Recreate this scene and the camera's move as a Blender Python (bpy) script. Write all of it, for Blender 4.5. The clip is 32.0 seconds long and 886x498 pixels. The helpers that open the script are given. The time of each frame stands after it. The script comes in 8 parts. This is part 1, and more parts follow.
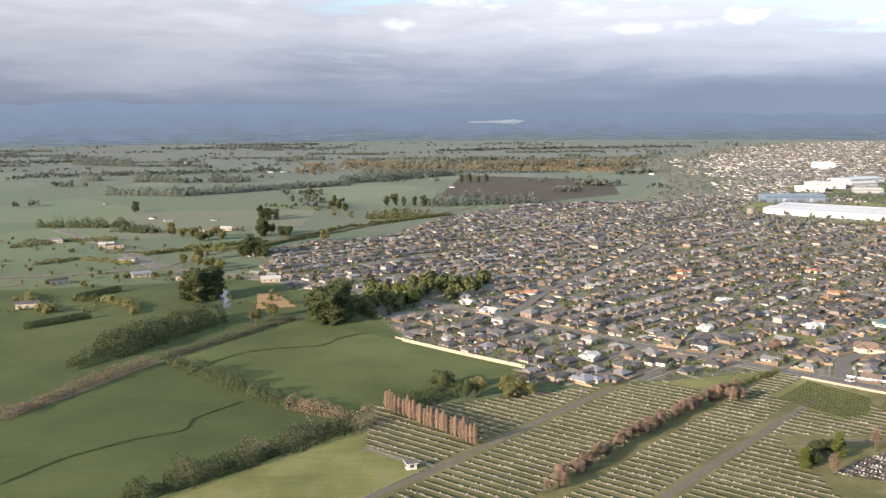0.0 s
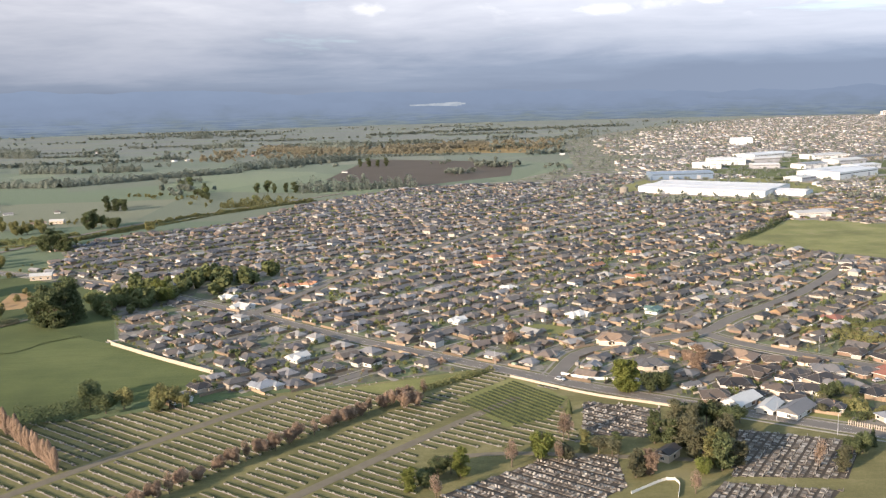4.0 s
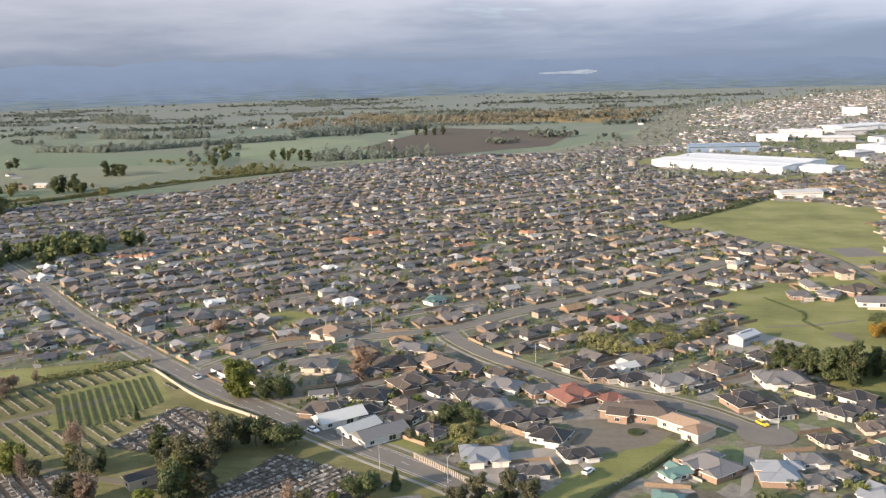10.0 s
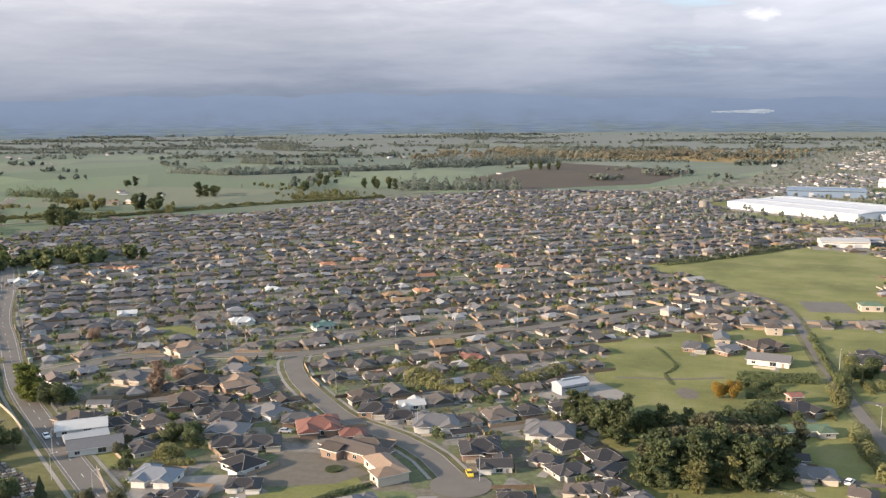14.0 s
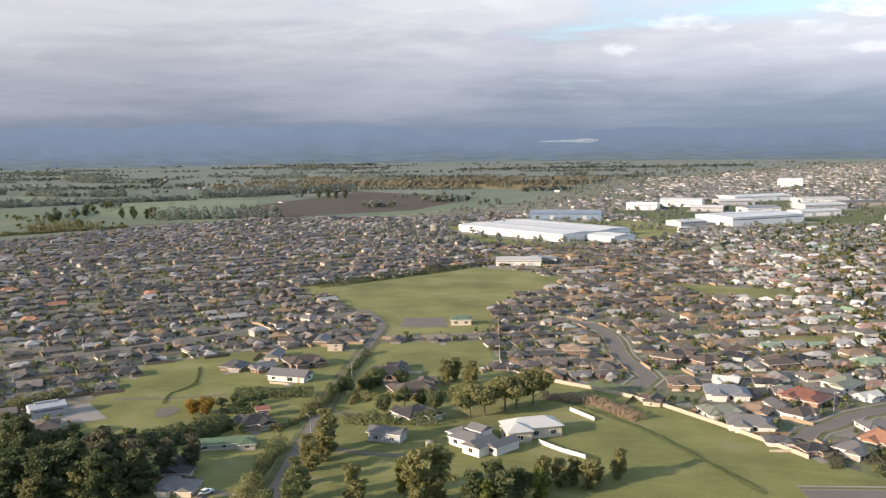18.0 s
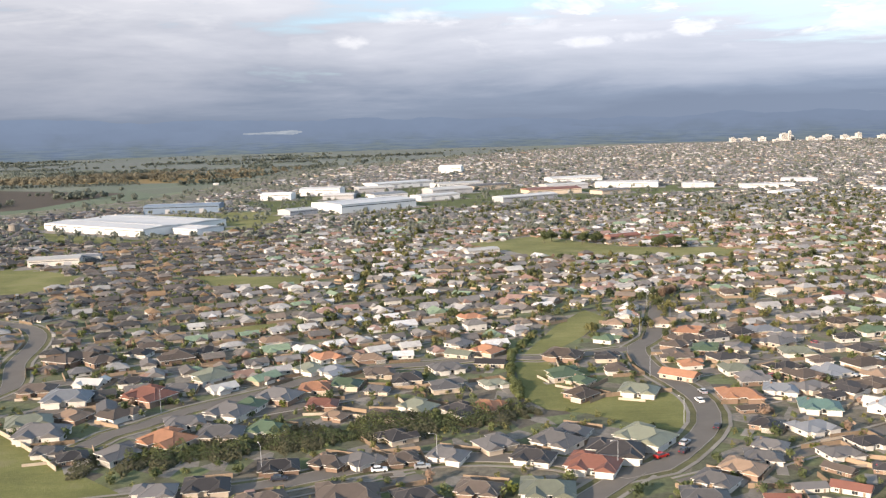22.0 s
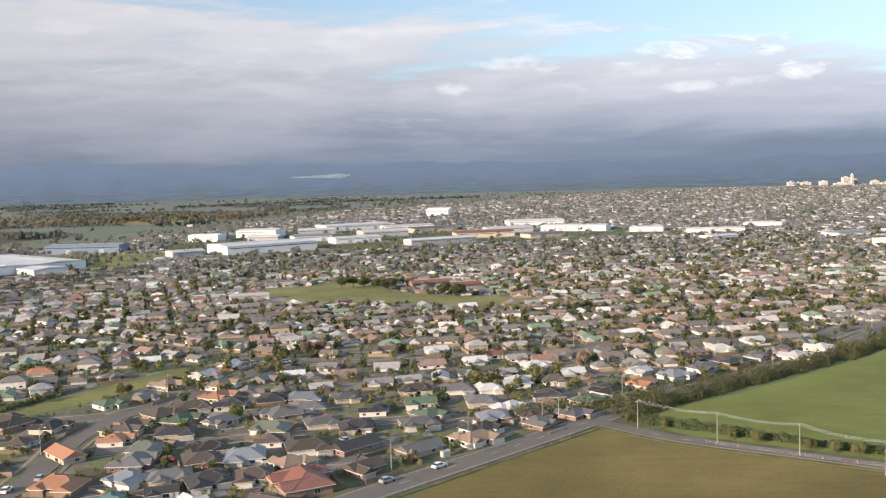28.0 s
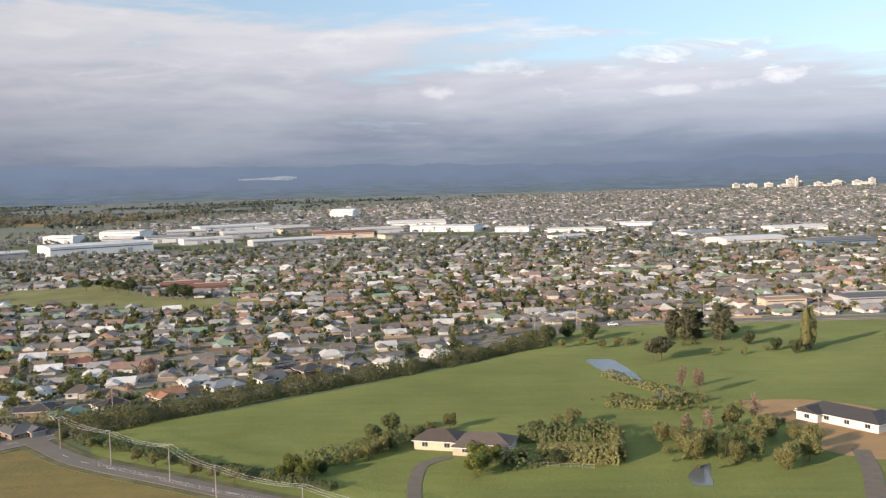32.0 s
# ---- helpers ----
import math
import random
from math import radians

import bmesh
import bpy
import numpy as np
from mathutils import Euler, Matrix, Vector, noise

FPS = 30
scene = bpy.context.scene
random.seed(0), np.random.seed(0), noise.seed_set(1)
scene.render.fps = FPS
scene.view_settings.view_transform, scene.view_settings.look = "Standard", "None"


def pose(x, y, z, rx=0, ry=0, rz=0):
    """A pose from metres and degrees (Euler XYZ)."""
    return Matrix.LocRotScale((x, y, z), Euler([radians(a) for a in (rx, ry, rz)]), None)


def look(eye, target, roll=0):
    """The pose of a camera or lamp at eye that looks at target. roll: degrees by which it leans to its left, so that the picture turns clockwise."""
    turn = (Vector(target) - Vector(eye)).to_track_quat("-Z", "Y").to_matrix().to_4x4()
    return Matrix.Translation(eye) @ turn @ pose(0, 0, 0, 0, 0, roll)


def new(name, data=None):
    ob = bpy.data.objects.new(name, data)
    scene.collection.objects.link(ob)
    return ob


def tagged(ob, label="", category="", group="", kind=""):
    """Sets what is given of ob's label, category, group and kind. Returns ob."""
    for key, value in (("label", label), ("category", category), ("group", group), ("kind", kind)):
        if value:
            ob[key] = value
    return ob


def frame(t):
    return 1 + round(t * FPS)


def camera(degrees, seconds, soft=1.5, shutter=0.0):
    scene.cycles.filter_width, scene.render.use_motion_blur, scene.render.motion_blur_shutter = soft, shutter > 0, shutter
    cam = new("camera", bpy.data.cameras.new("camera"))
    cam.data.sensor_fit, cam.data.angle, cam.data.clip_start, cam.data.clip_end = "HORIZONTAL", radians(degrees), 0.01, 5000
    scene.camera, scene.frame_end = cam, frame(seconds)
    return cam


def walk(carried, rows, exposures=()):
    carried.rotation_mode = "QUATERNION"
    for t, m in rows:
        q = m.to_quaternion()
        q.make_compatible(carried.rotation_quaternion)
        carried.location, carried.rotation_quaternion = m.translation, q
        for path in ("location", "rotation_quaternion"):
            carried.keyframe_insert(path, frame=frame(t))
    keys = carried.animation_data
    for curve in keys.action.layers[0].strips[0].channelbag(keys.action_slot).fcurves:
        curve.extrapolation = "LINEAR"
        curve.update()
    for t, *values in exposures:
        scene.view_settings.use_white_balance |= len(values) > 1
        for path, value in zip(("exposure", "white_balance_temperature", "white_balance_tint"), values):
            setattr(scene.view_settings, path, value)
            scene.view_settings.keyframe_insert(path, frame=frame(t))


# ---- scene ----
cam = camera(51.1, 32.0, soft=1.3)
METRES, EYE, TILT, LEAN, TURN = 1150.0, 125.7, -8.36, 0.28, 0.0
ROWS = [
    (0.00, 0.00002, -0.00026, 0.00006, 0.00, 0.00, -0.00),
    (0.48, 0.01358, 0.00492, 0.00014, 0.08, 0.28, 0.19),
    (1.00, 0.02903, 0.01070, 0.00021, -0.41, 0.56, 0.58),
    (1.48, 0.04250, 0.01566, 0.00026, -0.78, 0.56, 0.93),
    (2.00, 0.05788, 0.02123, 0.00031, -1.03, 0.18, 1.04),
    (2.48, 0.07132, 0.02604, 0.00034, -1.06, -0.25, 1.29),
    (3.00, 0.08668, 0.03146, 0.00038, -1.18, -0.85, 1.11),
    (3.48, 0.10012, 0.03615, 0.00041, -1.31, -0.98, 1.21),
    (4.00, 0.11549, 0.04146, 0.00044, -1.54, -0.96, 1.42),
    (4.48, 0.12895, 0.04607, 0.00048, -1.69, -1.03, 1.54),
    (6.48, 0.18682, 0.06560, 0.00064, 0.46, -1.79, 1.65),
    (7.00, 0.20231, 0.07077, 0.00069, 1.58, -2.18, 1.35),
    (7.48, 0.21587, 0.07529, 0.00074, 2.62, -2.54, 1.00),
    (8.00, 0.23140, 0.08044, 0.00079, 4.10, -2.59, 0.67),
    (8.48, 0.24499, 0.08495, 0.00084, 5.37, -2.66, 0.50),
    (9.00, 0.26054, 0.09011, 0.00090, 6.45, -2.75, 0.51),
    (9.48, 0.27416, 0.09462, 0.00095, 7.66, -2.74, 0.34),
    (10.00, 0.28973, 0.09977, 0.00100, 9.14, -2.69, 0.03),
    (10.48, 0.30337, 0.10428, 0.00105, 10.65, -2.59, -0.23),
    (11.00, 0.31895, 0.10943, 0.00109, 12.34, -2.53, -0.65),
    (11.48, 0.33259, 0.11394, 0.00113, 13.64, -2.45, -0.97),
    (12.00, 0.34818, 0.11909, 0.00117, 14.52, -2.24, -0.98),
    (12.48, 0.36182, 0.12360, 0.00120, 15.08, -1.67, -0.65),
    (13.00, 0.37740, 0.12874, 0.00122, 16.94, -0.79, -0.97),
    (13.48, 0.39104, 0.13323, 0.00123, 19.05, -0.54, -1.93),
    (15.48, 0.44947, 0.15241, 0.00120, 23.54, -1.75, -3.61),
    (16.00, 0.46505, 0.15749, 0.00116, 22.59, -1.88, -3.68),
    (16.48, 0.47870, 0.16193, 0.00112, 21.04, -1.57, -3.49),
    (17.00, 0.49429, 0.16698, 0.00107, 19.13, -1.22, -3.22),
    (17.48, 0.50795, 0.17138, 0.00101, 16.16, -0.20, -2.33),
    (18.00, 0.52357, 0.17638, 0.00093, 13.17, 1.41, -1.42),
    (18.48, 0.53726, 0.18075, 0.00085, 10.05, 2.82, -0.38),
    (19.00, 0.55292, 0.18571, 0.00075, 5.49, 3.45, 0.24),
    (19.48, 0.56666, 0.19004, 0.00065, 1.72, 3.20, 0.69),
    (20.00, 0.58238, 0.19495, 0.00053, -1.15, 3.00, 1.40),
    (20.48, 0.59618, 0.19924, 0.00042, -2.70, 3.03, 2.46),
    (21.00, 0.61199, 0.20411, 0.00028, -3.16, 2.11, 3.23),
    (21.48, 0.62586, 0.20835, 0.00016, -3.14, 1.37, 2.50),
    (22.00, 0.64178, 0.21318, 0.00000, -2.51, 0.94, 1.76),
    (22.48, 0.65575, 0.21738, -0.00013, -2.06, 0.53, 1.06),
    (23.00, 0.67179, 0.22216, -0.00030, -1.56, 0.18, 0.77),
    (23.48, 0.68588, 0.22633, -0.00045, -0.40, -0.02, 0.39),
    (24.00, 0.70206, 0.23108, -0.00062, 1.20, -0.46, 0.23),
    (24.48, 0.71628, 0.23522, -0.00078, 1.74, 0.05, 0.59),
    (25.00, 0.73261, 0.23995, -0.00096, 0.84, 1.70, 1.42),
    (25.48, 0.74696, 0.24407, -0.00113, -0.45, 3.08, 2.33),
    (26.00, 0.76345, 0.24878, -0.00132, -1.12, 4.14, 2.63),
    (26.48, 0.77794, 0.25291, -0.00150, -0.29, 4.41, 2.49),
    (28.48, 0.84071, 0.27064, -0.00232, 4.19, 3.73, 0.57),
    (29.00, 0.85758, 0.27541, -0.00256, 4.44, 4.09, 0.51),
    (29.48, 0.87238, 0.27962, -0.00279, 4.45, 4.87, 0.35),
    (30.00, 0.88931, 0.28445, -0.00307, 3.54, 5.19, 0.19),
    (30.48, 0.90412, 0.28872, -0.00333, 2.68, 5.17, 0.24),
    (31.00, 0.92103, 0.29365, -0.00366, 1.81, 4.91, 0.73),
    (31.48, 0.93579, 0.29801, -0.00398, 1.93, 4.53, 1.10),
    (32.00, 0.95257, 0.30305, -0.00438, 2.63, 4.03, 1.03),
]
walk(cam, [(t, pose(0, 0, EYE, TILT, LEAN, TURN) @ pose(METRES * x, METRES * y, METRES * z, 90 + pitch, roll, yaw)) for t, x, y, z, yaw, pitch, roll in ROWS],
     [(0, 1.42), (4, 1.48), (9, 1.50), (13, 1.46), (16, 1.42), (18, 1.28), (19, 1.06), (21, 1.14), (23, 1.38), (24, 1.38), (26, 1.08), (29, 1.14), (32, 1.08)])

# ---------------------------------------------------------------- light
SUN_ELEVATION, SUN_FROM = 16.0, (-0.76, -0.65)

sun = new("sun", bpy.data.lights.new("sun", "SUN"))
sun.data.energy, sun.data.angle, sun.data.color = 4.4, radians(0.8), (1.0, 0.79, 0.60)
flat = Vector((SUN_FROM[0], SUN_FROM[1], 0)).normalized()
sun_dir = flat * math.cos(radians(SUN_ELEVATION)) + Vector((0, 0, math.sin(radians(SUN_ELEVATION))))
sun.matrix_world = look(sun_dir * 800 + Vector((500, 400, 0)), Vector((500, 400, 0)))


class Nodes:
    """A short way to write a node tree."""

    def __init__(self, tree):
        self.tree = tree
        tree.nodes.clear()

    def add(self, kind, **inputs):
        n = self.tree.nodes.new("ShaderNode" + kind)
        for k, v in inputs.items():
            self.put(n.inputs[k.replace("_", " ")], v)
        return n

    def put(self, socket, v):
        if isinstance(v, bpy.types.NodeSocket):
            self.tree.links.new(v, socket)
        else:
            socket.default_value = v

    def ramp(self, fac, stops, mode="LINEAR"):
        n = self.tree.nodes.new("ShaderNodeValToRGB")
        n.color_ramp.interpolation = mode
        el = n.color_ramp.elements
        while len(el) < len(stops):
            el.new(0.5)
        for e, (p, c) in zip(el, stops):
            e.position, e.color = p, (*c, 1) if len(c) == 3 else c
        self.put(n.inputs[0], fac)
        return n.outputs[0]

    def math(self, op, a, b=0.0, clamp=False):
        n = self.tree.nodes.new("ShaderNodeMath")
        n.operation, n.use_clamp = op, clamp
        self.put(n.inputs[0], a), self.put(n.inputs[1], b)
        return n.outputs[0]

    def mix(self, fac, a, b, blend="MIX"):
        n = self.tree.nodes.new("ShaderNodeMix")
        n.data_type, n.blend_type = "RGBA", blend
        for i, v in ((0, fac), (6, a), (7, b)):
            self.put(n.inputs[i], (*v, 1) if isinstance(v, tuple) and len(v) == 3 else v)
        return n.outputs[2]

    def noise(self, vec, scale, detail=3.0, rough=0.55, distortion=0.0):
        n = self.tree.nodes.new("ShaderNodeTexNoise")
        for k, v in (("Vector", vec), ("Scale", scale), ("Detail", detail), ("Roughness", rough), ("Distortion", distortion)):
            if v is not None:
                self.put(n.inputs[k], v)
        return n.outputs[0]

    def mapping(self, vec, scale, rot=(0, 0, 0), loc=(0, 0, 0)):
        n = self.tree.nodes.new("ShaderNodeMapping")
        self.put(n.inputs[0], vec)
        n.inputs["Scale"].default_value, n.inputs["Rotation"].default_value, n.inputs["Location"].default_value = scale, rot, loc
        return n.outputs[0]


world = bpy.data.worlds.new("sky")
scene.world = world
world.use_nodes = True
W = Nodes(world.node_tree)
sky = W.tree.nodes.new("ShaderNodeTexSky")
sky.sky_type, sky.sun_disc = "NISHITA", False
sky.sun_elevation, sky.sun_rotation = radians(SUN_ELEVATION), math.atan2(SUN_FROM[0], SUN_FROM[1])
sky.altitude, sky.air_density, sky.dust_density = 100, 1.0, 1.5
way = W.tree.nodes.new("ShaderNodeTexCoord").outputs["Generated"]
split = W.tree.nodes.new("ShaderNodeSeparateXYZ")
W.put(split.inputs[0], way)
height = split.outputs[2]
big = W.noise(W.mapping(way, (2.2, 2.2, 16.0), (0, 0, 0.4)), 1.6, 5, 0.55, 0.4)
fine = W.noise(W.mapping(way, (5.0, 5.0, 34.0), (0, 0, 0.4), (3, 1, 2)), 2.4, 6, 0.6, 0.3)
lumps = W.math("ADD", W.math("MULTIPLY", big, 0.78), W.math("MULTIPLY", fine, 0.22))
# cover thins with height: a closed grey deck low down, breaks higher up
opening = W.math("ADD", W.math("SUBTRACT", height, 0.122), W.math("MULTIPLY", split.outputs[0], 0.13))
cover = W.math("SUBTRACT", W.math("ADD", lumps, 0.02), W.math("MULTIPLY", W.math("MAXIMUM", W.math("MINIMUM", opening, 0.09), -0.2), 2.0))
cloud_amount = W.ramp(cover, [(0.40, (0, 0, 0)), (0.54, (1, 1, 1))])
shade = W.math("ADD", W.math("MULTIPLY", height, 2.6), W.math("MULTIPLY", W.math("SUBTRACT", lumps, 0.5), W.ramp(height, [(0.0, (0.14, 0.14, 0.14)), (0.06, (0.42, 0.42, 0.42)), (0.14, (0.8, 0.8, 0.8))])))
# the deck hangs lowest and darkest to the north-east, where it hides the hill tops
east = W.ramp(W.math("ADD", W.math("MULTIPLY", split.outputs[0], 0.8), 0.3), [(0.18, (0, 0, 0)), (0.65, (1, 1, 1))], "EASE")
shade = W.math("SUBTRACT", shade, W.math("MULTIPLY", W.math("MULTIPLY", east, 0.062), W.ramp(height, [(0.01, (1, 1, 1)), (0.075, (0, 0, 0))], "EASE")))
cloud_colour = W.ramp(shade, [(0.0, (0.098, 0.120, 0.165)), (0.05, (0.124, 0.149, 0.199)), (0.10, (0.181, 0.202, 0.251)), (0.16, (0.224, 0.242, 0.288)), (0.23, (0.267, 0.282, 0.328)), (0.33, (0.328, 0.341, 0.382)), (0.52, (0.391, 0.400, 0.434)), (0.74, (0.508, 0.512, 0.540)), (1.0, (3.306, 3.146, 2.964))])
blue = W.mix(0.5, W.mix(1.0, sky.outputs[0], (0.10, 0.10, 0.10), "MULTIPLY"), (0.23, 0.34, 0.48))
puffs = W.noise(W.mapping(way, (5.0, 5.0, 20.0), (0, 0, 0.9), (1, 4, 2)), 1.7, 5, 0.62, 0.5)
puff_amount = W.math("MULTIPLY", W.ramp(puffs, [(0.54, (0, 0, 0)), (0.66, (1, 1, 1))]), W.math("MULTIPLY", W.ramp(height, [(0.07, (0, 0, 0)), (0.11, (0.85, 0.85, 0.85))]), W.ramp(split.outputs[0], [(0.0, (0.12, 0.12, 0.12)), (0.3, (1, 1, 1))])))
cloud_colour = W.mix(puff_amount, cloud_colour, (0.70, 0.69, 0.68))
both = W.mix(cloud_amount, blue, cloud_colour)
# small bright cumulus heads along the edge of the deck: bearing, height, half width, half height
bearing = W.math("ARCTAN2", split.outputs[0], split.outputs[1])
ragged = W.noise(W.mapping(way, (34.0, 34.0, 80.0), (0, 0, 0.3)), 1.0, 6, 0.62, 0.4)
for az, el, wide, tall, bright in ((0.012, 0.117, 0.045, 0.011, 0.55), (0.312, 0.095, 0.034, 0.011, 0.75), (-0.045, 0.092, 0.026, 0.009, 0.6), (0.202, 0.085, 0.050, 0.008, 0.5), (0.140, 0.106, 0.055, 0.010, 0.3), (0.250, 0.088, 0.040, 0.007, 0.3), (0.500, 0.094, 0.040, 0.009, 0.5)):
    d = W.math("ADD", W.math("POWER", W.math("ABSOLUTE", W.math("DIVIDE", W.math("SUBTRACT", bearing, az), wide)), 2.0), W.math("POWER", W.math("ABSOLUTE", W.math("DIVIDE", W.math("SUBTRACT", height, el), tall)), 2.0))
    body = W.math("ADD", W.math("MULTIPLY", W.math("SUBTRACT", 1.0, d, True), 1.1), W.math("MULTIPLY", W.math("SUBTRACT", ragged, 0.56), 3.0))
    amount = W.math("MULTIPLY", W.ramp(body, [(0.12, (0, 0, 0)), (0.9, (bright * 0.75, bright * 0.75, bright * 0.75))]), W.math("SUBTRACT", 1.3, d, True))
    both = W.mix(amount, both, (0.52, 0.52, 0.535))
# the deck is heavier towards the west
both = W.mix(1.0, both, W.ramp(W.math("ADD", split.outputs[0], 0.5), [(0.0, (0.825, 0.80, 0.782)), (0.45, (0.955, 0.94, 0.928)), (0.95, (1.10, 1.10, 1.10))]), "MULTIPLY")
background = W.add("Background", Color=both, Strength=1.0)
W.tree.links.new(background.outputs[0], W.add("OutputWorld").inputs[0])

# ---------------------------------------------------------------- materials


def material(name, build):
    m = bpy.data.materials.new(name)
    m.use_nodes = True
    n = Nodes(m.node_tree)
    bsdf = n.tree.nodes.new("ShaderNodeBsdfPrincipled")
    n.out = n.tree.nodes.new("ShaderNodeOutputMaterial")
    n.tree.links.new(bsdf.outputs[0], n.out.inputs[0])
    bsdf.inputs["Roughness"].default_value = 0.85
    bsdf.inputs["Specular IOR Level"].default_value = 0.2
    n.where = n.tree.nodes.new("ShaderNodeNewGeometry")
    n.place = n.where.outputs["Position"]
    n.chance = n.tree.nodes.new("ShaderNodeObjectInfo").outputs["Random"]
    n.island = n.where.outputs["Random Per Island"]
    build(n, bsdf)
    return m


def bump(n, bsdf, value, strength, distance):
    b = n.tree.nodes.new("ShaderNodeBump")
    b.inputs["Strength"].default_value, b.inputs["Distance"].default_value = strength, distance
    n.put(b.inputs["Height"], value)
    n.tree.links.new(b.outputs[0], bsdf.inputs["Normal"])


def haze_sheen(b, amount, tint):
    """Sheen of grass seen along the ground, set to stand in for distance haze."""
    b.inputs["Sheen Weight"].default_value, b.inputs["Sheen Roughness"].default_value = amount, 0.45
    b.inputs["Sheen Tint"].default_value = (*tint, 1)


def grassy(dark, mid, light, coarse=0.02, worn=None):
    """Grass with broad patches, mown or grazed streaks and fine tufts."""
    def build(n, b):
        broad = n.noise(n.place, coarse, 5, 0.6)
        tufts = n.noise(n.place, 0.9, 6, 0.7)
        streak = n.noise(n.mapping(n.place, (0.05, 0.4, 1), (0, 0, 0.7)), 1.0, 3)
        v = n.math("ADD", n.math("MULTIPLY", broad, 0.6), n.math("ADD", n.math("MULTIPLY", tufts, 0.25), n.math("MULTIPLY", streak, 0.15)))
        low, high = tuple(q * 0.86 for q in dark), tuple(q * 1.14 for q in light)
        c = n.ramp(v, [(0.38, low), (0.5, mid), (0.62, high)])
        if worn:
            c = n.mix(n.ramp(n.noise(n.place, 0.06, 6, 0.65), [(0.56, (0, 0, 0)), (0.68, (0.8, 0.8, 0.8))]), c, worn)
        n.put(b.inputs["Base Color"], c)
        b.inputs["Roughness"].default_value = 0.95
        b.inputs["Specular IOR Level"].default_value = 0.1
        haze_sheen(b, 0.02, (0.9, 0.95, 0.85))
        bump(n, b, tufts, 0.6, 0.3)
    return build


def plain(colour, rough=0.8, spread=0.12, scale=0.8, metal=0.0, by_object=0.0, by_island=0.0, fine=0.15):
    """One colour, mottled at two sizes, a little different from piece to piece."""
    def build(n, b):
        mottled = n.math("ADD", n.noise(n.place, scale, 5, 0.6), n.math("MULTIPLY", n.noise(n.place, scale * 9, 3, 0.6), fine))
        f = n.math("ADD", n.math("MULTIPLY", n.math("SUBTRACT", mottled, 0.5 + fine / 2), spread * 4), 1.0)
        if by_object:
            f = n.math("ADD", f, n.math("MULTIPLY", n.math("SUBTRACT", n.chance, 0.5), by_object))
        if by_island:
            f = n.math("ADD", f, n.math("MULTIPLY", n.math("SUBTRACT", n.island, 0.5), by_island))
        c = n.tree.nodes.new("ShaderNodeVectorMath")
        c.operation = "SCALE"
        c.inputs[0].default_value = colour
        n.put(c.inputs["Scale"], f)
        n.put(b.inputs["Base Color"], c.outputs[0])
        b.inputs["Roughness"].default_value, b.inputs["Metallic"].default_value = rough, metal
        bump(n, b, mottled, 0.2, 0.02)
    return build


def palette(colours, rough=0.7, how="island", dirt=0.25):
    """Picks one of the colours for each loose piece (or object), with weathering over it."""
    def build(n, b):
        pick = n.island if how == "island" else n.chance
        k = len(colours)
        c = n.ramp(pick, [(i / k, col) for i, col in enumerate(colours)], "CONSTANT")
        dirty = n.ramp(n.noise(n.place, 0.5, 5, 0.65), [(0.3, (1 - dirt,) * 3), (0.7, (1 + dirt * 0.4,) * 3)])
        n.put(b.inputs["Base Color"], n.mix(1.0, c, dirty, "MULTIPLY"))
        b.inputs["Roughness"].default_value = rough
    return build


def leafy(dark, mid, light):
    def build(n, b):
        low, high = tuple(0.45 * a + 0.55 * b_ for a, b_ in zip(dark, mid)), tuple(0.5 * a + 0.5 * b_ for a, b_ in zip(light, mid))
        c = n.ramp(n.island, [(0.0, low), (0.5, mid), (1.0, high)])
        tone = n.math("ADD", 0.8, n.math("MULTIPLY", n.chance, 0.4))
        v = n.tree.nodes.new("ShaderNodeVectorMath")
        v.operation = "SCALE"
        n.put(v.inputs[0], c), n.put(v.inputs["Scale"], tone)
        n.put(b.inputs["Base Color"], v.outputs[0])
        b.inputs["Roughness"].default_value = 0.75
        b.inputs["Specular IOR Level"].default_value = 0.2
        thin = n.tree.nodes.new("ShaderNodeBsdfTranslucent")
        n.put(thin.inputs[0], v.outputs[0])
        mixed = n.tree.nodes.new("ShaderNodeMixShader")
        mixed.inputs[0].default_value = 0.4
        n.put(mixed.inputs[1], b.outputs[0]), n.put(mixed.inputs[2], thin.outputs[0])
        n.tree.links.new(mixed.outputs[0], n.out.inputs[0])
    return build


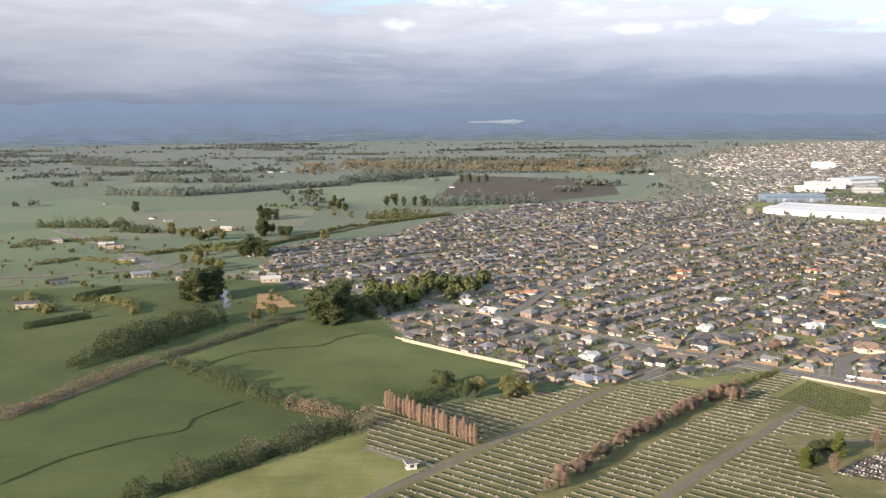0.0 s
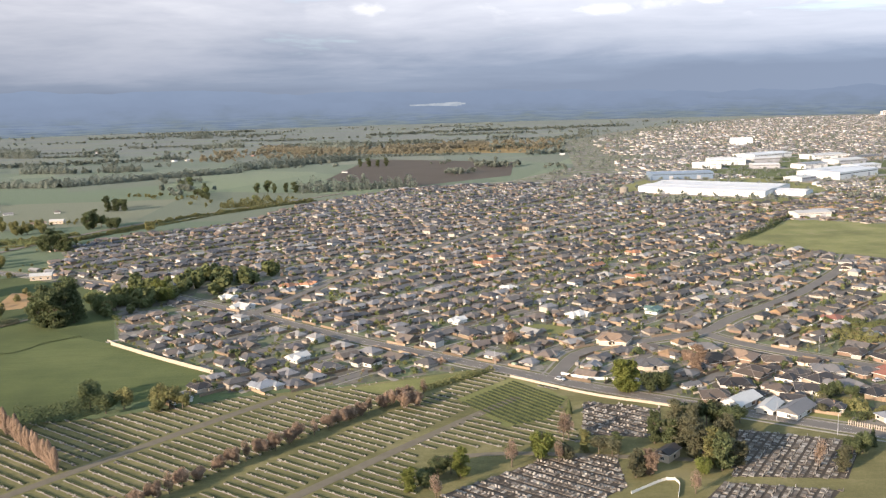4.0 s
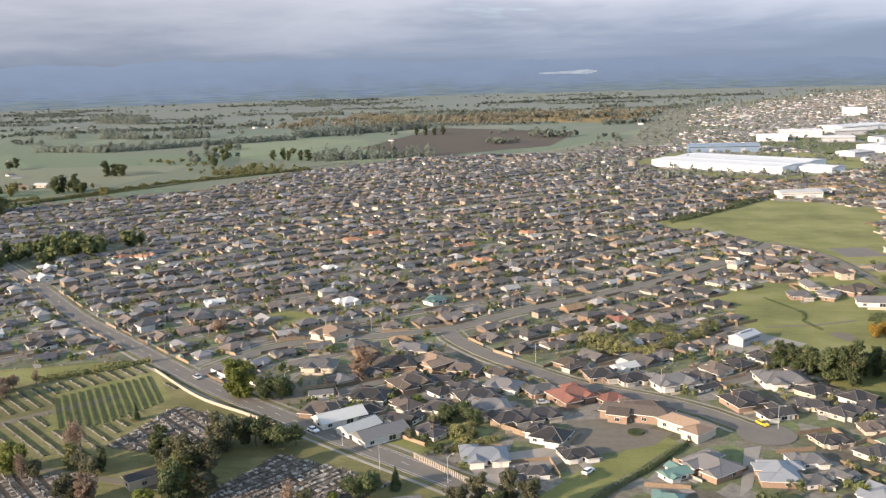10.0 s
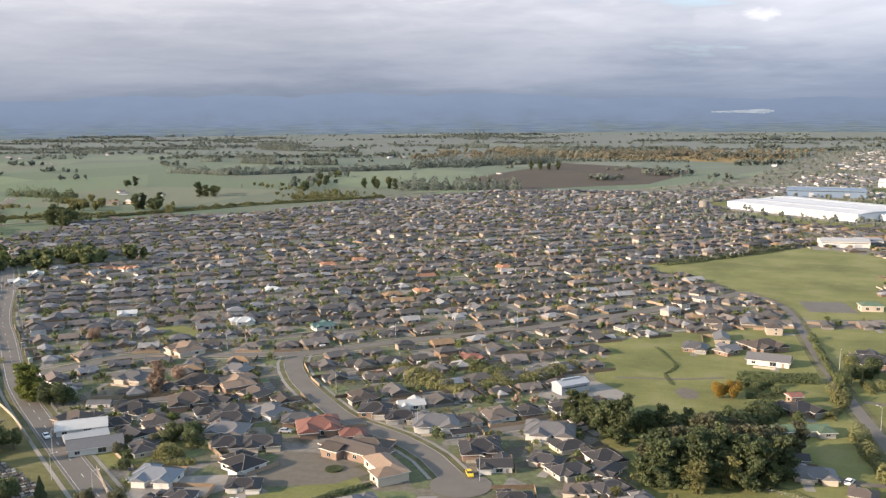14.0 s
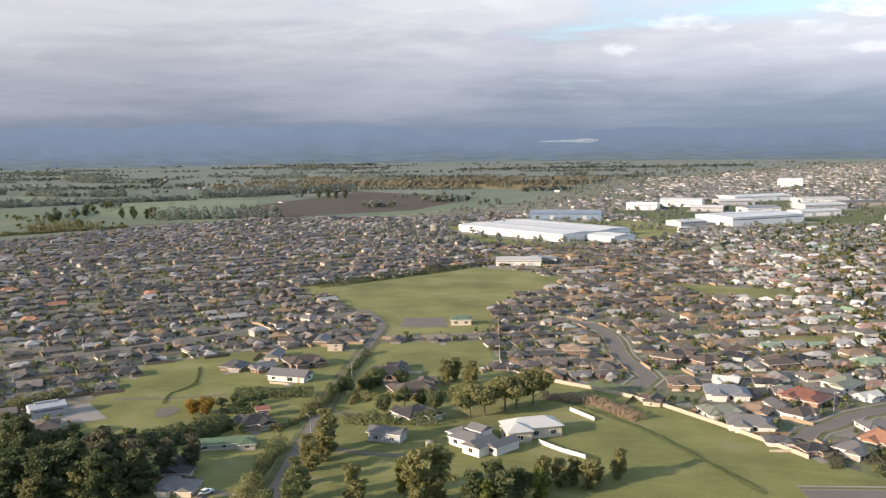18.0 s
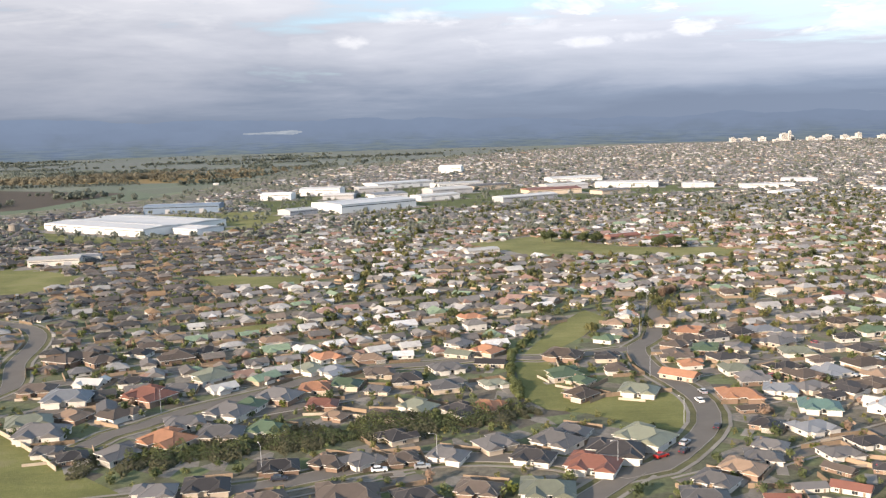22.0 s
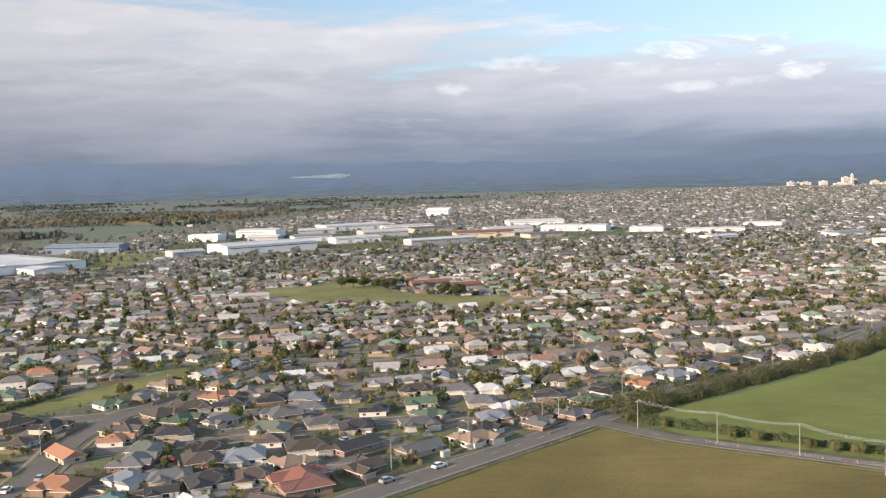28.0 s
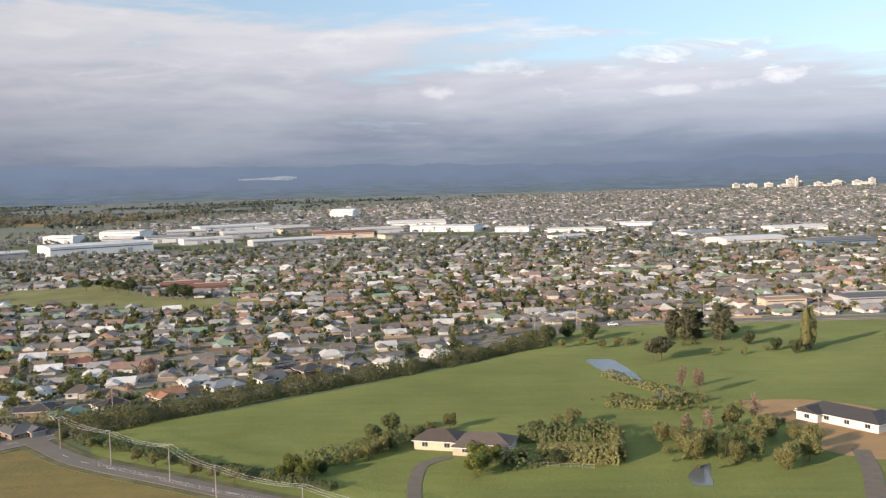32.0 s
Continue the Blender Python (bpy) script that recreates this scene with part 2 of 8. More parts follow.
def paddocks(n, b):
    """Country seen from the air: grazed fields of several greens, some crop and bare earth."""
    cells = n.tree.nodes.new("ShaderNodeTexVoronoi")
    n.put(cells.inputs["Vector"], n.mapping(n.place, (1.0, 0.6, 0.0), (0, 0, 0.55)))
    cells.inputs["Scale"].default_value = 0.0055
    pick = n.tree.nodes.new("ShaderNodeSeparateColor")
    n.put(pick.inputs[0], cells.outputs["Color"])
    field = n.ramp(pick.outputs[0], [(0.0, (0.052, 0.080, 0.042)), (0.2, (0.082, 0.112, 0.056)), (0.38, (0.066, 0.094, 0.048)), (0.55, (0.100, 0.128, 0.064)), (0.70, (0.070, 0.086, 0.052)), (0.80, (0.096, 0.104, 0.062)), (0.88, (0.062, 0.090, 0.046)), (0.95, (0.116, 0.130, 0.076))], "CONSTANT")
    # close to the town the grass is one even pasture
    pasture = n.ramp(n.noise(n.place, 0.012, 5, 0.6), [(0.35, (0.057, 0.080, 0.030)), (0.6, (0.078, 0.103, 0.040))])
    xyz = n.tree.nodes.new("ShaderNodeSeparateXYZ")
    n.put(xyz.inputs[0], n.place)
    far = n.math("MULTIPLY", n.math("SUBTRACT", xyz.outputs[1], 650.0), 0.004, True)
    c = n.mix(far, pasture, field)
    # patches of woodland, and all land greyed with distance: haze painted into the colour
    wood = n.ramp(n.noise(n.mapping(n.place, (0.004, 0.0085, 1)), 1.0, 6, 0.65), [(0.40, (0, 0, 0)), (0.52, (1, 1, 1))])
    haze_depth = n.math("MULTIPLY", n.math("SUBTRACT", xyz.outputs[1], 1300.0), 0.0009, True)
    c = n.mix(n.math("MULTIPLY", n.math("ADD", n.math("MULTIPLY", wood, 0.6), 0.4), haze_depth), c, (0.078, 0.089, 0.082))
    tufts = n.noise(n.place, 0.7, 6, 0.7)
    c = n.mix(1.0, c, n.ramp(tufts, [(0.3, (0.78, 0.78, 0.78)), (0.7, (1.15, 1.15, 1.15))]), "MULTIPLY")
    n.put(b.inputs["Base Color"], c)
    b.inputs["Roughness"].default_value = 0.95
    b.inputs["Specular IOR Level"].default_value = 0.1
    haze_sheen(b, 0.045, (0.82, 0.92, 1.0))
    bump(n, b, tufts, 0.5, 0.3)


def gardens(n, b):
    """Lawns, planted beds, paving and bare yards between houses."""
    cells = n.tree.nodes.new("ShaderNodeTexVoronoi")
    cells.inputs["Scale"].default_value = 0.11
    n.put(cells.inputs["Vector"], n.mapping(n.place, (1, 1, 0)))
    pick = n.tree.nodes.new("ShaderNodeSeparateColor")
    n.put(pick.inputs[0], cells.outputs["Color"])
    c = n.ramp(pick.outputs[0], [(0.0, (0.090, 0.101, 0.048)), (0.26, (0.078, 0.081, 0.048)), (0.44, (0.121, 0.108, 0.081)), (0.62, (0.155, 0.143, 0.124)), (0.78, (0.076, 0.067, 0.051)), (0.90, (0.101, 0.120, 0.051))], "CONSTANT")
    c = n.mix(1.0, c, n.ramp(n.noise(n.place, 0.5, 6, 0.7), [(0.3, (0.6, 0.6, 0.6)), (0.7, (1.3, 1.3, 1.3))]), "MULTIPLY")
    n.put(b.inputs["Base Color"], c)
    b.inputs["Roughness"].default_value = 0.9
    haze_sheen(b, 0.03, (0.9, 0.95, 1.0))


def water(n, b):
    b.inputs["Base Color"].default_value = (0.085, 0.09, 0.088, 1)
    b.inputs["Roughness"].default_value = 0.2
    b.inputs["Specular IOR Level"].default_value = 0.35
    bump(n, b, n.noise(n.place, 1.5, 3), 0.2, 0.05)


def glass(n, b):
    b.inputs["Base Color"].default_value = (0.03, 0.035, 0.04, 1)
    b.inputs["Roughness"].default_value = 0.08
    b.inputs["Specular IOR Level"].default_value = 0.7


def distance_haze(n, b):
    """The far plain and ranges: glowing backdrop with painted haze, from dull green farmland up to blue hills."""
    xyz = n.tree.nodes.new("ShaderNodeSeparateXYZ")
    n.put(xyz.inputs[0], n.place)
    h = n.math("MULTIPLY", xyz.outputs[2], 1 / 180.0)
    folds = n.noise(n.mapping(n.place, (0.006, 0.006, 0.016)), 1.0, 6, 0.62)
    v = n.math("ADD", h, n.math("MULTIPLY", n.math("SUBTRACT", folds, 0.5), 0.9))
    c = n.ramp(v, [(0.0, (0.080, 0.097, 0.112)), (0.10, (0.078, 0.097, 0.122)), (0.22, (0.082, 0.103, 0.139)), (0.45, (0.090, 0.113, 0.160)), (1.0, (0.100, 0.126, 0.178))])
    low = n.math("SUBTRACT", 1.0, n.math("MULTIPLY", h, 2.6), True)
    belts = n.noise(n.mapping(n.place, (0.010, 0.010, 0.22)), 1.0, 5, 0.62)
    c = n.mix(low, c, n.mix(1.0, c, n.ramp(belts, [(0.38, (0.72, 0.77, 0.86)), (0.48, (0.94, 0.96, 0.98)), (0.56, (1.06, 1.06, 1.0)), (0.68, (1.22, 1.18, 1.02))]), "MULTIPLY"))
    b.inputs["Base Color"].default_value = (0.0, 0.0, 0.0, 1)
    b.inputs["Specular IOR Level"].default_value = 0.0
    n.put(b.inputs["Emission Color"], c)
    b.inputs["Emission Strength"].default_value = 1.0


def low_cloud(n, b):
    """A thin bank of white cloud lying on the hills, its daylight put in as glow."""
    b.inputs["Base Color"].default_value = (0.0, 0.0, 0.0, 1)
    b.inputs["Specular IOR Level"].default_value = 0.0
    n.put(b.inputs["Emission Color"], n.ramp(n.noise(n.mapping(n.place, (0.02, 0.02, 0.08)), 1.0, 4), [(0.35, (0.135, 0.155, 0.187)), (0.65, (0.190, 0.207, 0.233))]))
    b.inputs["Emission Strength"].default_value = 1.0


MAT = {}
for key, build in {
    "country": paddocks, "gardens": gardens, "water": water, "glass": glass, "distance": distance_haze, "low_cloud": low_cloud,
    "field": grassy((0.100, 0.120, 0.031), (0.121, 0.142, 0.037), (0.142, 0.160, 0.046), 0.014),
    # paddock grasses: darkened in their colour to stand for cloud shade
    "paddock": grassy((0.040, 0.055, 0.019), (0.051, 0.068, 0.023), (0.064, 0.078, 0.028), 0.012),
    "paddock_light": grassy((0.049, 0.065, 0.021), (0.062, 0.079, 0.026), (0.076, 0.090, 0.032), 0.014),
    "park": grassy((0.104, 0.112, 0.040), (0.132, 0.136, 0.048), (0.158, 0.154, 0.060), 0.03, (0.165, 0.150, 0.078)),
    "cemetery_grass": grassy((0.084, 0.082, 0.034), (0.116, 0.108, 0.046), (0.146, 0.130, 0.062), 0.03, (0.16, 0.14, 0.075)),
    "dry_field": grassy((0.099, 0.085, 0.028), (0.127, 0.103, 0.035), (0.149, 0.118, 0.042), 0.02),
    "worn_track": plain((0.122, 0.106, 0.078), 0.95, 0.12, 0.3),
    "ploughed": plain((0.066, 0.054, 0.042), 0.95, 0.1, 0.02),
    "gold_grass": plain((0.19, 0.135, 0.055), 0.95, 0.15, 0.01),
    "bare_earth": plain((0.26, 0.17, 0.085), 0.95, 0.15, 0.15),
    "verge": grassy((0.070, 0.072, 0.036), (0.094, 0.093, 0.046), (0.118, 0.112, 0.058), 0.12, (0.13, 0.115, 0.08)), "asphalt": plain((0.125, 0.113, 0.100), 0.85, 0.12, 0.12), "concrete": plain((0.20, 0.185, 0.165), 0.85, 0.12, 0.3, by_object=0.2, by_island=0.3),
    "road_paint": plain((0.42, 0.42, 0.40), 0.6), "gravel": plain((0.118, 0.104, 0.084), 0.95, 0.15, 0.4),
    "roof_charcoal": plain((0.036, 0.034, 0.035), 0.6, 0.1, 0.7, by_object=0.6), "roof_grey": plain((0.104, 0.101, 0.102), 0.55, 0.1, 0.7, by_object=0.6),
    "roof_brown": plain((0.078, 0.064, 0.055), 0.75, 0.12, 0.7, by_object=0.6), "roof_tan": plain((0.205, 0.148, 0.108), 0.75, 0.12, 0.7, by_object=0.4),
    "roof_orange": plain((0.275, 0.145, 0.090), 0.75, 0.12, 0.7, by_object=0.35), "roof_red": plain((0.160, 0.074, 0.056), 0.6, 0.1, 0.7, by_object=0.4),
    "roof_green": plain((0.075, 0.108, 0.070), 0.6, 0.1, 0.7, by_object=0.5), "roof_sage": plain((0.140, 0.152, 0.120), 0.55, 0.1, 0.7, by_object=0.4), "roof_teal": plain((0.088, 0.145, 0.132), 0.5, 0.08, 0.7, by_object=0.3),
    "roof_white": plain((0.38, 0.38, 0.37), 0.5, 0.06, 0.5, by_object=0.3), "roof_blue": plain((0.155, 0.168, 0.188), 0.5, 0.08, 0.6, by_object=0.4),
    "wall_cream": plain((0.42, 0.36, 0.29), 0.8, 0.06, 0.6, by_object=0.25), "wall_brick": plain((0.200, 0.142, 0.108), 0.85, 0.12, 1.2, by_object=0.4),
    "wall_white": plain((0.53, 0.51, 0.475), 0.7, 0.05, 0.6, by_object=0.12), "wall_grey": plain((0.30, 0.29, 0.27), 0.8, 0.08, 0.6, by_object=0.4),
    "trim_white": plain((0.56, 0.55, 0.52), 0.5, 0.03), "metal_grey": plain((0.32, 0.33, 0.35), 0.45, 0.06, 0.2, by_object=0.2),
    "factory_white": plain((0.64, 0.64, 0.63), 0.5, 0.04, 0.05), "factory_roof": plain((0.44, 0.44, 0.44), 0.45, 0.05, 0.04), "factory_blue": plain((0.14, 0.19, 0.26), 0.5, 0.06, 0.05),
    "timber": plain((0.23, 0.175, 0.125), 0.85, 0.15, 1.5, by_object=0.4, by_island=0.8), "block_wall": plain((0.37, 0.32, 0.26), 0.85, 0.1, 0.8, by_island=0.3),
    "stone": palette([(0.22, 0.205, 0.185), (0.08, 0.078, 0.078), (0.30, 0.285, 0.26), (0.14, 0.128, 0.115), (0.25, 0.235, 0.21)], 0.6),
    "slab": palette([(0.15, 0.132, 0.115), (0.11, 0.098, 0.086), (0.22, 0.20, 0.18), (0.075, 0.066, 0.058), (0.13, 0.115, 0.10), (0.36, 0.345, 0.32)], 0.85),
    "grave_earth": palette([(0.105, 0.092, 0.078), (0.080, 0.068, 0.057), (0.150, 0.135, 0.118), (0.095, 0.082, 0.068), (0.26, 0.245, 0.22), (0.12, 0.105, 0.09)], 0.9), "grave_ground": plain((0.052, 0.044, 0.036), 0.95, 0.15, 0.5),
    "bark": plain((0.10, 0.08, 0.06), 0.9, 0.2, 2.0), "pole": plain((0.24, 0.22, 0.20), 0.8, 0.1, 1.0),
    "leaf_dark": leafy((0.045, 0.058, 0.029), (0.087, 0.106, 0.050), (0.139, 0.156, 0.071)), "leaf_mid": leafy((0.074, 0.092, 0.040), (0.125, 0.143, 0.060), (0.185, 0.195, 0.086)),
    "leaf_bright": leafy((0.085, 0.108, 0.028), (0.140, 0.160, 0.042), (0.19, 0.195, 0.06)), "leaf_olive": leafy((0.098, 0.106, 0.045), (0.172, 0.169, 0.071), (0.248, 0.232, 0.103)),
    "leaf_rust": leafy((0.165, 0.122, 0.092), (0.255, 0.186, 0.138), (0.335, 0.25, 0.19)), "leaf_gold": leafy((0.17, 0.115, 0.028), (0.27, 0.18, 0.040), (0.36, 0.25, 0.06)),
    # far leaves: paler, greyer copies with distance haze put into their colour
    "leaf_grey": leafy((0.066, 0.070, 0.043), (0.108, 0.108, 0.066), (0.158, 0.150, 0.092)), "far_hazed_dark": leafy((0.110, 0.130, 0.116), (0.150, 0.170, 0.142), (0.190, 0.206, 0.164)),
    "far_hazed_gold": leafy((0.150, 0.138, 0.100), (0.195, 0.176, 0.124), (0.235, 0.208, 0.145)),
    "far_hazed_leaf": leafy((0.135, 0.155, 0.135), (0.178, 0.197, 0.166), (0.225, 0.240, 0.195)),
    "border_plants": grassy((0.022, 0.030, 0.012), (0.036, 0.044, 0.018), (0.056, 0.060, 0.026), 0.3),
    "ridge_tile": plain((0.125, 0.112, 0.100), 0.8, 0.1, 0.7, by_object=0.6), "tyre": plain((0.02, 0.02, 0.02), 0.8), "car_white": plain((0.7, 0.7, 0.7), 0.3, 0.02), "car_red": plain((0.35, 0.03, 0.025), 0.3, 0.02), "car_silver": plain((0.42, 0.43, 0.45), 0.3, 0.02, metal=0.4), "car_dark": plain((0.03, 0.035, 0.05), 0.3, 0.02), "car_yellow": plain((0.6, 0.42, 0.03), 0.35, 0.02),
    "lamp_red": plain((0.4, 0.02, 0.02), 0.3), "solar": plain((0.02, 0.025, 0.05), 0.2, 0.05),
    "roofs_dark": palette([(0.065, 0.066, 0.071), (0.081, 0.077, 0.076), (0.134, 0.111, 0.095), (0.169, 0.169, 0.176), (0.071, 0.071, 0.080), (0.108, 0.092, 0.080), (0.214, 0.211, 0.207), (0.087, 0.086, 0.089), (0.149, 0.121, 0.104), (0.119, 0.109, 0.104), (0.099, 0.097, 0.102)]),
    "roofs_warm": palette([(0.09, 0.081, 0.074), (0.054, 0.052, 0.051), (0.128, 0.113, 0.101), (0.224, 0.15, 0.088), (0.125, 0.125, 0.128), (0.071, 0.067, 0.063), (0.105, 0.091, 0.083), (0.167, 0.145, 0.13), (0.049, 0.049, 0.05), (0.078, 0.071, 0.065), (0.065, 0.063, 0.062), (0.109, 0.099, 0.093), (0.253, 0.25, 0.244), (0.083, 0.076, 0.072)]),
    "roofs_pale": palette([(0.177, 0.171, 0.167), (0.114, 0.106, 0.101), (0.304, 0.298, 0.289), (0.175, 0.144, 0.12), (0.154, 0.144, 0.137), (0.124, 0.109, 0.097), (0.253, 0.245, 0.238), (0.138, 0.123, 0.11), (0.225, 0.147, 0.118), (0.166, 0.157, 0.149), (0.4, 0.394, 0.381), (0.142, 0.132, 0.126), (0.261, 0.177, 0.151), (0.13, 0.119, 0.109), (0.177, 0.238, 0.166), (0.506, 0.506, 0.506)]),
    # roofs of the far town: a greyer palette with distance haze mixed in
    "roofs_hazed": palette([(0.146, 0.143, 0.141), (0.115, 0.111, 0.108), (0.202, 0.200, 0.197), (0.142, 0.130, 0.122), (0.131, 0.127, 0.124), (0.170, 0.161, 0.154), (0.216, 0.214, 0.210), (0.131, 0.123, 0.118), (0.172, 0.145, 0.133), (0.161, 0.157, 0.154), (0.415, 0.411, 0.406), (0.145, 0.141, 0.138)]),
    "walls_dark": palette([(0.262, 0.228, 0.190), (0.176, 0.128, 0.098), (0.440, 0.425, 0.400), (0.205, 0.196, 0.188), (0.226, 0.178, 0.142), (0.350, 0.322, 0.286)]),
    # walls of the far town: whites dulled in colour to stand for haze
    "walls_hazed": palette([(0.486, 0.441, 0.378), (0.558, 0.540, 0.504), (0.378, 0.315, 0.243), (0.540, 0.513, 0.468), (0.270, 0.198, 0.153), (0.504, 0.486, 0.441), (0.630, 0.621, 0.594)]),
    "walls_pale": palette([(0.5, 0.469, 0.416), (0.576, 0.568, 0.553), (0.348, 0.288, 0.219), (0.56, 0.545, 0.515), (0.197, 0.121, 0.084), (0.53, 0.515, 0.469), (0.59, 0.583, 0.568)]),
}.items():
    MAT[key] = material(key, build)

# ---------------------------------------------------------------- mesh tools


class Build:
    """Collects corners and faces for one mesh."""

    def __init__(self):
        self.v, self.f, self.m = [], [], []

    def face(self, *pts, mat=0):
        k = len(self.v)
        self.v += [tuple(p) for p in pts]
        self.f.append(tuple(range(k, k + len(pts))))
        self.m.append(mat)

    def solid(self, pts, faces, mat=0):
        k = len(self.v)
        self.v += [tuple(p) for p in pts]
        self.f += [tuple(i + k for i in f) for f in faces]
        self.m += [mat] * len(faces)

    def box(self, x0, y0, z0, x1, y1, z1, mat=0, turn=None, bottom=True):
        p = [(x, y, z) for z in (z0, z1) for x, y in ((x0, y0), (x1, y0), (x1, y1), (x0, y1))]
        if turn:
            p = [tuple(turn @ Vector(q)) for q in p]
        self.solid(p, [(4, 5, 6, 7), (0, 1, 5, 4), (1, 2, 6, 5), (2, 3, 7, 6), (3, 0, 4, 7)] + ([(3, 2, 1, 0)] if bottom else []), mat)

    def gabled(self, cx, cy, w, d, z0, z1, rise, mat=0):
        """Four walls whose two ends rise to gables along the longer side."""
        a, b = w / 2, d / 2
        p = [(cx + x, cy + y, z) for z in (z0, z1) for x, y in ((-a, -b), (a, -b), (a, b), (-a, b))]
        if w >= d:
            p += [(cx - a, cy, z1 + rise), (cx + a, cy, z1 + rise)]
            f = [(0, 1, 5, 4), (2, 3, 7, 6), (1, 2, 6, 9, 5), (3, 0, 4, 8, 7)]
        else:
            p += [(cx, cy - b, z1 + rise), (cx, cy + b, z1 + rise)]
            f = [(1, 2, 6, 5), (3, 0, 4, 7), (0, 1, 5, 8, 4), (2, 3, 7, 9, 6)]
        self.solid(p, f, mat)

    def hip(self, cx, cy, w, d, z, rise, over=0.55, mat=0, gable=False, thick=0.2, turn=None):
        """A hipped or gabled roof with eaves and a fascia's thickness over the rectangle w by d."""
        a, b = w / 2 + over, d / 2 + over
        if a >= b:
            r = (a - b) if not gable else a
            ridge = [(-r, 0), (r, 0)]
        else:
            r = (b - a) if not gable else b
            ridge = [(0, -r), (0, r)]
        e = [(-a, -b), (a, -b), (a, b), (-a, b)]
        p = [(x, y, z - thick) for x, y in e] + [(x, y, z) for x, y in e] + [(x, y, z + rise) for x, y in ridge]
        p = [(x + cx, y + cy, q) for x, y, q in p]
        if turn:
            p = [tuple(turn @ Vector(q)) for q in p]
        f = [(3, 2, 1, 0), (0, 1, 5, 4), (1, 2, 6, 5), (2, 3, 7, 6), (3, 0, 4, 7)]
        f += [(4, 5, 9, 8), (5, 6, 9), (6, 7, 8, 9), (7, 4, 8)] if a >= b else [(4, 5, 8), (5, 6, 9, 8), (6, 7, 9), (7, 4, 8, 9)]
        self.solid(p, f, mat)
        self.m[-len(f):-len(f) + 5] = [1] * 5

    def tube(self, a, b, r0, r1, n=7, mat=0):
        a, b = Vector(a), Vector(b)
        q = (b - a).to_track_quat("Z", "Y")
        ring = [(math.cos(i * math.tau / n), math.sin(i * math.tau / n)) for i in range(n)]
        p = [a + q @ Vector((x * r0, y * r0, 0)) for x, y in ring] + [b + q @ Vector((x * r1, y * r1, 0)) for x, y in ring]
        self.solid(p, [(i, (i + 1) % n, n + (i + 1) % n, n + i) for i in range(n)] + [tuple(range(n, 2 * n)), tuple(range(n - 1, -1, -1))], mat)

    def mesh(self, name, *mats):
        me = bpy.data.meshes.new(name)
        me.from_pydata(self.v, [], self.f)
        for m in mats:
            me.materials.append(MAT[m])
        if len(mats) > 1:
            me.polygons.foreach_set("material_index", self.m)
        return me


def quads_mesh(name, corners, mat):
    """A mesh of loose four-sided pieces from an array of shape (n, 4, 3)."""
    me = bpy.data.meshes.new(name)
    n = len(corners)
    me.vertices.add(4 * n), me.loops.add(4 * n), me.polygons.add(n)
    me.vertices.foreach_set("co", np.asarray(corners, dtype=np.float32).ravel())
    me.loops.foreach_set("vertex_index", np.arange(4 * n, dtype=np.int32))
    me.polygons.foreach_set("loop_start", np.arange(0, 4 * n, 4, dtype=np.int32))
    me.materials.append(MAT[mat])
    me.update(calc_edges=True)
    return me


def thing(name, data, label, category, group="", kind="", at=None):
    ob = tagged(new(name, data), label, category, group, kind)
    if at is not None:
        ob.matrix_world = at
    return ob


def part(name, data, parent, label="", at=None, mat=None):
    ob = new(name, data)
    ob.parent = parent
    if at is not None:
        ob.matrix_local = at
    if mat:
        ob.material_slots[0].link = "OBJECT"
        ob.material_slots[0].material = MAT[mat]
    return tagged(ob, label)


rnd = random.Random(7)
rng = np.random.default_rng(11)


def inside(poly, x, y):
    hit = False
    for (x0, y0), (x1, y1) in zip(poly, poly[1:] + poly[:1]):
        if (y0 > y) != (y1 > y) and x < x0 + (y - y0) * (x1 - x0) / (y1 - y0):
            hit = not hit
    return hit


def near_line(line, x, y):
    """Distance from a polyline, and its direction there."""
    best, ang = 1e9, 0.0
    for (x0, y0), (x1, y1) in zip(line, line[1:]):
        dx, dy = x1 - x0, y1 - y0
        u = max(0, min(1, ((x - x0) * dx + (y - y0) * dy) / max(1e-9, dx * dx + dy * dy)))
        d = math.hypot(x - x0 - u * dx, y - y0 - u * dy)
        if d < best:
            best, ang = d, math.atan2(dy, dx)
    return best, ang


def smooth(pts, step=8.0):
    """A rounded line through the points."""
    p = [Vector((*q, 0)) for q in pts]
    p = [2 * p[0] - p[1]] + p + [2 * p[-1] - p[-2]]
    out = []
    for a, b, c, d in zip(p, p[1:], p[2:], p[3:]):
        n = max(1, int((c - b).length / step))
        for i in range(n):
            t = i / n
            q = 0.5 * (2 * b + (c - a) * t + (2 * a - 5 * b + 4 * c - d) * t * t + (3 * b - a - 3 * c + d) * t ** 3)
            out.append((q.x, q.y))
    return out + [tuple(p[-2].xy)]


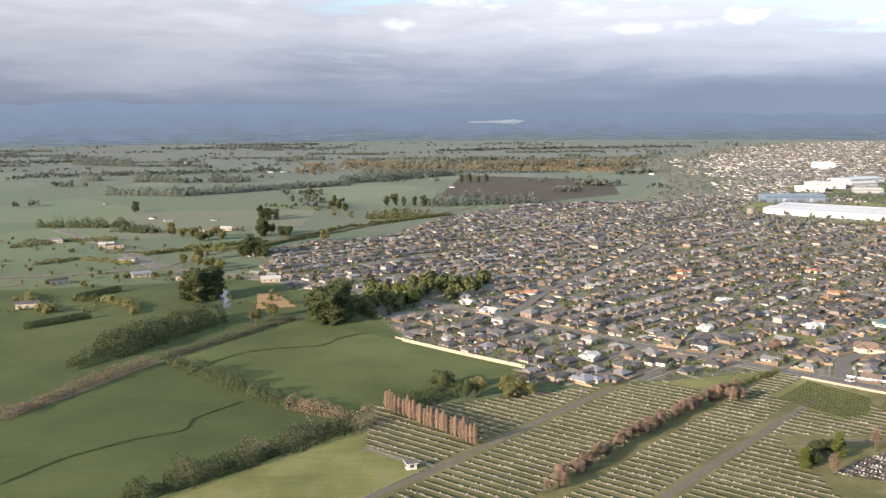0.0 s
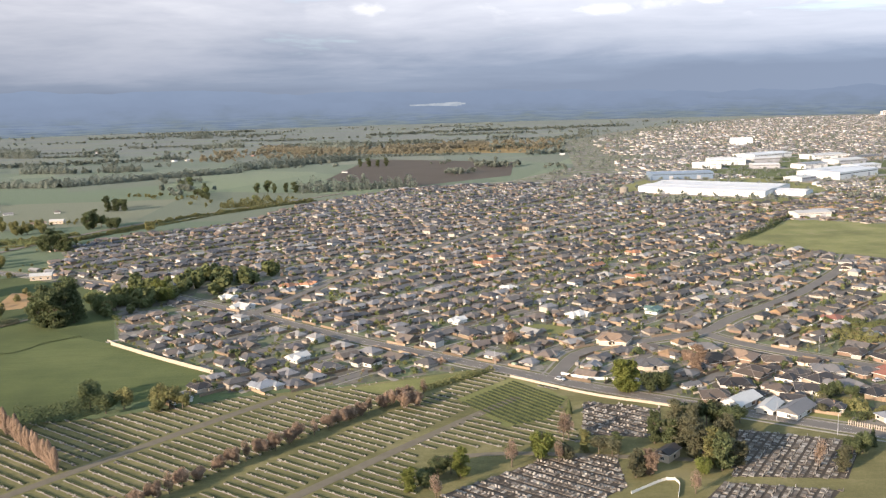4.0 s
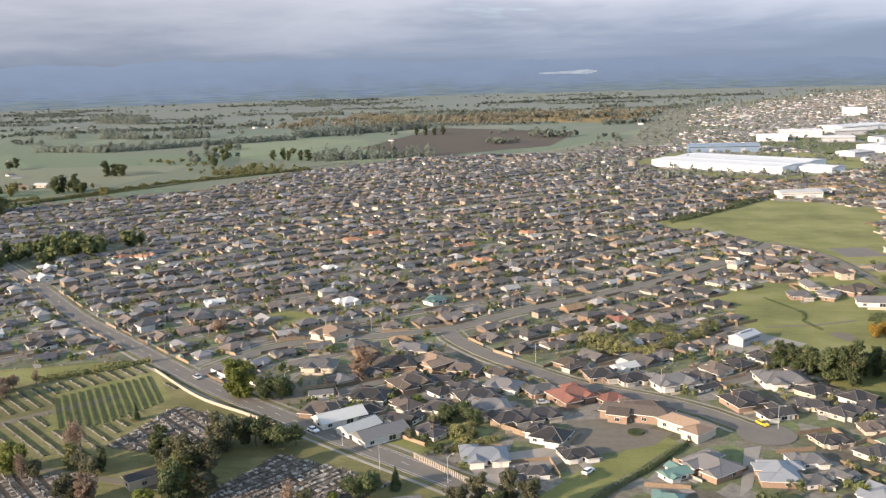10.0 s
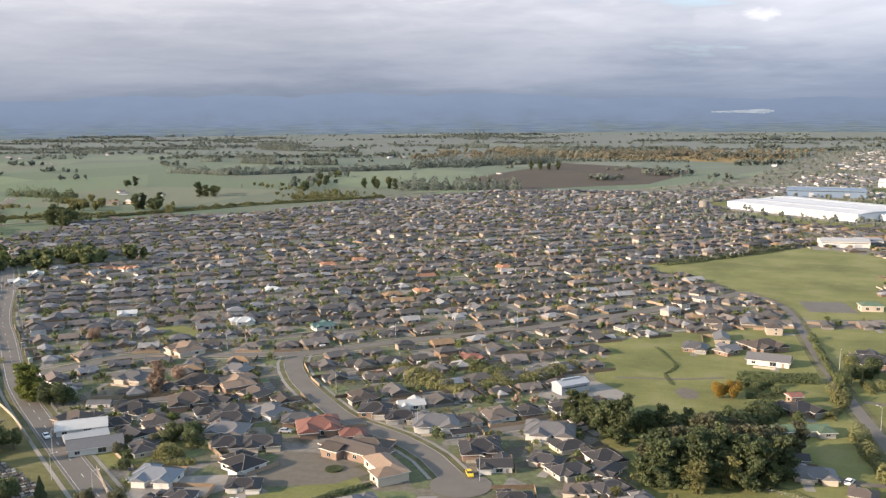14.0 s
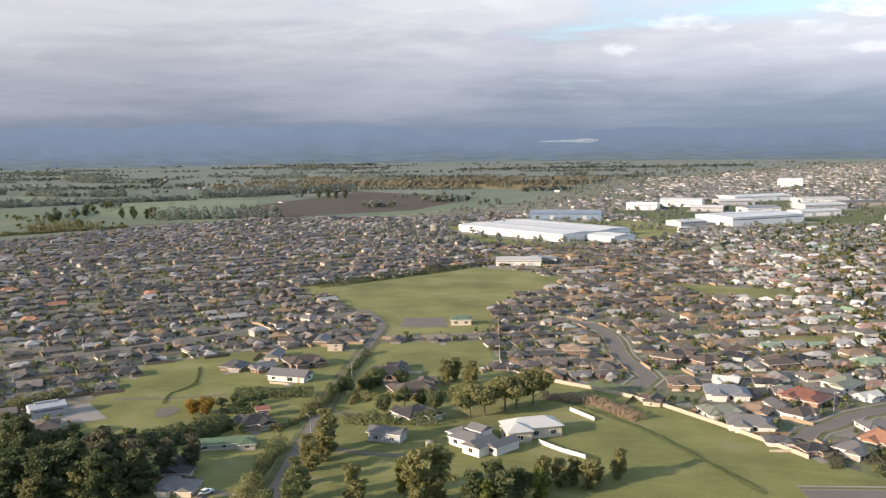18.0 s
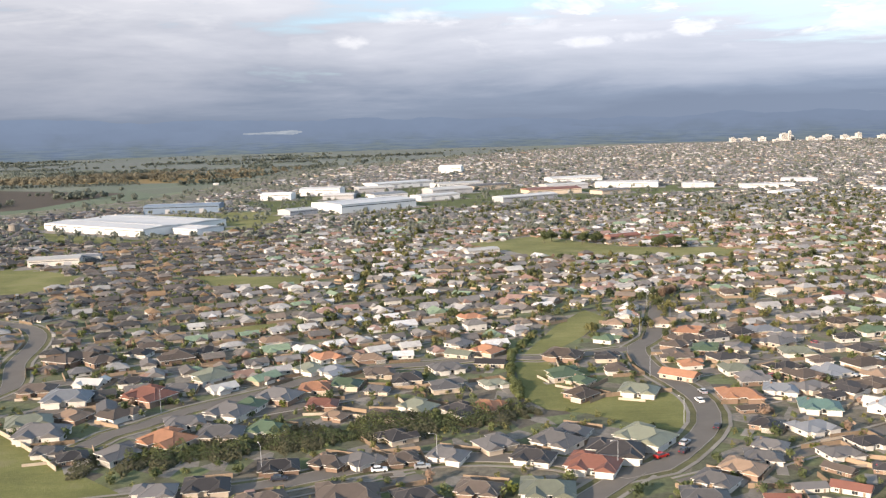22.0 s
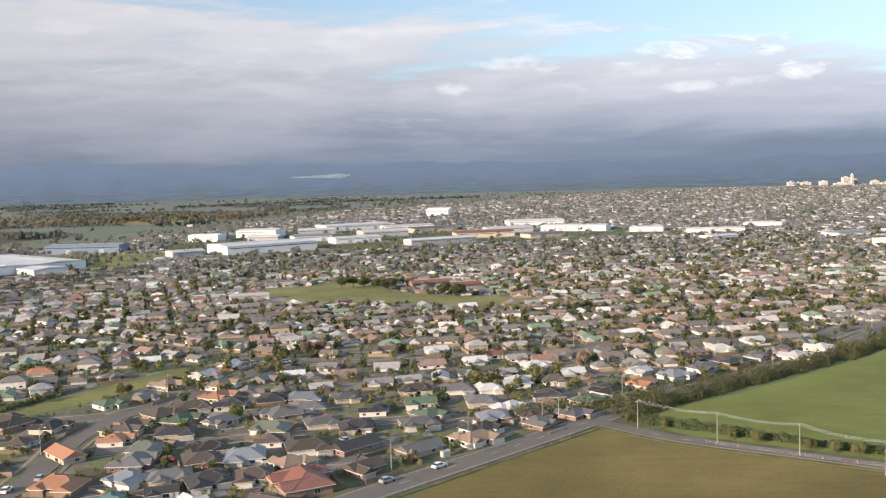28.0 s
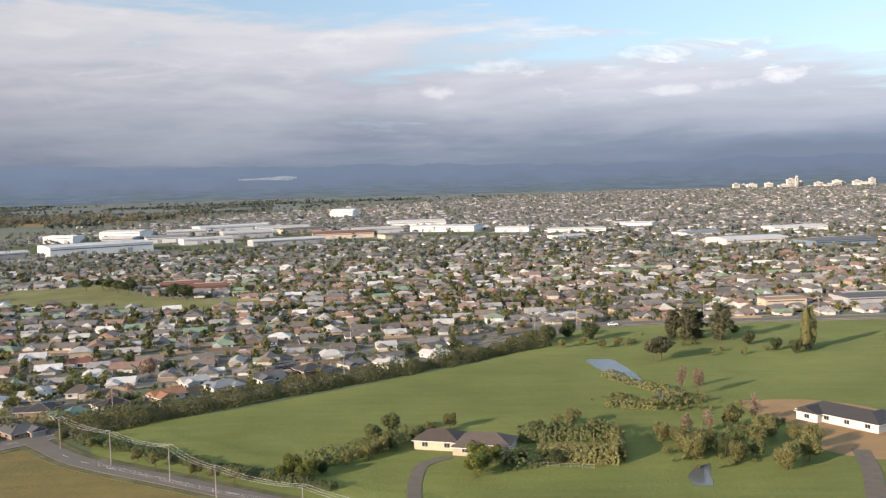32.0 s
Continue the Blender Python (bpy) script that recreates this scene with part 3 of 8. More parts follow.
def ribbon(line, left, right, z, bld, mat=0, thick=0.0):
    """A strip along a line, between two sideways offsets."""
    L, R = [], []
    for i, (x, y) in enumerate(line):
        a, b = line[max(0, i - 1)], line[min(len(line) - 1, i + 1)]
        d = math.hypot(b[0] - a[0], b[1] - a[1]) or 1
        nx, ny = -(b[1] - a[1]) / d, (b[0] - a[0]) / d
        L.append((x + nx * left, y + ny * left)), R.append((x + nx * right, y + ny * right))
    for a, b, c, d in zip(R, R[1:], L, L[1:]):
        if thick:
            bld.solid([(*a, z - thick), (*b, z - thick), (*d, z - thick), (*c, z - thick), (*a, z), (*b, z), (*d, z), (*c, z)], [(4, 5, 6, 7), (0, 1, 5, 4), (2, 3, 7, 6), (1, 2, 6, 5), (3, 0, 4, 7)], mat)
        else:
            bld.face((*a, z), (*b, z), (*d, z), (*c, z), mat=mat)


# ---------------------------------------------------------------- the plan
# open land inside or beside the town
CEMETERY = [(-31, 388), (8, 392), (60, 413), (98, 421), (150, 438), (162, 438), (193, 405), (253, 366), (306, 328), (316, 290), (230, 240), (60, 210), (-40, 250), (-26, 291), (-4, 317), (-31, 338)]
SCHOOL_FIELD = [(371, 762), (474, 885), (545, 822), (514, 742), (512, 705), (519, 645), (473, 628), (450, 674)]
LIFESTYLE = [(444, 330), (438, 384), (429, 402), (412, 432), (402, 470), (386, 552), (412, 578), (455, 606), (524, 624), (535, 569), (588, 548), (645, 485), (690, 440), (640, 330)]
ROUND_GREEN = [(776, 526), (788, 527), (821, 530), (825, 519), (820, 500), (814, 491), (806, 496), (798, 504), (791, 511), (780, 516)]
GREEN_STRIP = [(775, 524), (776, 545), (777, 571), (786, 594), (802, 632), (822, 667), (828, 648), (811, 613), (793, 586), (790, 570), (789, 525)]
SCHOOL_TWO = [(780, 925), (843, 963), (895, 880), (985, 855), (945, 820), (808, 852)]
SMALL_GREEN = [(604, 806), (610, 818), (668, 799), (692, 786), (668, 760), (642, 763), (612, 792)]
RESERVE = [(651, 651), (695, 671), (702, 667), (676, 648), (666, 639)]
GREEN_WEST = [(180, 505), (188, 520), (214, 508), (205, 494)]
MOWN_BANK = [(100, 418), (158, 440), (166, 436), (120, 408)]
FACTORY_LAND = [(372, 1190), (450, 1310), (640, 1260), (610, 1100), (520, 1000), (430, 1040)]
INDUSTRY = [(540, 1380), (640, 1190), (760, 1230), (950, 1300), (1180, 1380), (1150, 1480), (900, 1560), (800, 1720), (560, 1540)]
DRY_FIELD = [(863, 438), (906, 488), (948, 536), (978, 568), (998, 553), (1022, 539), (1046, 522), (1120, 470), (1040, 330), (860, 330)]
BIG_FIELD = [(988, 584), (1020, 603), (1052, 630), (1090, 664), (1112, 690), (1130, 729), (1166, 738), (1268, 742), (1420, 748), (1700, 760), (1700, 420), (1160, 476), (1100, 506), (1050, 533), (1025, 547), (998, 562)]
TOWN = [(-150, 700), (-148, 781), (-175, 834), (-125, 905), (-45, 965), (0, 1110), (105, 1265), (260, 1335), (390, 1560), (505, 2410), (900, 3150), (1500, 3900), (3600, 3700), (3400, 2200), (2300, 1200), (1420, 790), (1268, 762), (1122, 744), (1112, 700), (1040, 645), (980, 596), (858, 452), (700, 330), (330, 300), (308, 338), (172, 440), (160, 442), (100, 424), (46, 418), (24, 412), (40, 449), (-19, 506), (-40, 560), (-70, 640)]
WOODS_PARK = [(-62, 560), (-40, 560), (-20, 590), (5, 610), (20, 640), (40, 690), (-10, 680), (-50, 650)]
VACANT_SECTION = [(268, 364), (274, 374), (279, 384), (287, 390), (298, 387), (297, 376), (292, 369), (286, 362), (282, 356)]
MOWN_STRIP = [(318, 334), (330, 354), (346, 372), (353, 381), (358, 376), (346, 357), (335, 342), (328, 330)]
STREAM_BELT = [(647, 490), (667, 487), (680, 497), (692, 503), (709, 506), (728, 511), (746, 514), (765, 516), (778, 522), (783, 514), (768, 505), (745, 499), (726, 491), (708, 489), (683, 480), (649, 476)]
CORNER_YARDS = [(294, 366), (309, 389), (330, 410), (384, 412), (410, 405), (412, 380), (398, 358), (382, 346), (352, 322), (318, 333), (300, 350)]
VILLA_YARD = [(300, 351), (305, 361), (310, 364), (323, 370), (325, 366), (312, 353), (309, 349), (313, 339), (306, 338)]
ROUND_YARD = [(325, 390), (335, 392), (357, 383), (351, 373), (335, 365), (328, 371)]
KEEP_OUT = [CORNER_YARDS, STREAM_BELT, VILLA_YARD, ROUND_YARD, VACANT_SECTION, MOWN_STRIP, CEMETERY, SCHOOL_FIELD, LIFESTYLE, ROUND_GREEN, GREEN_STRIP, SCHOOL_TWO, SMALL_GREEN, RESERVE, GREEN_WEST, FACTORY_LAND, INDUSTRY, WOODS_PARK]

MAIN_ROAD = smooth([(-430, 1020), (-344, 914), (-268, 806), (-231, 754), (-170, 719), (-96, 678), (-34, 628), (37, 561), (95, 502), (136, 466), (171, 435), (202, 409), (254, 372), (308, 335), (380, 285)])
CROSS_STREET = smooth([(188, 424), (204, 458), (220, 470), (244, 479), (275, 493), (297, 518), (340, 557), (365, 584), (410, 640), (440, 690)])
CRESCENT = smooth([(272, 488), (277, 477), (290, 459), (309, 440), (330, 422), (352, 412), (369, 400), (379, 389)])
TURNING = [(384 + 8.6 * math.cos(k * math.pi / 14), 384 + 8.6 * math.sin(k * math.pi / 14)) for k in range(28)]
SHARED_DRIVE = [(376, 373), (381, 375), (374, 347), (370, 341)]
PARK_LANE = smooth([(515, 360), (504, 410), (489, 485), (478, 548), (470, 604), (461, 655), (440, 690)])
ESTATE_ROAD = smooth([(640, 452), (675, 458), (700, 463), (724, 473), (740, 477), (758, 477), (777, 471), (791, 461), (801, 465), (813, 479), (824, 496), (829, 516), (828, 534), (824, 562), (827, 590), (838, 606), (854, 658), (862, 684)])
ESTATE_LANE = smooth([(794, 463), (781, 449), (766, 432), (752, 416)])
ESTATE_CLOSE = smooth([(646, 499), (650, 509), (658, 517), (668, 530), (683, 542), (692, 549), (709, 568), (727, 575), (749, 577), (772, 583), (786, 579), (800, 581), (824, 588)])
HIGHWAY = smooth([(760, 340), (861, 449), (907, 502), (946, 544), (984, 585), (1020, 622), (1070, 665), (1122, 728)])
HIGHWAY_SIDE = smooth([(978, 574), (998, 556), (1025, 541), (1050, 527), (1100, 500), (1160, 470)])
AVENUE = smooth([(700, 770), (760, 735), (794, 713), (829, 691), (858, 676), (903, 668), (959, 684), (1010, 700), (1060, 714), (1095, 722), (1129, 738), (1166, 745), (1268, 749), (1420, 756)])
WEST_STREET = smooth([(37, 561), (61, 616), (78, 656), (120, 730), (190, 860)])
CUL_DE_SAC = smooth([(540, 690), (562, 674), (574, 656), (581, 633), (586, 602), (598, 568), (594, 554)])
NORTH_ROAD = smooth([(-236, 758), (-222, 800), (-199, 867), (-162, 953), (-102, 1045), (-16, 1157), (40, 1240)])
WEST_ROAD = smooth([(-520, 668), (-420, 692), (-310, 721), (-279, 732), (-238, 754)])
ROADS = [("cul_de_sac", CUL_DE_SAC, 7.0, False), ("main_road", MAIN_ROAD, 8.0, True), ("cross_street", CROSS_STREET, 6.4, False), ("crescent", CRESCENT, 7.0, False), ("park_lane", PARK_LANE, 4.2, False), ("estate_road", ESTATE_ROAD, 6.6, False), ("estate_lane", ESTATE_LANE, 6.0, False), ("estate_close", ESTATE_CLOSE, 5.6, False), ("highway", HIGHWAY, 9.6, True), ("highway_side_road", HIGHWAY_SIDE, 5.6, True), ("avenue", AVENUE, 7.5, False), ("west_street", WEST_STREET, 6.0, False), ("north_road", NORTH_ROAD, 5.6, False), ("west_road", WEST_ROAD, 5.6, False)]

# ---------------------------------------------------------------- ground


def sheet(name, poly, z, mat, label, category="ground"):
    b = Build()
    b.face(*[(x, y, z) for x, y in poly])
    return thing(name, b.mesh(name, mat), label, category, kind="structure")


disc = Build()
N = 96
for r0, r1 in ((0, 1200), (1200, 2600), (2600, 4680)):
    for i in range(N):
        a0, a1 = i * math.tau / N, (i + 1) * math.tau / N
        q = [(550 + r * math.cos(a), 170 + r * math.sin(a), 0) for r, a in ((r0, a0), (r1, a0), (r1, a1), (r0, a1))]
        disc.face(*q) if r0 else disc.face(q[0], q[1], q[2])
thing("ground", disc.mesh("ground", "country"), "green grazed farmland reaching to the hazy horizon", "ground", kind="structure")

# far ranges close the view all round, one behind another


def range_of_hills(radius, depth, base, left_rise, rough, seed, label):
    b = Build()
    count = 900
    tops = []
    for i in range(count):
        a = i * math.tau / count
        west = max(0.0, math.cos(a - radians(112)))
        c, s_ = math.cos(a), math.sin(a)
        tops.append(base + left_rise * west ** 4 + rough * (1.3 * noise.noise(Vector((c * 7, s_ * 7, seed))) + 0.6 * noise.noise(Vector((c * 21, s_ * 21, seed + 2))) + 0.35 * noise.noise(Vector((c * 60, s_ * 60, seed))) + 0.2 * noise.noise(Vector((c * 170, s_ * 170, seed)))))
    for i in range(count):
        j = (i + 1) % count
        ring = []
        for k, r, z in ((i, radius, -1), (j, radius, -1), (j, radius + depth, tops[j]), (i, radius + depth, tops[i]), (j, radius + depth * 2, -2), (i, radius + depth * 2, -2)):
            a = k * math.tau / count
            ring.append((550 + r * math.cos(a), 170 + r * math.sin(a), z))
        b.face(*ring[:4]), b.face(ring[3], ring[2], ring[4], ring[5])
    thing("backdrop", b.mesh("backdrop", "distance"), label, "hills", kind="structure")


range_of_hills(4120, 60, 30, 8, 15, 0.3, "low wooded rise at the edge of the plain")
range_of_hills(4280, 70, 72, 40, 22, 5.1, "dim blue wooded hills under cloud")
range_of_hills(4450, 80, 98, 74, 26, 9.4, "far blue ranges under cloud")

bank = Build()
for k in range(14):
    u = k / 13
    tall = (7.0 + 20.0 * u ** 2) * (1 - max(0, u - 0.86) * 5)
    bank.tube((120 + 215 * u - 9, 4050, 86 + 2 * u), (120 + 215 * u + 13, 4050, 86 + 2 * u + rnd.uniform(-1, 1)), tall * 0.42, tall * 0.42, 8)
thing("low_cloud", bank.mesh("low_cloud", "low_cloud"), "thin white bank of cloud lying before the hills", "cloud", kind="structure")
sheet("suburb_ground", TOWN, 0.05, "gardens", "lawns yards and paving between the houses")
sheet("west_paddock", [(-900, 180), (-30, 180), (-40, 250), (-26, 291), (-4, 317), (-31, 338), (-31, 388), (2, 408), (30, 413), (38, 449), (-21, 503), (-40, 560), (-70, 640), (-150, 700), (-400, 640), (-900, 520)], 0.03, "paddock", "deep green grazed paddocks west of the cemetery")
sheet("near_paddock", [(-94, 293), (-74, 312), (-50, 346), (-36, 368), (-30, 380), (-31, 338), (-6, 317), (-28, 290), (-60, 250), (-120, 262)], 0.06, "park", "brighter green small paddock by the cemetery")
sheet("north_paddock", [(-146, 466), (-93, 562), (-48, 523), (-21, 503), (38, 449), (30, 413), (2, 408), (-28, 386), (-46, 385), (-93, 413)], 0.06, "paddock_light", "broad green paddock behind a block wall")
sheet("cemetery_lawn", CEMETERY, 0.10, "cemetery_grass", "sunlit dry green cemetery lawn")
sheet("school_field", SCHOOL_FIELD, 0.10, "park", "wide mown green sports field among houses")
sheet("paddocks_by_lane", LIFESTYLE, 0.10, "park", "small green paddocks round country houses")
sheet("round_green", ROUND_GREEN, 0.14, "park", "mown green inside a curving street")
sheet("green_strip", GREEN_STRIP, 0.12, "park", "long mown green strip behind gardens")
sheet("second_school_field", SCHOOL_TWO, 0.10, "park", "green school field with trees")
sheet("small_green", SMALL_GREEN, 0.10, "park", "small open green among houses")
sheet("reserve", RESERVE, 0.10, "park", "narrow green reserve between streets")
sheet("corner_green", GREEN_WEST, 0.10, "park", "small grassy reserve")
sheet("mown_bank", MOWN_BANK, 0.14, "park", "strip of greener mown bank")
sheet("plot_lawn", [(146, 400), (171, 427), (190, 398), (178, 373), (162, 367)], 0.14, "park", "greener planted cemetery plot")
sheet("vacant_section", VACANT_SECTION, 0.10, "cemetery_grass", "rough grass on an empty section")
sheet("mown_strip", MOWN_STRIP, 0.10, "park", "mown strip between gardens")
sheet("turning_circle", TURNING, 0.236, "asphalt", "round asphalt turning head of a street", "road")
sheet("roundabout", [(-229 + 13 * math.cos(k * math.pi / 16), 755 + 13 * math.sin(k * math.pi / 16)) for k in range(32)], 0.345, "asphalt", "asphalt ring of a country roundabout", "road")
sheet("roundabout_island", [(-229 + 6.5 * math.cos(k * math.pi / 12), 755 + 6.5 * math.sin(k * math.pi / 12)) for k in range(24)], 0.36, "verge", "round grassed island of a roundabout", "grass")
sheet("rough_garden", [(266, 366), (281, 356), (297, 377), (291, 392), (281, 388), (284, 380), (276, 372)], 0.11, "park", "rough grass garden with shrubs beside the road")
sheet("concrete_yard", VILLA_YARD, 0.12, "concrete", "pale concrete yard between dark-roofed buildings", "yard")
sheet("round_yard", ROUND_YARD, 0.12, "gravel", "grey gravel yard before a long villa", "yard")
sheet("shared_drive", SHARED_DRIVE, 0.146, "concrete", "pale concrete drive between gardens", "drive")
sheet("factory_land", FACTORY_LAND, 0.10, "park", "grass round a large factory")
sheet("industrial_land", INDUSTRY, 0.10, "paddock_light", "rough grass between the industrial buildings")
sheet("dry_field", DRY_FIELD, 0.10, "dry_field", "olive brown grazed field beside the highway")
sheet("big_field", BIG_FIELD, 0.08, "field", "smooth bright green pasture")
sheet("ploughed_field", [(-5, 1434), (40, 1893), (308, 1715), (273, 1430), (128, 1300)], 0.10, "ploughed", "bare brown ploughed field")
sheet("gold_field", [(19, 2085), (150, 2500), (470, 2278), (375, 1958)], 0.10, "gold_grass", "pale gold rough grass")
sheet("earth_bank", [(-122, 590), (-132, 644), (-117, 642), (-97, 598)], 0.10, "bare_earth", "bare orange earth plot")

# ---------------------------------------------------------------- roads


def road(name, line, width, marked, town=True, lift=0.0):
    b = Build()
    ribbon(line, width / 2, -width / 2, 0.20 + lift, b, 0, 0.15)
    ob = thing(name, b.mesh(name, "asphalt"), "grey worn asphalt street" if not marked else "grey asphalt road with white lane dashes", "road", kind="structure")
    for s in (1, -1):
        b = Build()
        ribbon(line, s * (width / 2 + 0.25), s * (width / 2), 0.27 + lift, b, 0, 0.2)
        if town:
            part("kerb", b.mesh("kerb", "concrete"), ob, "pale concrete kerb")
    for s in (1, -1):
        b = Build()
        ribbon(line, s * (width / 2 + 2.1), s * (width / 2 + 0.3), 0.175 + lift / 9, b, 0, 0.1)
        part("verge", b.mesh("verge", "verge"), ob, "mown grass verge")
        if town:
            b = Build()
            ribbon(line, s * (width / 2 + 3.2), s * (width / 2 + 2.1), 0.189 + lift / 9, b, 0, 0.1)
            part("footpath", b.mesh("footpath", "concrete"), ob, "pale concrete footpath")
    if marked:
        wide = width > 7
        dash = Build()
        ribbon([(0, 0), (3, 0)], 0.09, -0.09, 0, dash)
        me = dash.mesh("lane_dash", "road_paint")
        run = 0.0
        for (x0, y0), (x1, y1) in zip(line, line[1:]):
            d = math.hypot(x1 - x0, y1 - y0)
            if run >= 9:
                part("lane_dash", me, ob, at=pose(x0, y0, 0.206 + lift, 0, 0, math.degrees(math.atan2(y1 - y0, x1 - x0))))
                run = 0
            run += d
        for s in (1, -1) if wide else ():
            b = Build()
            ribbon(line, s * (width / 2 - 0.7), s * (width / 2 - 0.82), 0.206 + lift, b)
            part("edge_line", b.mesh("edge_line", "road_paint"), ob)
    return ob


for i, (name, line, width, marked) in enumerate(ROADS):
    road(name, line, width, marked, name not in ("highway", "highway_side_road", "park_lane", "north_road", "west_road"), 0.009 * i)

# ---------------------------------------------------------------- houses
# designs: wings as (x, y, width, depth, wall height, gabled)
DESIGNS = [
    [(0, 0, 12, 9.5, 2.4, False), (-3.4, -3.9, 5.2, 6.0, 2.4, True), (3.5, -3.4, 3.8, 4.6, 2.4, True), (3.6, 4.6, 5.6, 5, 2.4, False)],
    [(0, 0, 13, 8.5, 2.4, False), (4.2, -3.6, 5.2, 5.6, 2.4, True), (-3.8, -2.9, 3.6, 4.8, 2.4, True), (-4, 4.2, 5, 5.4, 2.4, False)],
    [(0, 0, 11, 9, 2.4, False), (-3.2, 3.6, 4.4, 5.0, 2.4, True), (2.8, -4.4, 5.0, 5.6, 2.4, True)],
    [(0, 0, 15, 7.5, 2.4, True)],
    [(0, 0, 12, 7.4, 2.4, True), (-3.6, -2.6, 4.2, 5.0, 2.4, True), (3.2, 4.4, 5.4, 5.6, 2.4, True)],
    [(0, 0, 9, 8.5, 4.8, False), (5, -1.5, 6, 8, 2.4, False)],
    [(0, 0, 14, 9, 2.4, False), (-3.0, -3.8, 4.4, 5.4, 2.4, True), (4.4, -3.6, 5.0, 5.6, 2.4, True), (-4.4, 4.6, 5.2, 5, 2.4, False)],
    [(0, 0, 10.5, 8.8, 2.4, False), (2.6, -3.6, 4.4, 5.0, 2.4, True), (-5.2, 2.2, 5.6, 7.5, 2.4, False)],
]
COMMON = [0, 0, 1, 1, 2, 2, 6, 6, 7, 7, 3, 4, 4, 0, 1, 6, 7, 2, 5]
OVER, PITCH = 0.6, 0.53


def house_meshes(k):
    """The shared part meshes of one design."""
    wings = DESIGNS[k]
    wall, roof, ridge = Build(), Build(), Build()
    for i, (x, y, w, d, h, g) in enumerate(wings):
        e = 0.02 * i
        rise = (min(w, d) / 2 + OVER) * PITCH
        if g:
            wall.gabled(x, y, w, d, -0.3, h, rise - 0.25)
        else:
            wall.box(x - w / 2, y - d / 2, -0.3, x + w / 2, y + d / 2, h, bottom=False)
        roof.hip(x, y, w, d, h + 0.16 + e, rise, OVER, gable=g)
        a, b, z = w / 2 + OVER, d / 2 + OVER, h + 0.16 + e
        r = (a - b if a >= b else b - a) if not g else max(a, b)
        tips = [(x - r, y, z + rise), (x + r, y, z + rise)] if a >= b else [(x, y - r, z + rise), (x, y + r, z + rise)]
        ridge.tube(tips[0], tips[1], 0.11, 0.11, 5)
        if not g:
            for sx in (-1, 1):
                for sy in (-1, 1):
                    tip = tips[(sx if a >= b else sy) > 0]
                    ridge.tube((x + sx * a, y + sy * b, z), tip, 0.1, 0.1, 4)
    return wall.mesh("wall", "wall_cream"), roof.mesh("roof", "roof_grey", "trim_white"), ridge.mesh("ridge_tiles", "ridge_tile")


def window_mesh(w, h):
    b = Build()
    b.box(-w / 2, -0.05, -h / 2, w / 2, 0.02, h / 2, 0)
    for x0, x1 in ((-w / 2 + 0.07, -0.035), (0.035, w / 2 - 0.07)):
        b.box(x0, -0.075, -h / 2 + 0.07, x1, 0.0, h / 2 - 0.07, 1)
    return b.mesh("window", "trim_white", "glass")


def door_mesh(w, h, name, mat):
    b = Build()
    b.box(-w / 2 - 0.08, -0.05, 0, w / 2 + 0.08, 0.02, h + 0.08, 0)
    n = max(2, round(h / 0.5))
    for i in range(n):
        b.box(-w / 2, -0.09, i * h / n + 0.03, w / 2, 0, (i + 1) * h / n - 0.02, 1)
    return b.mesh(name, "trim_white", mat)


HOUSE = [house_meshes(k) for k in range(len(DESIGNS))]
WINDOW, WINDOW_WIDE = window_mesh(1.5, 1.2), window_mesh(2.4, 1.9)
FRONT_DOOR, GARAGE_DOOR = door_mesh(1.0, 2.05, "front_door", "timber"), door_mesh(4.6, 2.1, "garage_door", "wall_grey")
chim = Build()
chim.box(-0.4, -0.4, 0, 0.4, 0.4, 2.2), chim.box(-0.48, -0.48, 2.2, 0.48, 0.48, 2.4), chim.tube((0, 0, 2.4), (0, 0, 2.75), 0.14, 0.12)
CHIMNEY = chim.mesh("chimney", "wall_brick")

ROOF_WORDS = {"charcoal": "charcoal tiled", "grey": "grey metal", "brown": "brown tiled", "tan": "tan tiled", "orange": "terracotta orange tiled", "red": "red", "green": "dark green metal", "sage": "pale sage green metal", "teal": "teal green metal", "white": "pale white metal", "blue": "blue-grey metal"}
WALL_WORDS = {"cream": "cream plaster", "brick": "brown brick", "white": "white-painted", "grey": "grey-clad"}


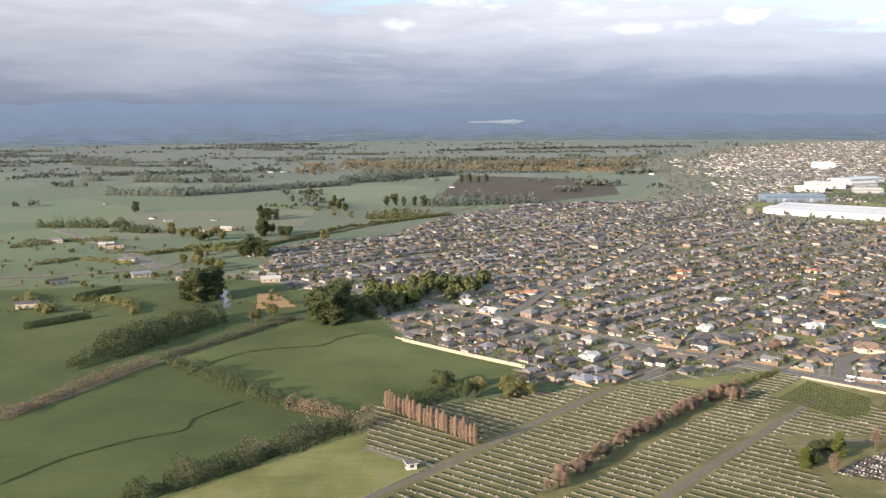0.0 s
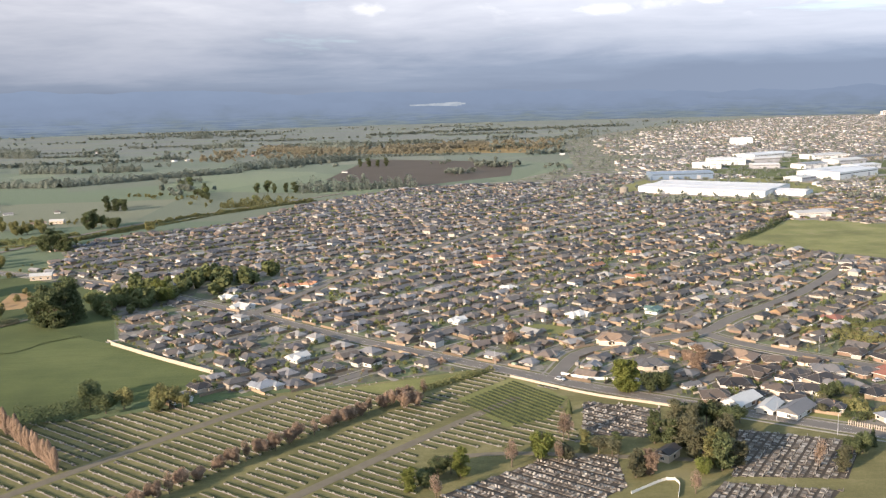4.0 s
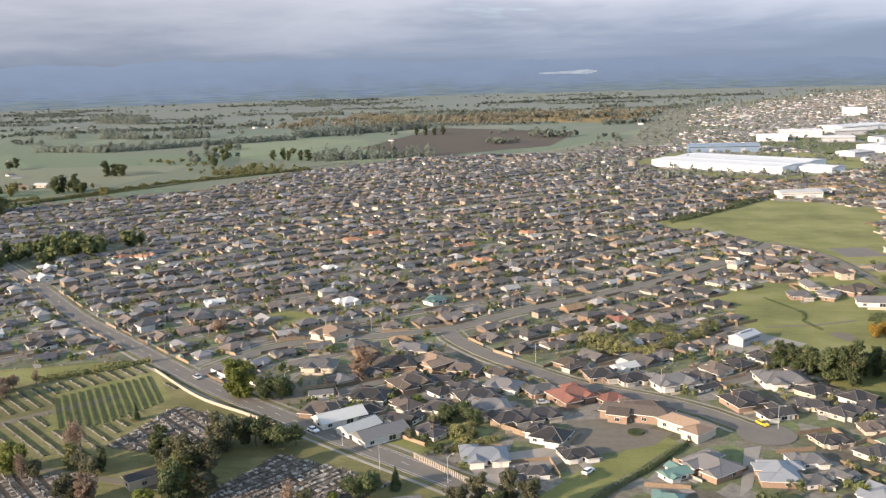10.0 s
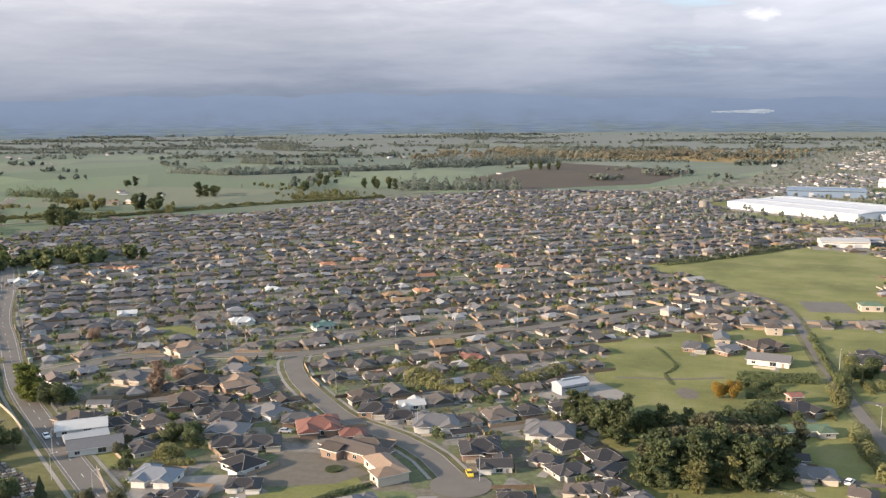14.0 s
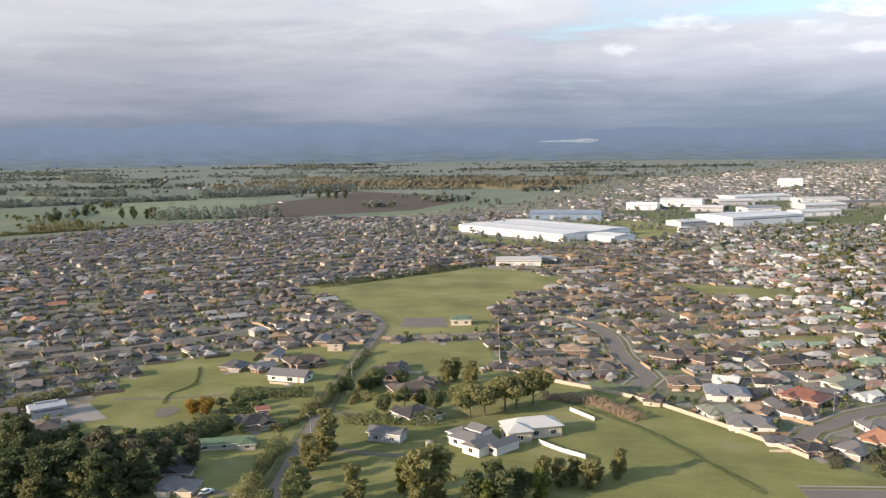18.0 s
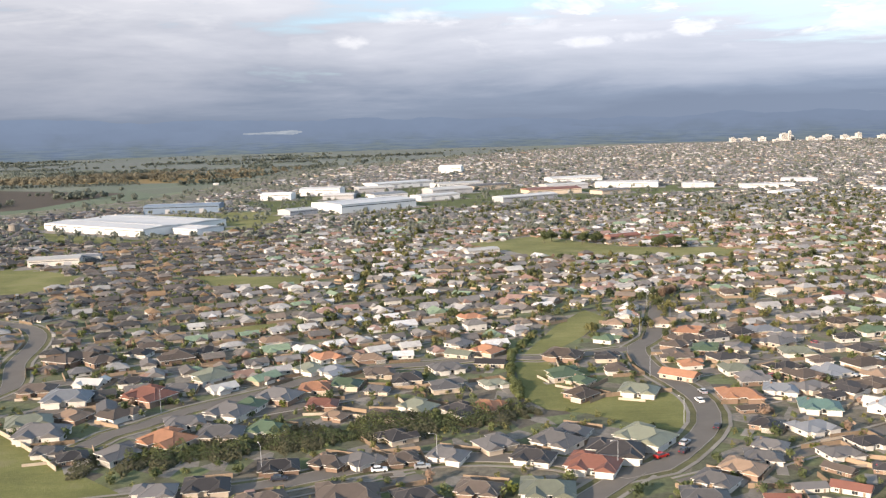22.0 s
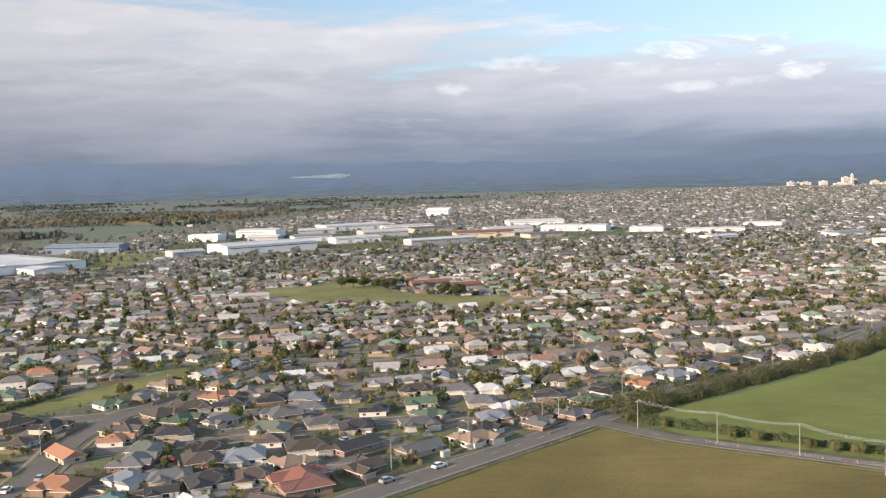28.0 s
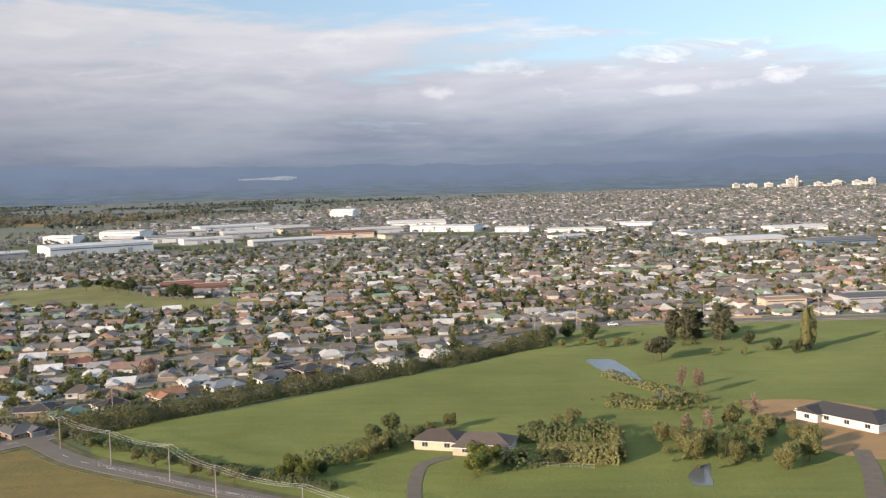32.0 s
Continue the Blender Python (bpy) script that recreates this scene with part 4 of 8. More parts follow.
def house(x, y, angle, k, roof, wall, size=1.0):
    """One bungalow with its parts, facing its street."""
    storeys = "two-storey" if DESIGNS[k][0][4] > 4 else "single-storey"
    shape = "gabled" if DESIGNS[k][0][5] else "hipped"
    ob = thing("house", None, f"{storeys} {WALL_WORDS[wall]} house with {shape} {ROOF_WORDS[roof]} roof", "house", "houses of the suburb", at=pose(x, y, 0.05, 0, 0, math.degrees(angle)) @ Matrix.Diagonal((size, size, size * 0.86, 1)))
    w, r, tiles = HOUSE[k]
    part("wall", w, ob, mat="wall_" + wall)
    top = part("roof", r, ob, mat="roof_" + roof)
    part("ridge_tiles", tiles, top, mat="ridge_tile" if roof in ("charcoal", "brown", "tan") else "roof_" + roof)
    # openings on the long sides and the ends
    cx, cy, W_, D_, h, _ = DESIGNS[k][0]
    tall = h > 4
    spots = [(-W_ * 0.34, -D_ / 2, 0), (W_ * 0.12, -D_ / 2, 0), (W_ / 2, 0.8, 90), (-W_ / 2, -0.6, -90), (-W_ * 0.2, D_ / 2, 180)]
    for i, (a, b, turn) in enumerate(spots):
        if any(abs(a - q[0]) < q[2] / 2 - 0.2 and abs(b - q[1]) < q[3] / 2 - 0.1 for q in DESIGNS[k][1:]):
            continue
        part("window", WINDOW_WIDE if i == 1 else WINDOW, ob, at=pose(a, b, 1.35, 0, 0, turn))
        if tall:
            part("window", WINDOW, ob, at=pose(a, b, 4.0, 0, 0, turn))
    part("front_door", FRONT_DOOR, ob, at=pose(W_ * 0.36, -D_ / 2, 0, 0, 0, 0) if not (len(DESIGNS[k]) > 1 and DESIGNS[k][-1][1] < 0 and DESIGNS[k][-1][0] > 0) else pose(-W_ * 0.05, -D_ / 2, 0))
    q = DESIGNS[k][-1]
    if len(DESIGNS[k]) > 1:
        s = 1 if q[1] >= 0 else -1
        part("garage_door", GARAGE_DOOR, ob, at=pose(q[0], q[1] + s * q[3] / 2, 0, 0, 0, 180 if s > 0 else 0))
        part("window", WINDOW, ob, at=pose(q[0] + q[2] / 2, q[1] + s * 0.8, 1.35, 0, 0, 90))
        part("window", WINDOW, ob, at=pose(q[0] - q[2] / 2, q[1] + s * 0.8, 1.35, 0, 0, -90))
    if rnd.random() < 0.10:
        part("chimney", CHIMNEY, ob, at=pose(-W_ * 0.28, 0.9, h + 0.3))
    return ob


# houses placed by eye to fit the camera's view, listed by roof colour
SIGHTED_ESTATE = {
    "charcoal": [(789, 499), (793, 477), (847, 508), (874, 515), (836, 490), (839, 479), (863, 477), (854, 466), (878, 491), (906, 569), (869, 549), (638, 563), (669, 518), (680, 506), (731, 523), (757, 521), (738, 553), (688, 462), (717, 481), (725, 451), (738, 454)],
    "grey": [(780, 487), (772, 479), (838, 538), (852, 537), (863, 577), (856, 493), (831, 471), (815, 454), (807, 446), (895, 574), (833, 448), (878, 548), (681, 528), (727, 483), (738, 479), (749, 484), (759, 485), (658, 489), (677, 460)],
    "green": [(804, 487), (769, 451), (800, 557), (813, 532), (877, 573), (850, 579), (818, 601), (927, 582), (667, 568), (696, 515), (688, 538), (715, 553), (742, 526)],
    "red": [(786, 469), (900, 527), (842, 445), (823, 442), (650, 548), (710, 533)],
    "brown": [(811, 555), (796, 531), (841, 586), (800, 587), (846, 458), (697, 543), (725, 543), (708, 472), (699, 466), (755, 459), (634, 619)],
    "orange": [(838, 558), (844, 524), (667, 502), (705, 552)],
    "tan": [(828, 628), (823, 462), (894, 535), (717, 521), (684, 620), (724, 584)],
    "teal": [(863, 507)],
    "white": [(878, 502), (699, 602)],
    "blue": [(658, 557)],
}
SIGHTED_WEST = {
    "orange": [(178, 693), (188, 718), (255, 673), (272, 628), (292, 718), (49, 633), (60, 638)],
    "red": [(325, 408), (345, 505)],
    "green": [(354, 333), (355, 353)],
    "teal": [(259, 535)],
    "charcoal": [(302, 415), (282, 396), (284, 376), (319, 382), (322, 358), (371, 358), (378, 398), (402, 409), (415, 418), (404, 382), (403, 435), (368, 422), (408, 409), (418, 414), (389, 393), (393, 356), (322, 376), (329, 364), (317, 349), (352, 403), (300, 420), (359, 424), (381, 410), (390, 399), (108, 453), (40, 424)],
    "grey": [(395, 359), (390, 400), (351, 350), (362, 355), (297, 359), (304, 359), (381, 354), (240, 403), (90, 448), (363, 353), (392, 368)],
    "brown": [(416, 397), (356, 423), (338, 432), (325, 443), (392, 427), (360, 420), (374, 430), (363, 420), (347, 388), (271, 446), (250, 386), (272, 372), (282, 404), (273, 396)],
    "tan": [(565, 608), (220, 482)],
    "white": [(394, 434), (262, 376), (291, 470), (310, 454), (353, 498), (218, 532), (188, 607), (152, 527), (34, 410), (75, 465), (30, 577), (16, 605)],
    "blue": [(67, 423)],
}
SIGHTED_EAST = {
    "orange": [(774, 593), (768, 653), (853, 609)],
    "red": [(945, 674), (896, 507)],
    "green": [(923, 596), (760, 593), (775, 552), (696, 499), (707, 568)],
    "teal": [(978, 598)],
    "charcoal": [(944, 566), (909, 549)],
    "grey": [(897, 605), (960, 571), (934, 615), (887, 593), (927, 546), (626, 545), (619, 521), (631, 507), (971, 581)],
    "brown": [(894, 608), (900, 689), (600, 532)],
    "tan": [(942, 555), (848, 627), (930, 536), (923, 542), (736, 503)],
    "white": [(936, 609), (922, 687), (962, 651), (975, 640), (945, 615), (932, 552), (1047, 642), (1038, 680), (1062, 662), (1039, 633), (1077, 678), (999, 639), (952, 591)],
}
LANE_HOUSES = {"charcoal": [(466, 434), (518, 509), (497, 563), (475, 484)], "brown": [(481, 419), (513, 541), (499, 552), (425, 558), (449, 564), (432, 604), (458, 594), (412, 635)], "grey": [(437, 573), (446, 608), (422, 657), (395, 579)], "white": [(456, 549)]}

PATH_N = (-0.299, 0.954)


def offset_from_path(x, y):
    return PATH_N[0] * x + PATH_N[1] * y


taken = {}


def free(x, y, gap):
    i, j = int(x // 20), int(y // 20)
    for a in (-1, 0, 1):
        for b in (-1, 0, 1):
            for px, py in taken.get((i + a, j + b), ()):
                if math.hypot(px - x, py - y) < gap:
                    return False
    return True


def take(x, y):
    taken.setdefault((int(x // 20), int(y // 20)), []).append((x, y))


def street_angle(x, y):
    best = min((near_line(line, x, y) for _, line, _, _ in ROADS), key=lambda q: q[0])
    return best


def region_angle(x, y):
    if x < 420:
        return radians(41)
    if y > 1000:
        return radians(33)
    return radians(22) if x < 900 else radians(12)


STRIP_EDGE = GREEN_STRIP + GREEN_STRIP[:1]
FIELD_EDGE = [(986, 583), (1020, 606), (1052, 630), (1112, 684)]
near_houses, mid_houses = [], []
# the corner by the main road, house by house, then the estate: place, roof, wall, heading, design, size
CORNER_HOUSES = [(246, 390, "brown", "brick", -8, 0, 0.88), (254, 383, "white", "white", 41, 3, 1.00), (262, 376, "white", "white", 52, 3, 0.83), (270, 371, "grey", "white", 44, 3, 1.02), (274, 384, "charcoal", "white", -25, 4, 0.73), (241, 406, "grey", "white", 23, 3, 0.54), (259, 404, "charcoal", "white", -7, 6, 0.91), (270, 417, "brown", "brick", 39, 0, 1.06), (285, 394, "charcoal", "white", -15, 1, 0.84), (283, 410, "charcoal", "white", 45, 2, 0.70), (289, 416, "charcoal", "cream", 36, 2, 0.71), (295, 406, "charcoal", "cream", 27, 6, 0.92), (232, 435, "grey", "cream", 4, 6, 0.90), (260, 438, "brown", "brick", 16, 6, 1.06), (274, 442, "tan", "brick", -39, 1, 1.06), (287, 434, "brown", "brick", -11, 1, 0.84), (280, 423, "charcoal", "white", -8, 4, 0.65), (263, 458, "grey", "cream", 4, 1, 0.86), (225, 477, "tan", "cream", -26, 6, 1.06)]
CRESCENT_HOUSES = [(303, 418, "grey", "white", -16, 6, 0.86), (300, 397, "grey", "cream", 15, 1, 0.95), (307, 387, "charcoal", "brick", 33, 2, 0.82), (316, 391, "charcoal", "cream", 31, 6, 0.85), (321, 374, "charcoal", "white", -19, 7, 0.96), (303, 358, "blue", "white", 13, 6, 0.90), (312, 344, "charcoal", "white", 11, 2, 0.55), (318, 350, "charcoal", "white", 17, 7, 0.61), (329, 362, "charcoal", "white", 23, 1, 0.70), (316, 414, "grey", "brick", 30, 1, 0.81), (326, 409, "red", "brick", 34, 0, 1.06), (336, 431, "charcoal", "brick", 19, 2, 0.94), (347, 428, "charcoal", "grey", 28, 1, 0.83), (339, 408, "red", "brick", 36, 2, 0.73), (349, 399, "brown", "brick", 5, 6, 0.92)]
CLOSE_HOUSES = [(360, 425, "grey", "white", 25, 1, 1.06), (371, 422, "charcoal", "white", 37, 3, 0.51), (381, 409, "charcoal", "brick", 25, 0, 0.98), (389, 398, "charcoal", "white", 23, 4, 0.80), (402, 407, "charcoal", "cream", -7, 1, 0.71), (417, 415, "charcoal", "white", 41, 2, 0.84), (415, 390, "brown", "cream", 8, 0, 0.58), (401, 379, "charcoal", "cream", 22, 6, 0.63), (365, 357, "grey", "brick", -46, 6, 0.96), (355, 352, "teal", "white", 35, 4, 0.64), (352, 337, "teal", "white", -3, 6, 0.54), (382, 354, "blue", "brick", -87, 6, 0.90), (392, 364, "grey", "white", 16, 7, 0.70), (390, 351, "grey", "white", 21, 2, 0.62), (398, 355, "grey", "white", -47, 4, 0.50), (397, 430, "grey", "white", 12, 6, 1.06)]
LANE_SIDE = [(410, 402, "charcoal", "grey", 46, 6, 0.76), (423, 394, "charcoal", "cream", 47, 6, 0.67), (420, 405, "charcoal", "white", 73, 4, 0.69), (474, 422, "grey", "cream", 9, 6, 0.78), (486, 412, "brown", "brick", -5, 2, 0.64), (470, 480, "charcoal", "brick", 42, 2, 0.94), (458, 540, "grey", "white", -5, 3, 1.06), (428, 552, "grey", "brick", 3, 2, 0.88), (441, 552, "grey", "brick", 54, 4, 0.85), (455, 563, "brown", "brick", 41, 6, 1.06), (496, 551, "charcoal", "brick", 11, 6, 0.99), (512, 528, "brown", "brick", 35, 6, 1.06), (521, 499, "charcoal", "white", 49, 2, 1.06), (535, 410, "brown", "brick", 34, 6, 0.69)]
ESTATE_WEST = [(623, 520, "sage", "white", 20, 1, 0.95), (631, 509, "grey", "white", 2, 6, 1.00), (626, 545, "blue", "white", 3, 6, 1.05), (627, 564, "white", "white", -12, 4, 0.77), (634, 526, "tan", "brick", -24, 1, 0.77), (638, 494, "grey", "white", 10, 1, 0.61), (647, 488, "charcoal", "brick", 24, 2, 0.69), (659, 489, "grey", "white", -37, 2, 0.86), (670, 498, "orange", "cream", -34, 6, 0.99), (671, 514, "grey", "white", 19, 1, 0.81), (653, 544, "red", "brick", -33, 6, 1.06), (642, 564, "charcoal", "white", 5, 1, 0.72), (661, 552, "grey", "white", 4, 1, 0.77), (669, 566, "sage", "white", -44, 2, 1.06), (611, 558, "brown", "brick", 5, 6, 0.83), (608, 600, "brown", "brick", 64, 1, 1.06), (632, 608, "charcoal", "white", -13, 1, 0.74), (621, 596, "brown", "brick", 43, 2, 0.88), (650, 597, "brown", "brick", -65, 2, 1.06), (659, 607, "charcoal", "cream", 43, 2, 0.77)]
ESTATE_MIDDLE = [(683, 523, "grey", "white", -26, 6, 0.94), (684, 502, "grey", "cream", -1, 1, 0.94), (696, 538, "grey", "brick", -22, 6, 0.95), (707, 546, "orange", "cream", -4, 0, 0.82), (711, 528, "red", "brick", -4, 1, 0.72), (697, 505, "green", "white", -21, 6, 0.79), (688, 530, "green", "white", -19, 2, 0.79), (716, 516, "tan", "brick", -29, 1, 0.56), (717, 550, "green", "cream", -12, 1, 0.78), (703, 572, "sage", "white", -39, 1, 0.80), (712, 567, "blue", "white", -48, 1, 0.80), (708, 588, "orange", "white", 32, 2, 0.84), (728, 542, "grey", "cream", -12, 1, 0.60), (730, 514, "brown", "cream", -11, 6, 0.64), (725, 476, "grey", "white", -52, 0, 0.73), (736, 476, "brown", "brick", 9, 0, 0.64), (704, 474, "charcoal", "brick", 8, 6, 0.72), (717, 476, "brown", "brick", -26, 6, 0.67), (723, 452, "brown", "brick", 6, 6, 0.99)]
STREAM_HOUSES = [(741, 521, "sage", "white", -38, 1, 0.81), (754, 515, "charcoal", "white", -52, 1, 0.81), (762, 518, "orange", "brick", -31, 0, 0.73), (767, 544, "sage", "white", 19, 1, 0.61), (758, 586, "sage", "cream", -33, 3, 0.68), (769, 589, "orange", "cream", -42, 1, 0.83), (759, 603, "grey", "white", -38, 2, 0.82), (761, 484, "grey", "cream", 24, 0, 0.80), (770, 473, "charcoal", "white", -24, 6, 0.75), (748, 477, "grey", "white", -26, 1, 0.74), (754, 453, "brown", "brick", -18, 6, 0.73), (770, 450, "sage", "white", -10, 6, 0.88), (739, 451, "charcoal", "cream", 21, 6, 0.68)]
GREEN_HOUSES = [(796, 577, "brown", "brick", -28, 6, 0.94), (792, 551, "green", "cream", -70, 2, 0.92), (796, 543, "green", "cream", -42, 1, 0.65), (793, 527, "brown", "brick", -47, 2, 0.79), (812, 528, "sage", "white", -25, 6, 0.82), (784, 492, "grey", "white", -30, 1, 0.69), (802, 483, "sage", "white", -43, 1, 1.06), (778, 484, "grey", "white", -42, 6, 0.88), (784, 465, "red", "white", -25, 6, 0.90), (793, 473, "charcoal", "white", -18, 7, 1.06), (820, 459, "tan", "brick", -38, 6, 0.72), (811, 452, "grey", "white", -41, 6, 0.69), (805, 442, "grey", "white", -10, 6, 0.73), (822, 440, "red", "cream", -9, 3, 0.50)]
BEND_HOUSES = [(830, 544, "orange", "cream", -42, 3, 0.80), (841, 518, "orange", "brick", -4, 1, 0.88), (840, 506, "brown", "brick", 3, 3, 0.51), (838, 491, "charcoal", "brick", -32, 2, 0.64), (833, 474, "grey", "white", -29, 6, 0.62), (828, 466, "grey", "white", -17, 6, 0.63), (850, 486, "blue", "white", 19, 6, 0.74), (848, 466, "grey", "white", 10, 1, 0.65), (843, 456, "brown", "brick", -53, 3, 0.50), (840, 444, "red", "white", -35, 3, 0.57), (831, 446, "grey", "white", 2, 3, 0.50), (851, 548, "sage", "white", 3, 2, 0.82)]
HIGHWAY_HOUSES = [(860, 504, "teal", "white", -18, 6, 0.81), (856, 523, "blue", "white", -23, 1, 0.75), (868, 514, "charcoal", "white", 19, 4, 0.62), (859, 473, "charcoal", "white", 11, 1, 0.66), (854, 455, "charcoal", "brick", -25, 2, 0.50), (901, 519, "red", "brick", -59, 6, 1.06), (895, 507, "brown", "brick", -24, 3, 0.57), (878, 488, "brown", "white", -17, 3, 0.73), (881, 568, "sage", "white", -5, 1, 0.82)]
TRACED = CORNER_HOUSES + CRESCENT_HOUSES + CLOSE_HOUSES + LANE_SIDE + ESTATE_WEST + ESTATE_MIDDLE + STREAM_HOUSES + GREEN_HOUSES + BEND_HOUSES + HIGHWAY_HOUSES
FIXED = []
for x, y, roof, wall, heading, k, size in TRACED:
    take(x, y)
    FIXED.append((x, y, radians(heading), k, roof, wall, size))
for source in (SIGHTED_ESTATE, SIGHTED_WEST, SIGHTED_EAST, LANE_HOUSES):
    for colour, spots in source.items():
        for x, y in spots:
            if inside(CORNER_YARDS, x, y) or near_line(CRESCENT, x, y)[0] < 11 or near_line(FIELD_EDGE, x, y)[0] < 13 or inside(GREEN_STRIP, x, y) or inside(ROUND_GREEN, x, y) or inside(STREAM_BELT, x, y) or near_line(STRIP_EDGE, x, y)[0] < 4.5 or not free(x, y, 11.0):
                continue
            d, ang = street_angle(x, y)
            ang = ang if d < 40 else region_angle(x, y)
            take(x, y)
            near_houses.append((x, y, ang + rnd.choice((0, math.pi)) + rnd.uniform(-0.06, 0.06), colour))

FULL = 322.0
COLOURS_WEST = ["charcoal"] * 8 + ["brown"] * 6 + ["grey"] * 4 + ["white", "tan", "blue", "green"]
COLOURS_EAST = ["charcoal"] * 4 + ["brown"] * 4 + ["grey"] * 5 + ["green", "brown", "tan", "blue", "white", "orange"]
small_streets = []


def allowed(x, y, road_gap):
    if not inside(TOWN, x, y) or near_line(FIELD_EDGE, x, y)[0] < 13 or near_line(STRIP_EDGE, x, y)[0] < 7.5 or any(inside(p, x, y) for p in KEEP_OUT):
        return False
    return all(near_line(line[::2] + line[-1:], x, y)[0] > road_gap + w / 2 for _, line, w, _ in ROADS) if y < 1000 else True


ESTATE_ZONE = [(640, 440), (860, 436), (885, 478), (852, 535), (815, 560), (760, 560), (700, 530), (640, 505)]


def roomy(x, y, gap):
    return free(x, y, 16.0 if inside(ESTATE_ZONE, x, y) else gap)


def place_house(x, y, ang):
    if offset_from_path(x, y) < FULL:
        near_houses.append((x, y, ang, rnd.choice(COLOURS_WEST if x < 500 else COLOURS_EAST)))
    else:
        mid_houses.append((x, y, ang))
    take(x, y)


# first along the streets of the plan
for _, line, width, _ in ROADS:
    for s in (1, -1):
        run = 8.0
        for (x0, y0), (x1, y1) in zip(line, line[1:]):
            d = math.hypot(x1 - x0, y1 - y0)
            run += d
            if run < 12.2:
                continue
            off = width / 2 + 9.2 + rnd.uniform(-0.6, 1.2)
            x, y = x0 - (y1 - y0) / d * s * off, y0 + (x1 - x0) / d * s * off
            if allowed(x, y, 7.0) and roomy(x, y, 11.4):
                place_house(x, y, math.atan2(y1 - y0, x1 - x0) + (0 if s < 0 else math.pi))
                run = rnd.uniform(-2, 1)
# then block by block
for zone, x_lo, x_hi, y_lo, y_hi, lot, deep in (("west", -200, 460, 300, 1350, 11.8, 35), ("mid", 420, 900, 300, 1100, 11.8, 35), ("east", 860, 1500, 400, 1100, 11.8, 36), ("north", 300, 1900, 1000, 2000, 12.4, 38), ("far", 400, 3600, 1500, 3800, 15.5, 46)):
    ang = {"west": 41, "mid": 22, "east": 12, "north": 33, "far": 20}[zone]
    c, s = math.cos(radians(ang)), math.sin(radians(ang))
    cx, cy = (x_lo + x_hi) / 2, (y_lo + y_hi) / 2
    R = math.hypot(x_hi - x_lo, y_hi - y_lo) / 2
    for j in range(int(-R // deep), int(R // deep) + 1):
        street, jit = [], rnd.uniform(-4, 4)
        u = -R
        while u < R:
            u += lot * rnd.uniform(0.92, 1.14)
            bend = 5 * math.sin(u / 70 + j)
            v = j * deep + jit + bend
            X, Y = cx + u * c - v * s, cy + u * s + v * c
            ok = x_lo <= X < x_hi and y_lo <= Y < y_hi and allowed(X, Y, 6) and (zone != "far" or not (X < 1900 and Y < 2000)) and (zone != "north" or not (X < 460 and Y < 1350))
            if ok:
                street.append((X, Y))
            elif len(street) > 3:
                small_streets.append(street)
                street = []
            else:
                street = []
            for side in (1, -1):
                off = (deep * 0.26 + rnd.uniform(-1.2, 1.2)) * side
                x, y = X - off * s, Y + off * c
                if rnd.random() < (0.06 if y < 1300 else 0.16) or (y > 1300 and not inside(TOWN, x - 70 - 150 * max(0, noise.noise(Vector((x * 0.006, y * 0.006, 3))) + 0.25 + rnd.uniform(-0.4, 0.4)), y)):
                    continue
                if x_lo <= x < x_hi and y_lo <= y < y_hi and (zone != "far" or not (x < 1900 and y < 2000)) and (zone != "north" or not (x < 460 and y < 1350)) and allowed(x, y, 8) and roomy(x, y, 10.0):
                    place_house(x, y, radians(ang) + (math.pi if side > 0 else 0) + rnd.uniform(-0.09, 0.09) + (math.pi / 2 if rnd.random() < (0.22 if x < 700 else 0.4) else 0) + (rnd.uniform(-0.15, 0.15) if x > 700 else 0))
        if len(street) > 3:
            small_streets.append(street)

for x, y, ang, colour in near_houses:
    k = rnd.choice(COMMON[:-1] if y < 640 and x > 600 else COMMON) if colour != "white" else rnd.choice((3, 4, 4, 2, 7))
    wall = rnd.choice(("cream", "brick", "cream", "grey", "white") if x < 560 else ("cream", "white", "brick", "cream", "white"))
    if colour == "white":
        wall = "white"
    house(x, y, ang, k, colour, wall, rnd.uniform(0.68, 0.84))
for x, y, ang, k, roof, wall, size in FIXED:
    house(x, y, ang, k, roof, wall, size)


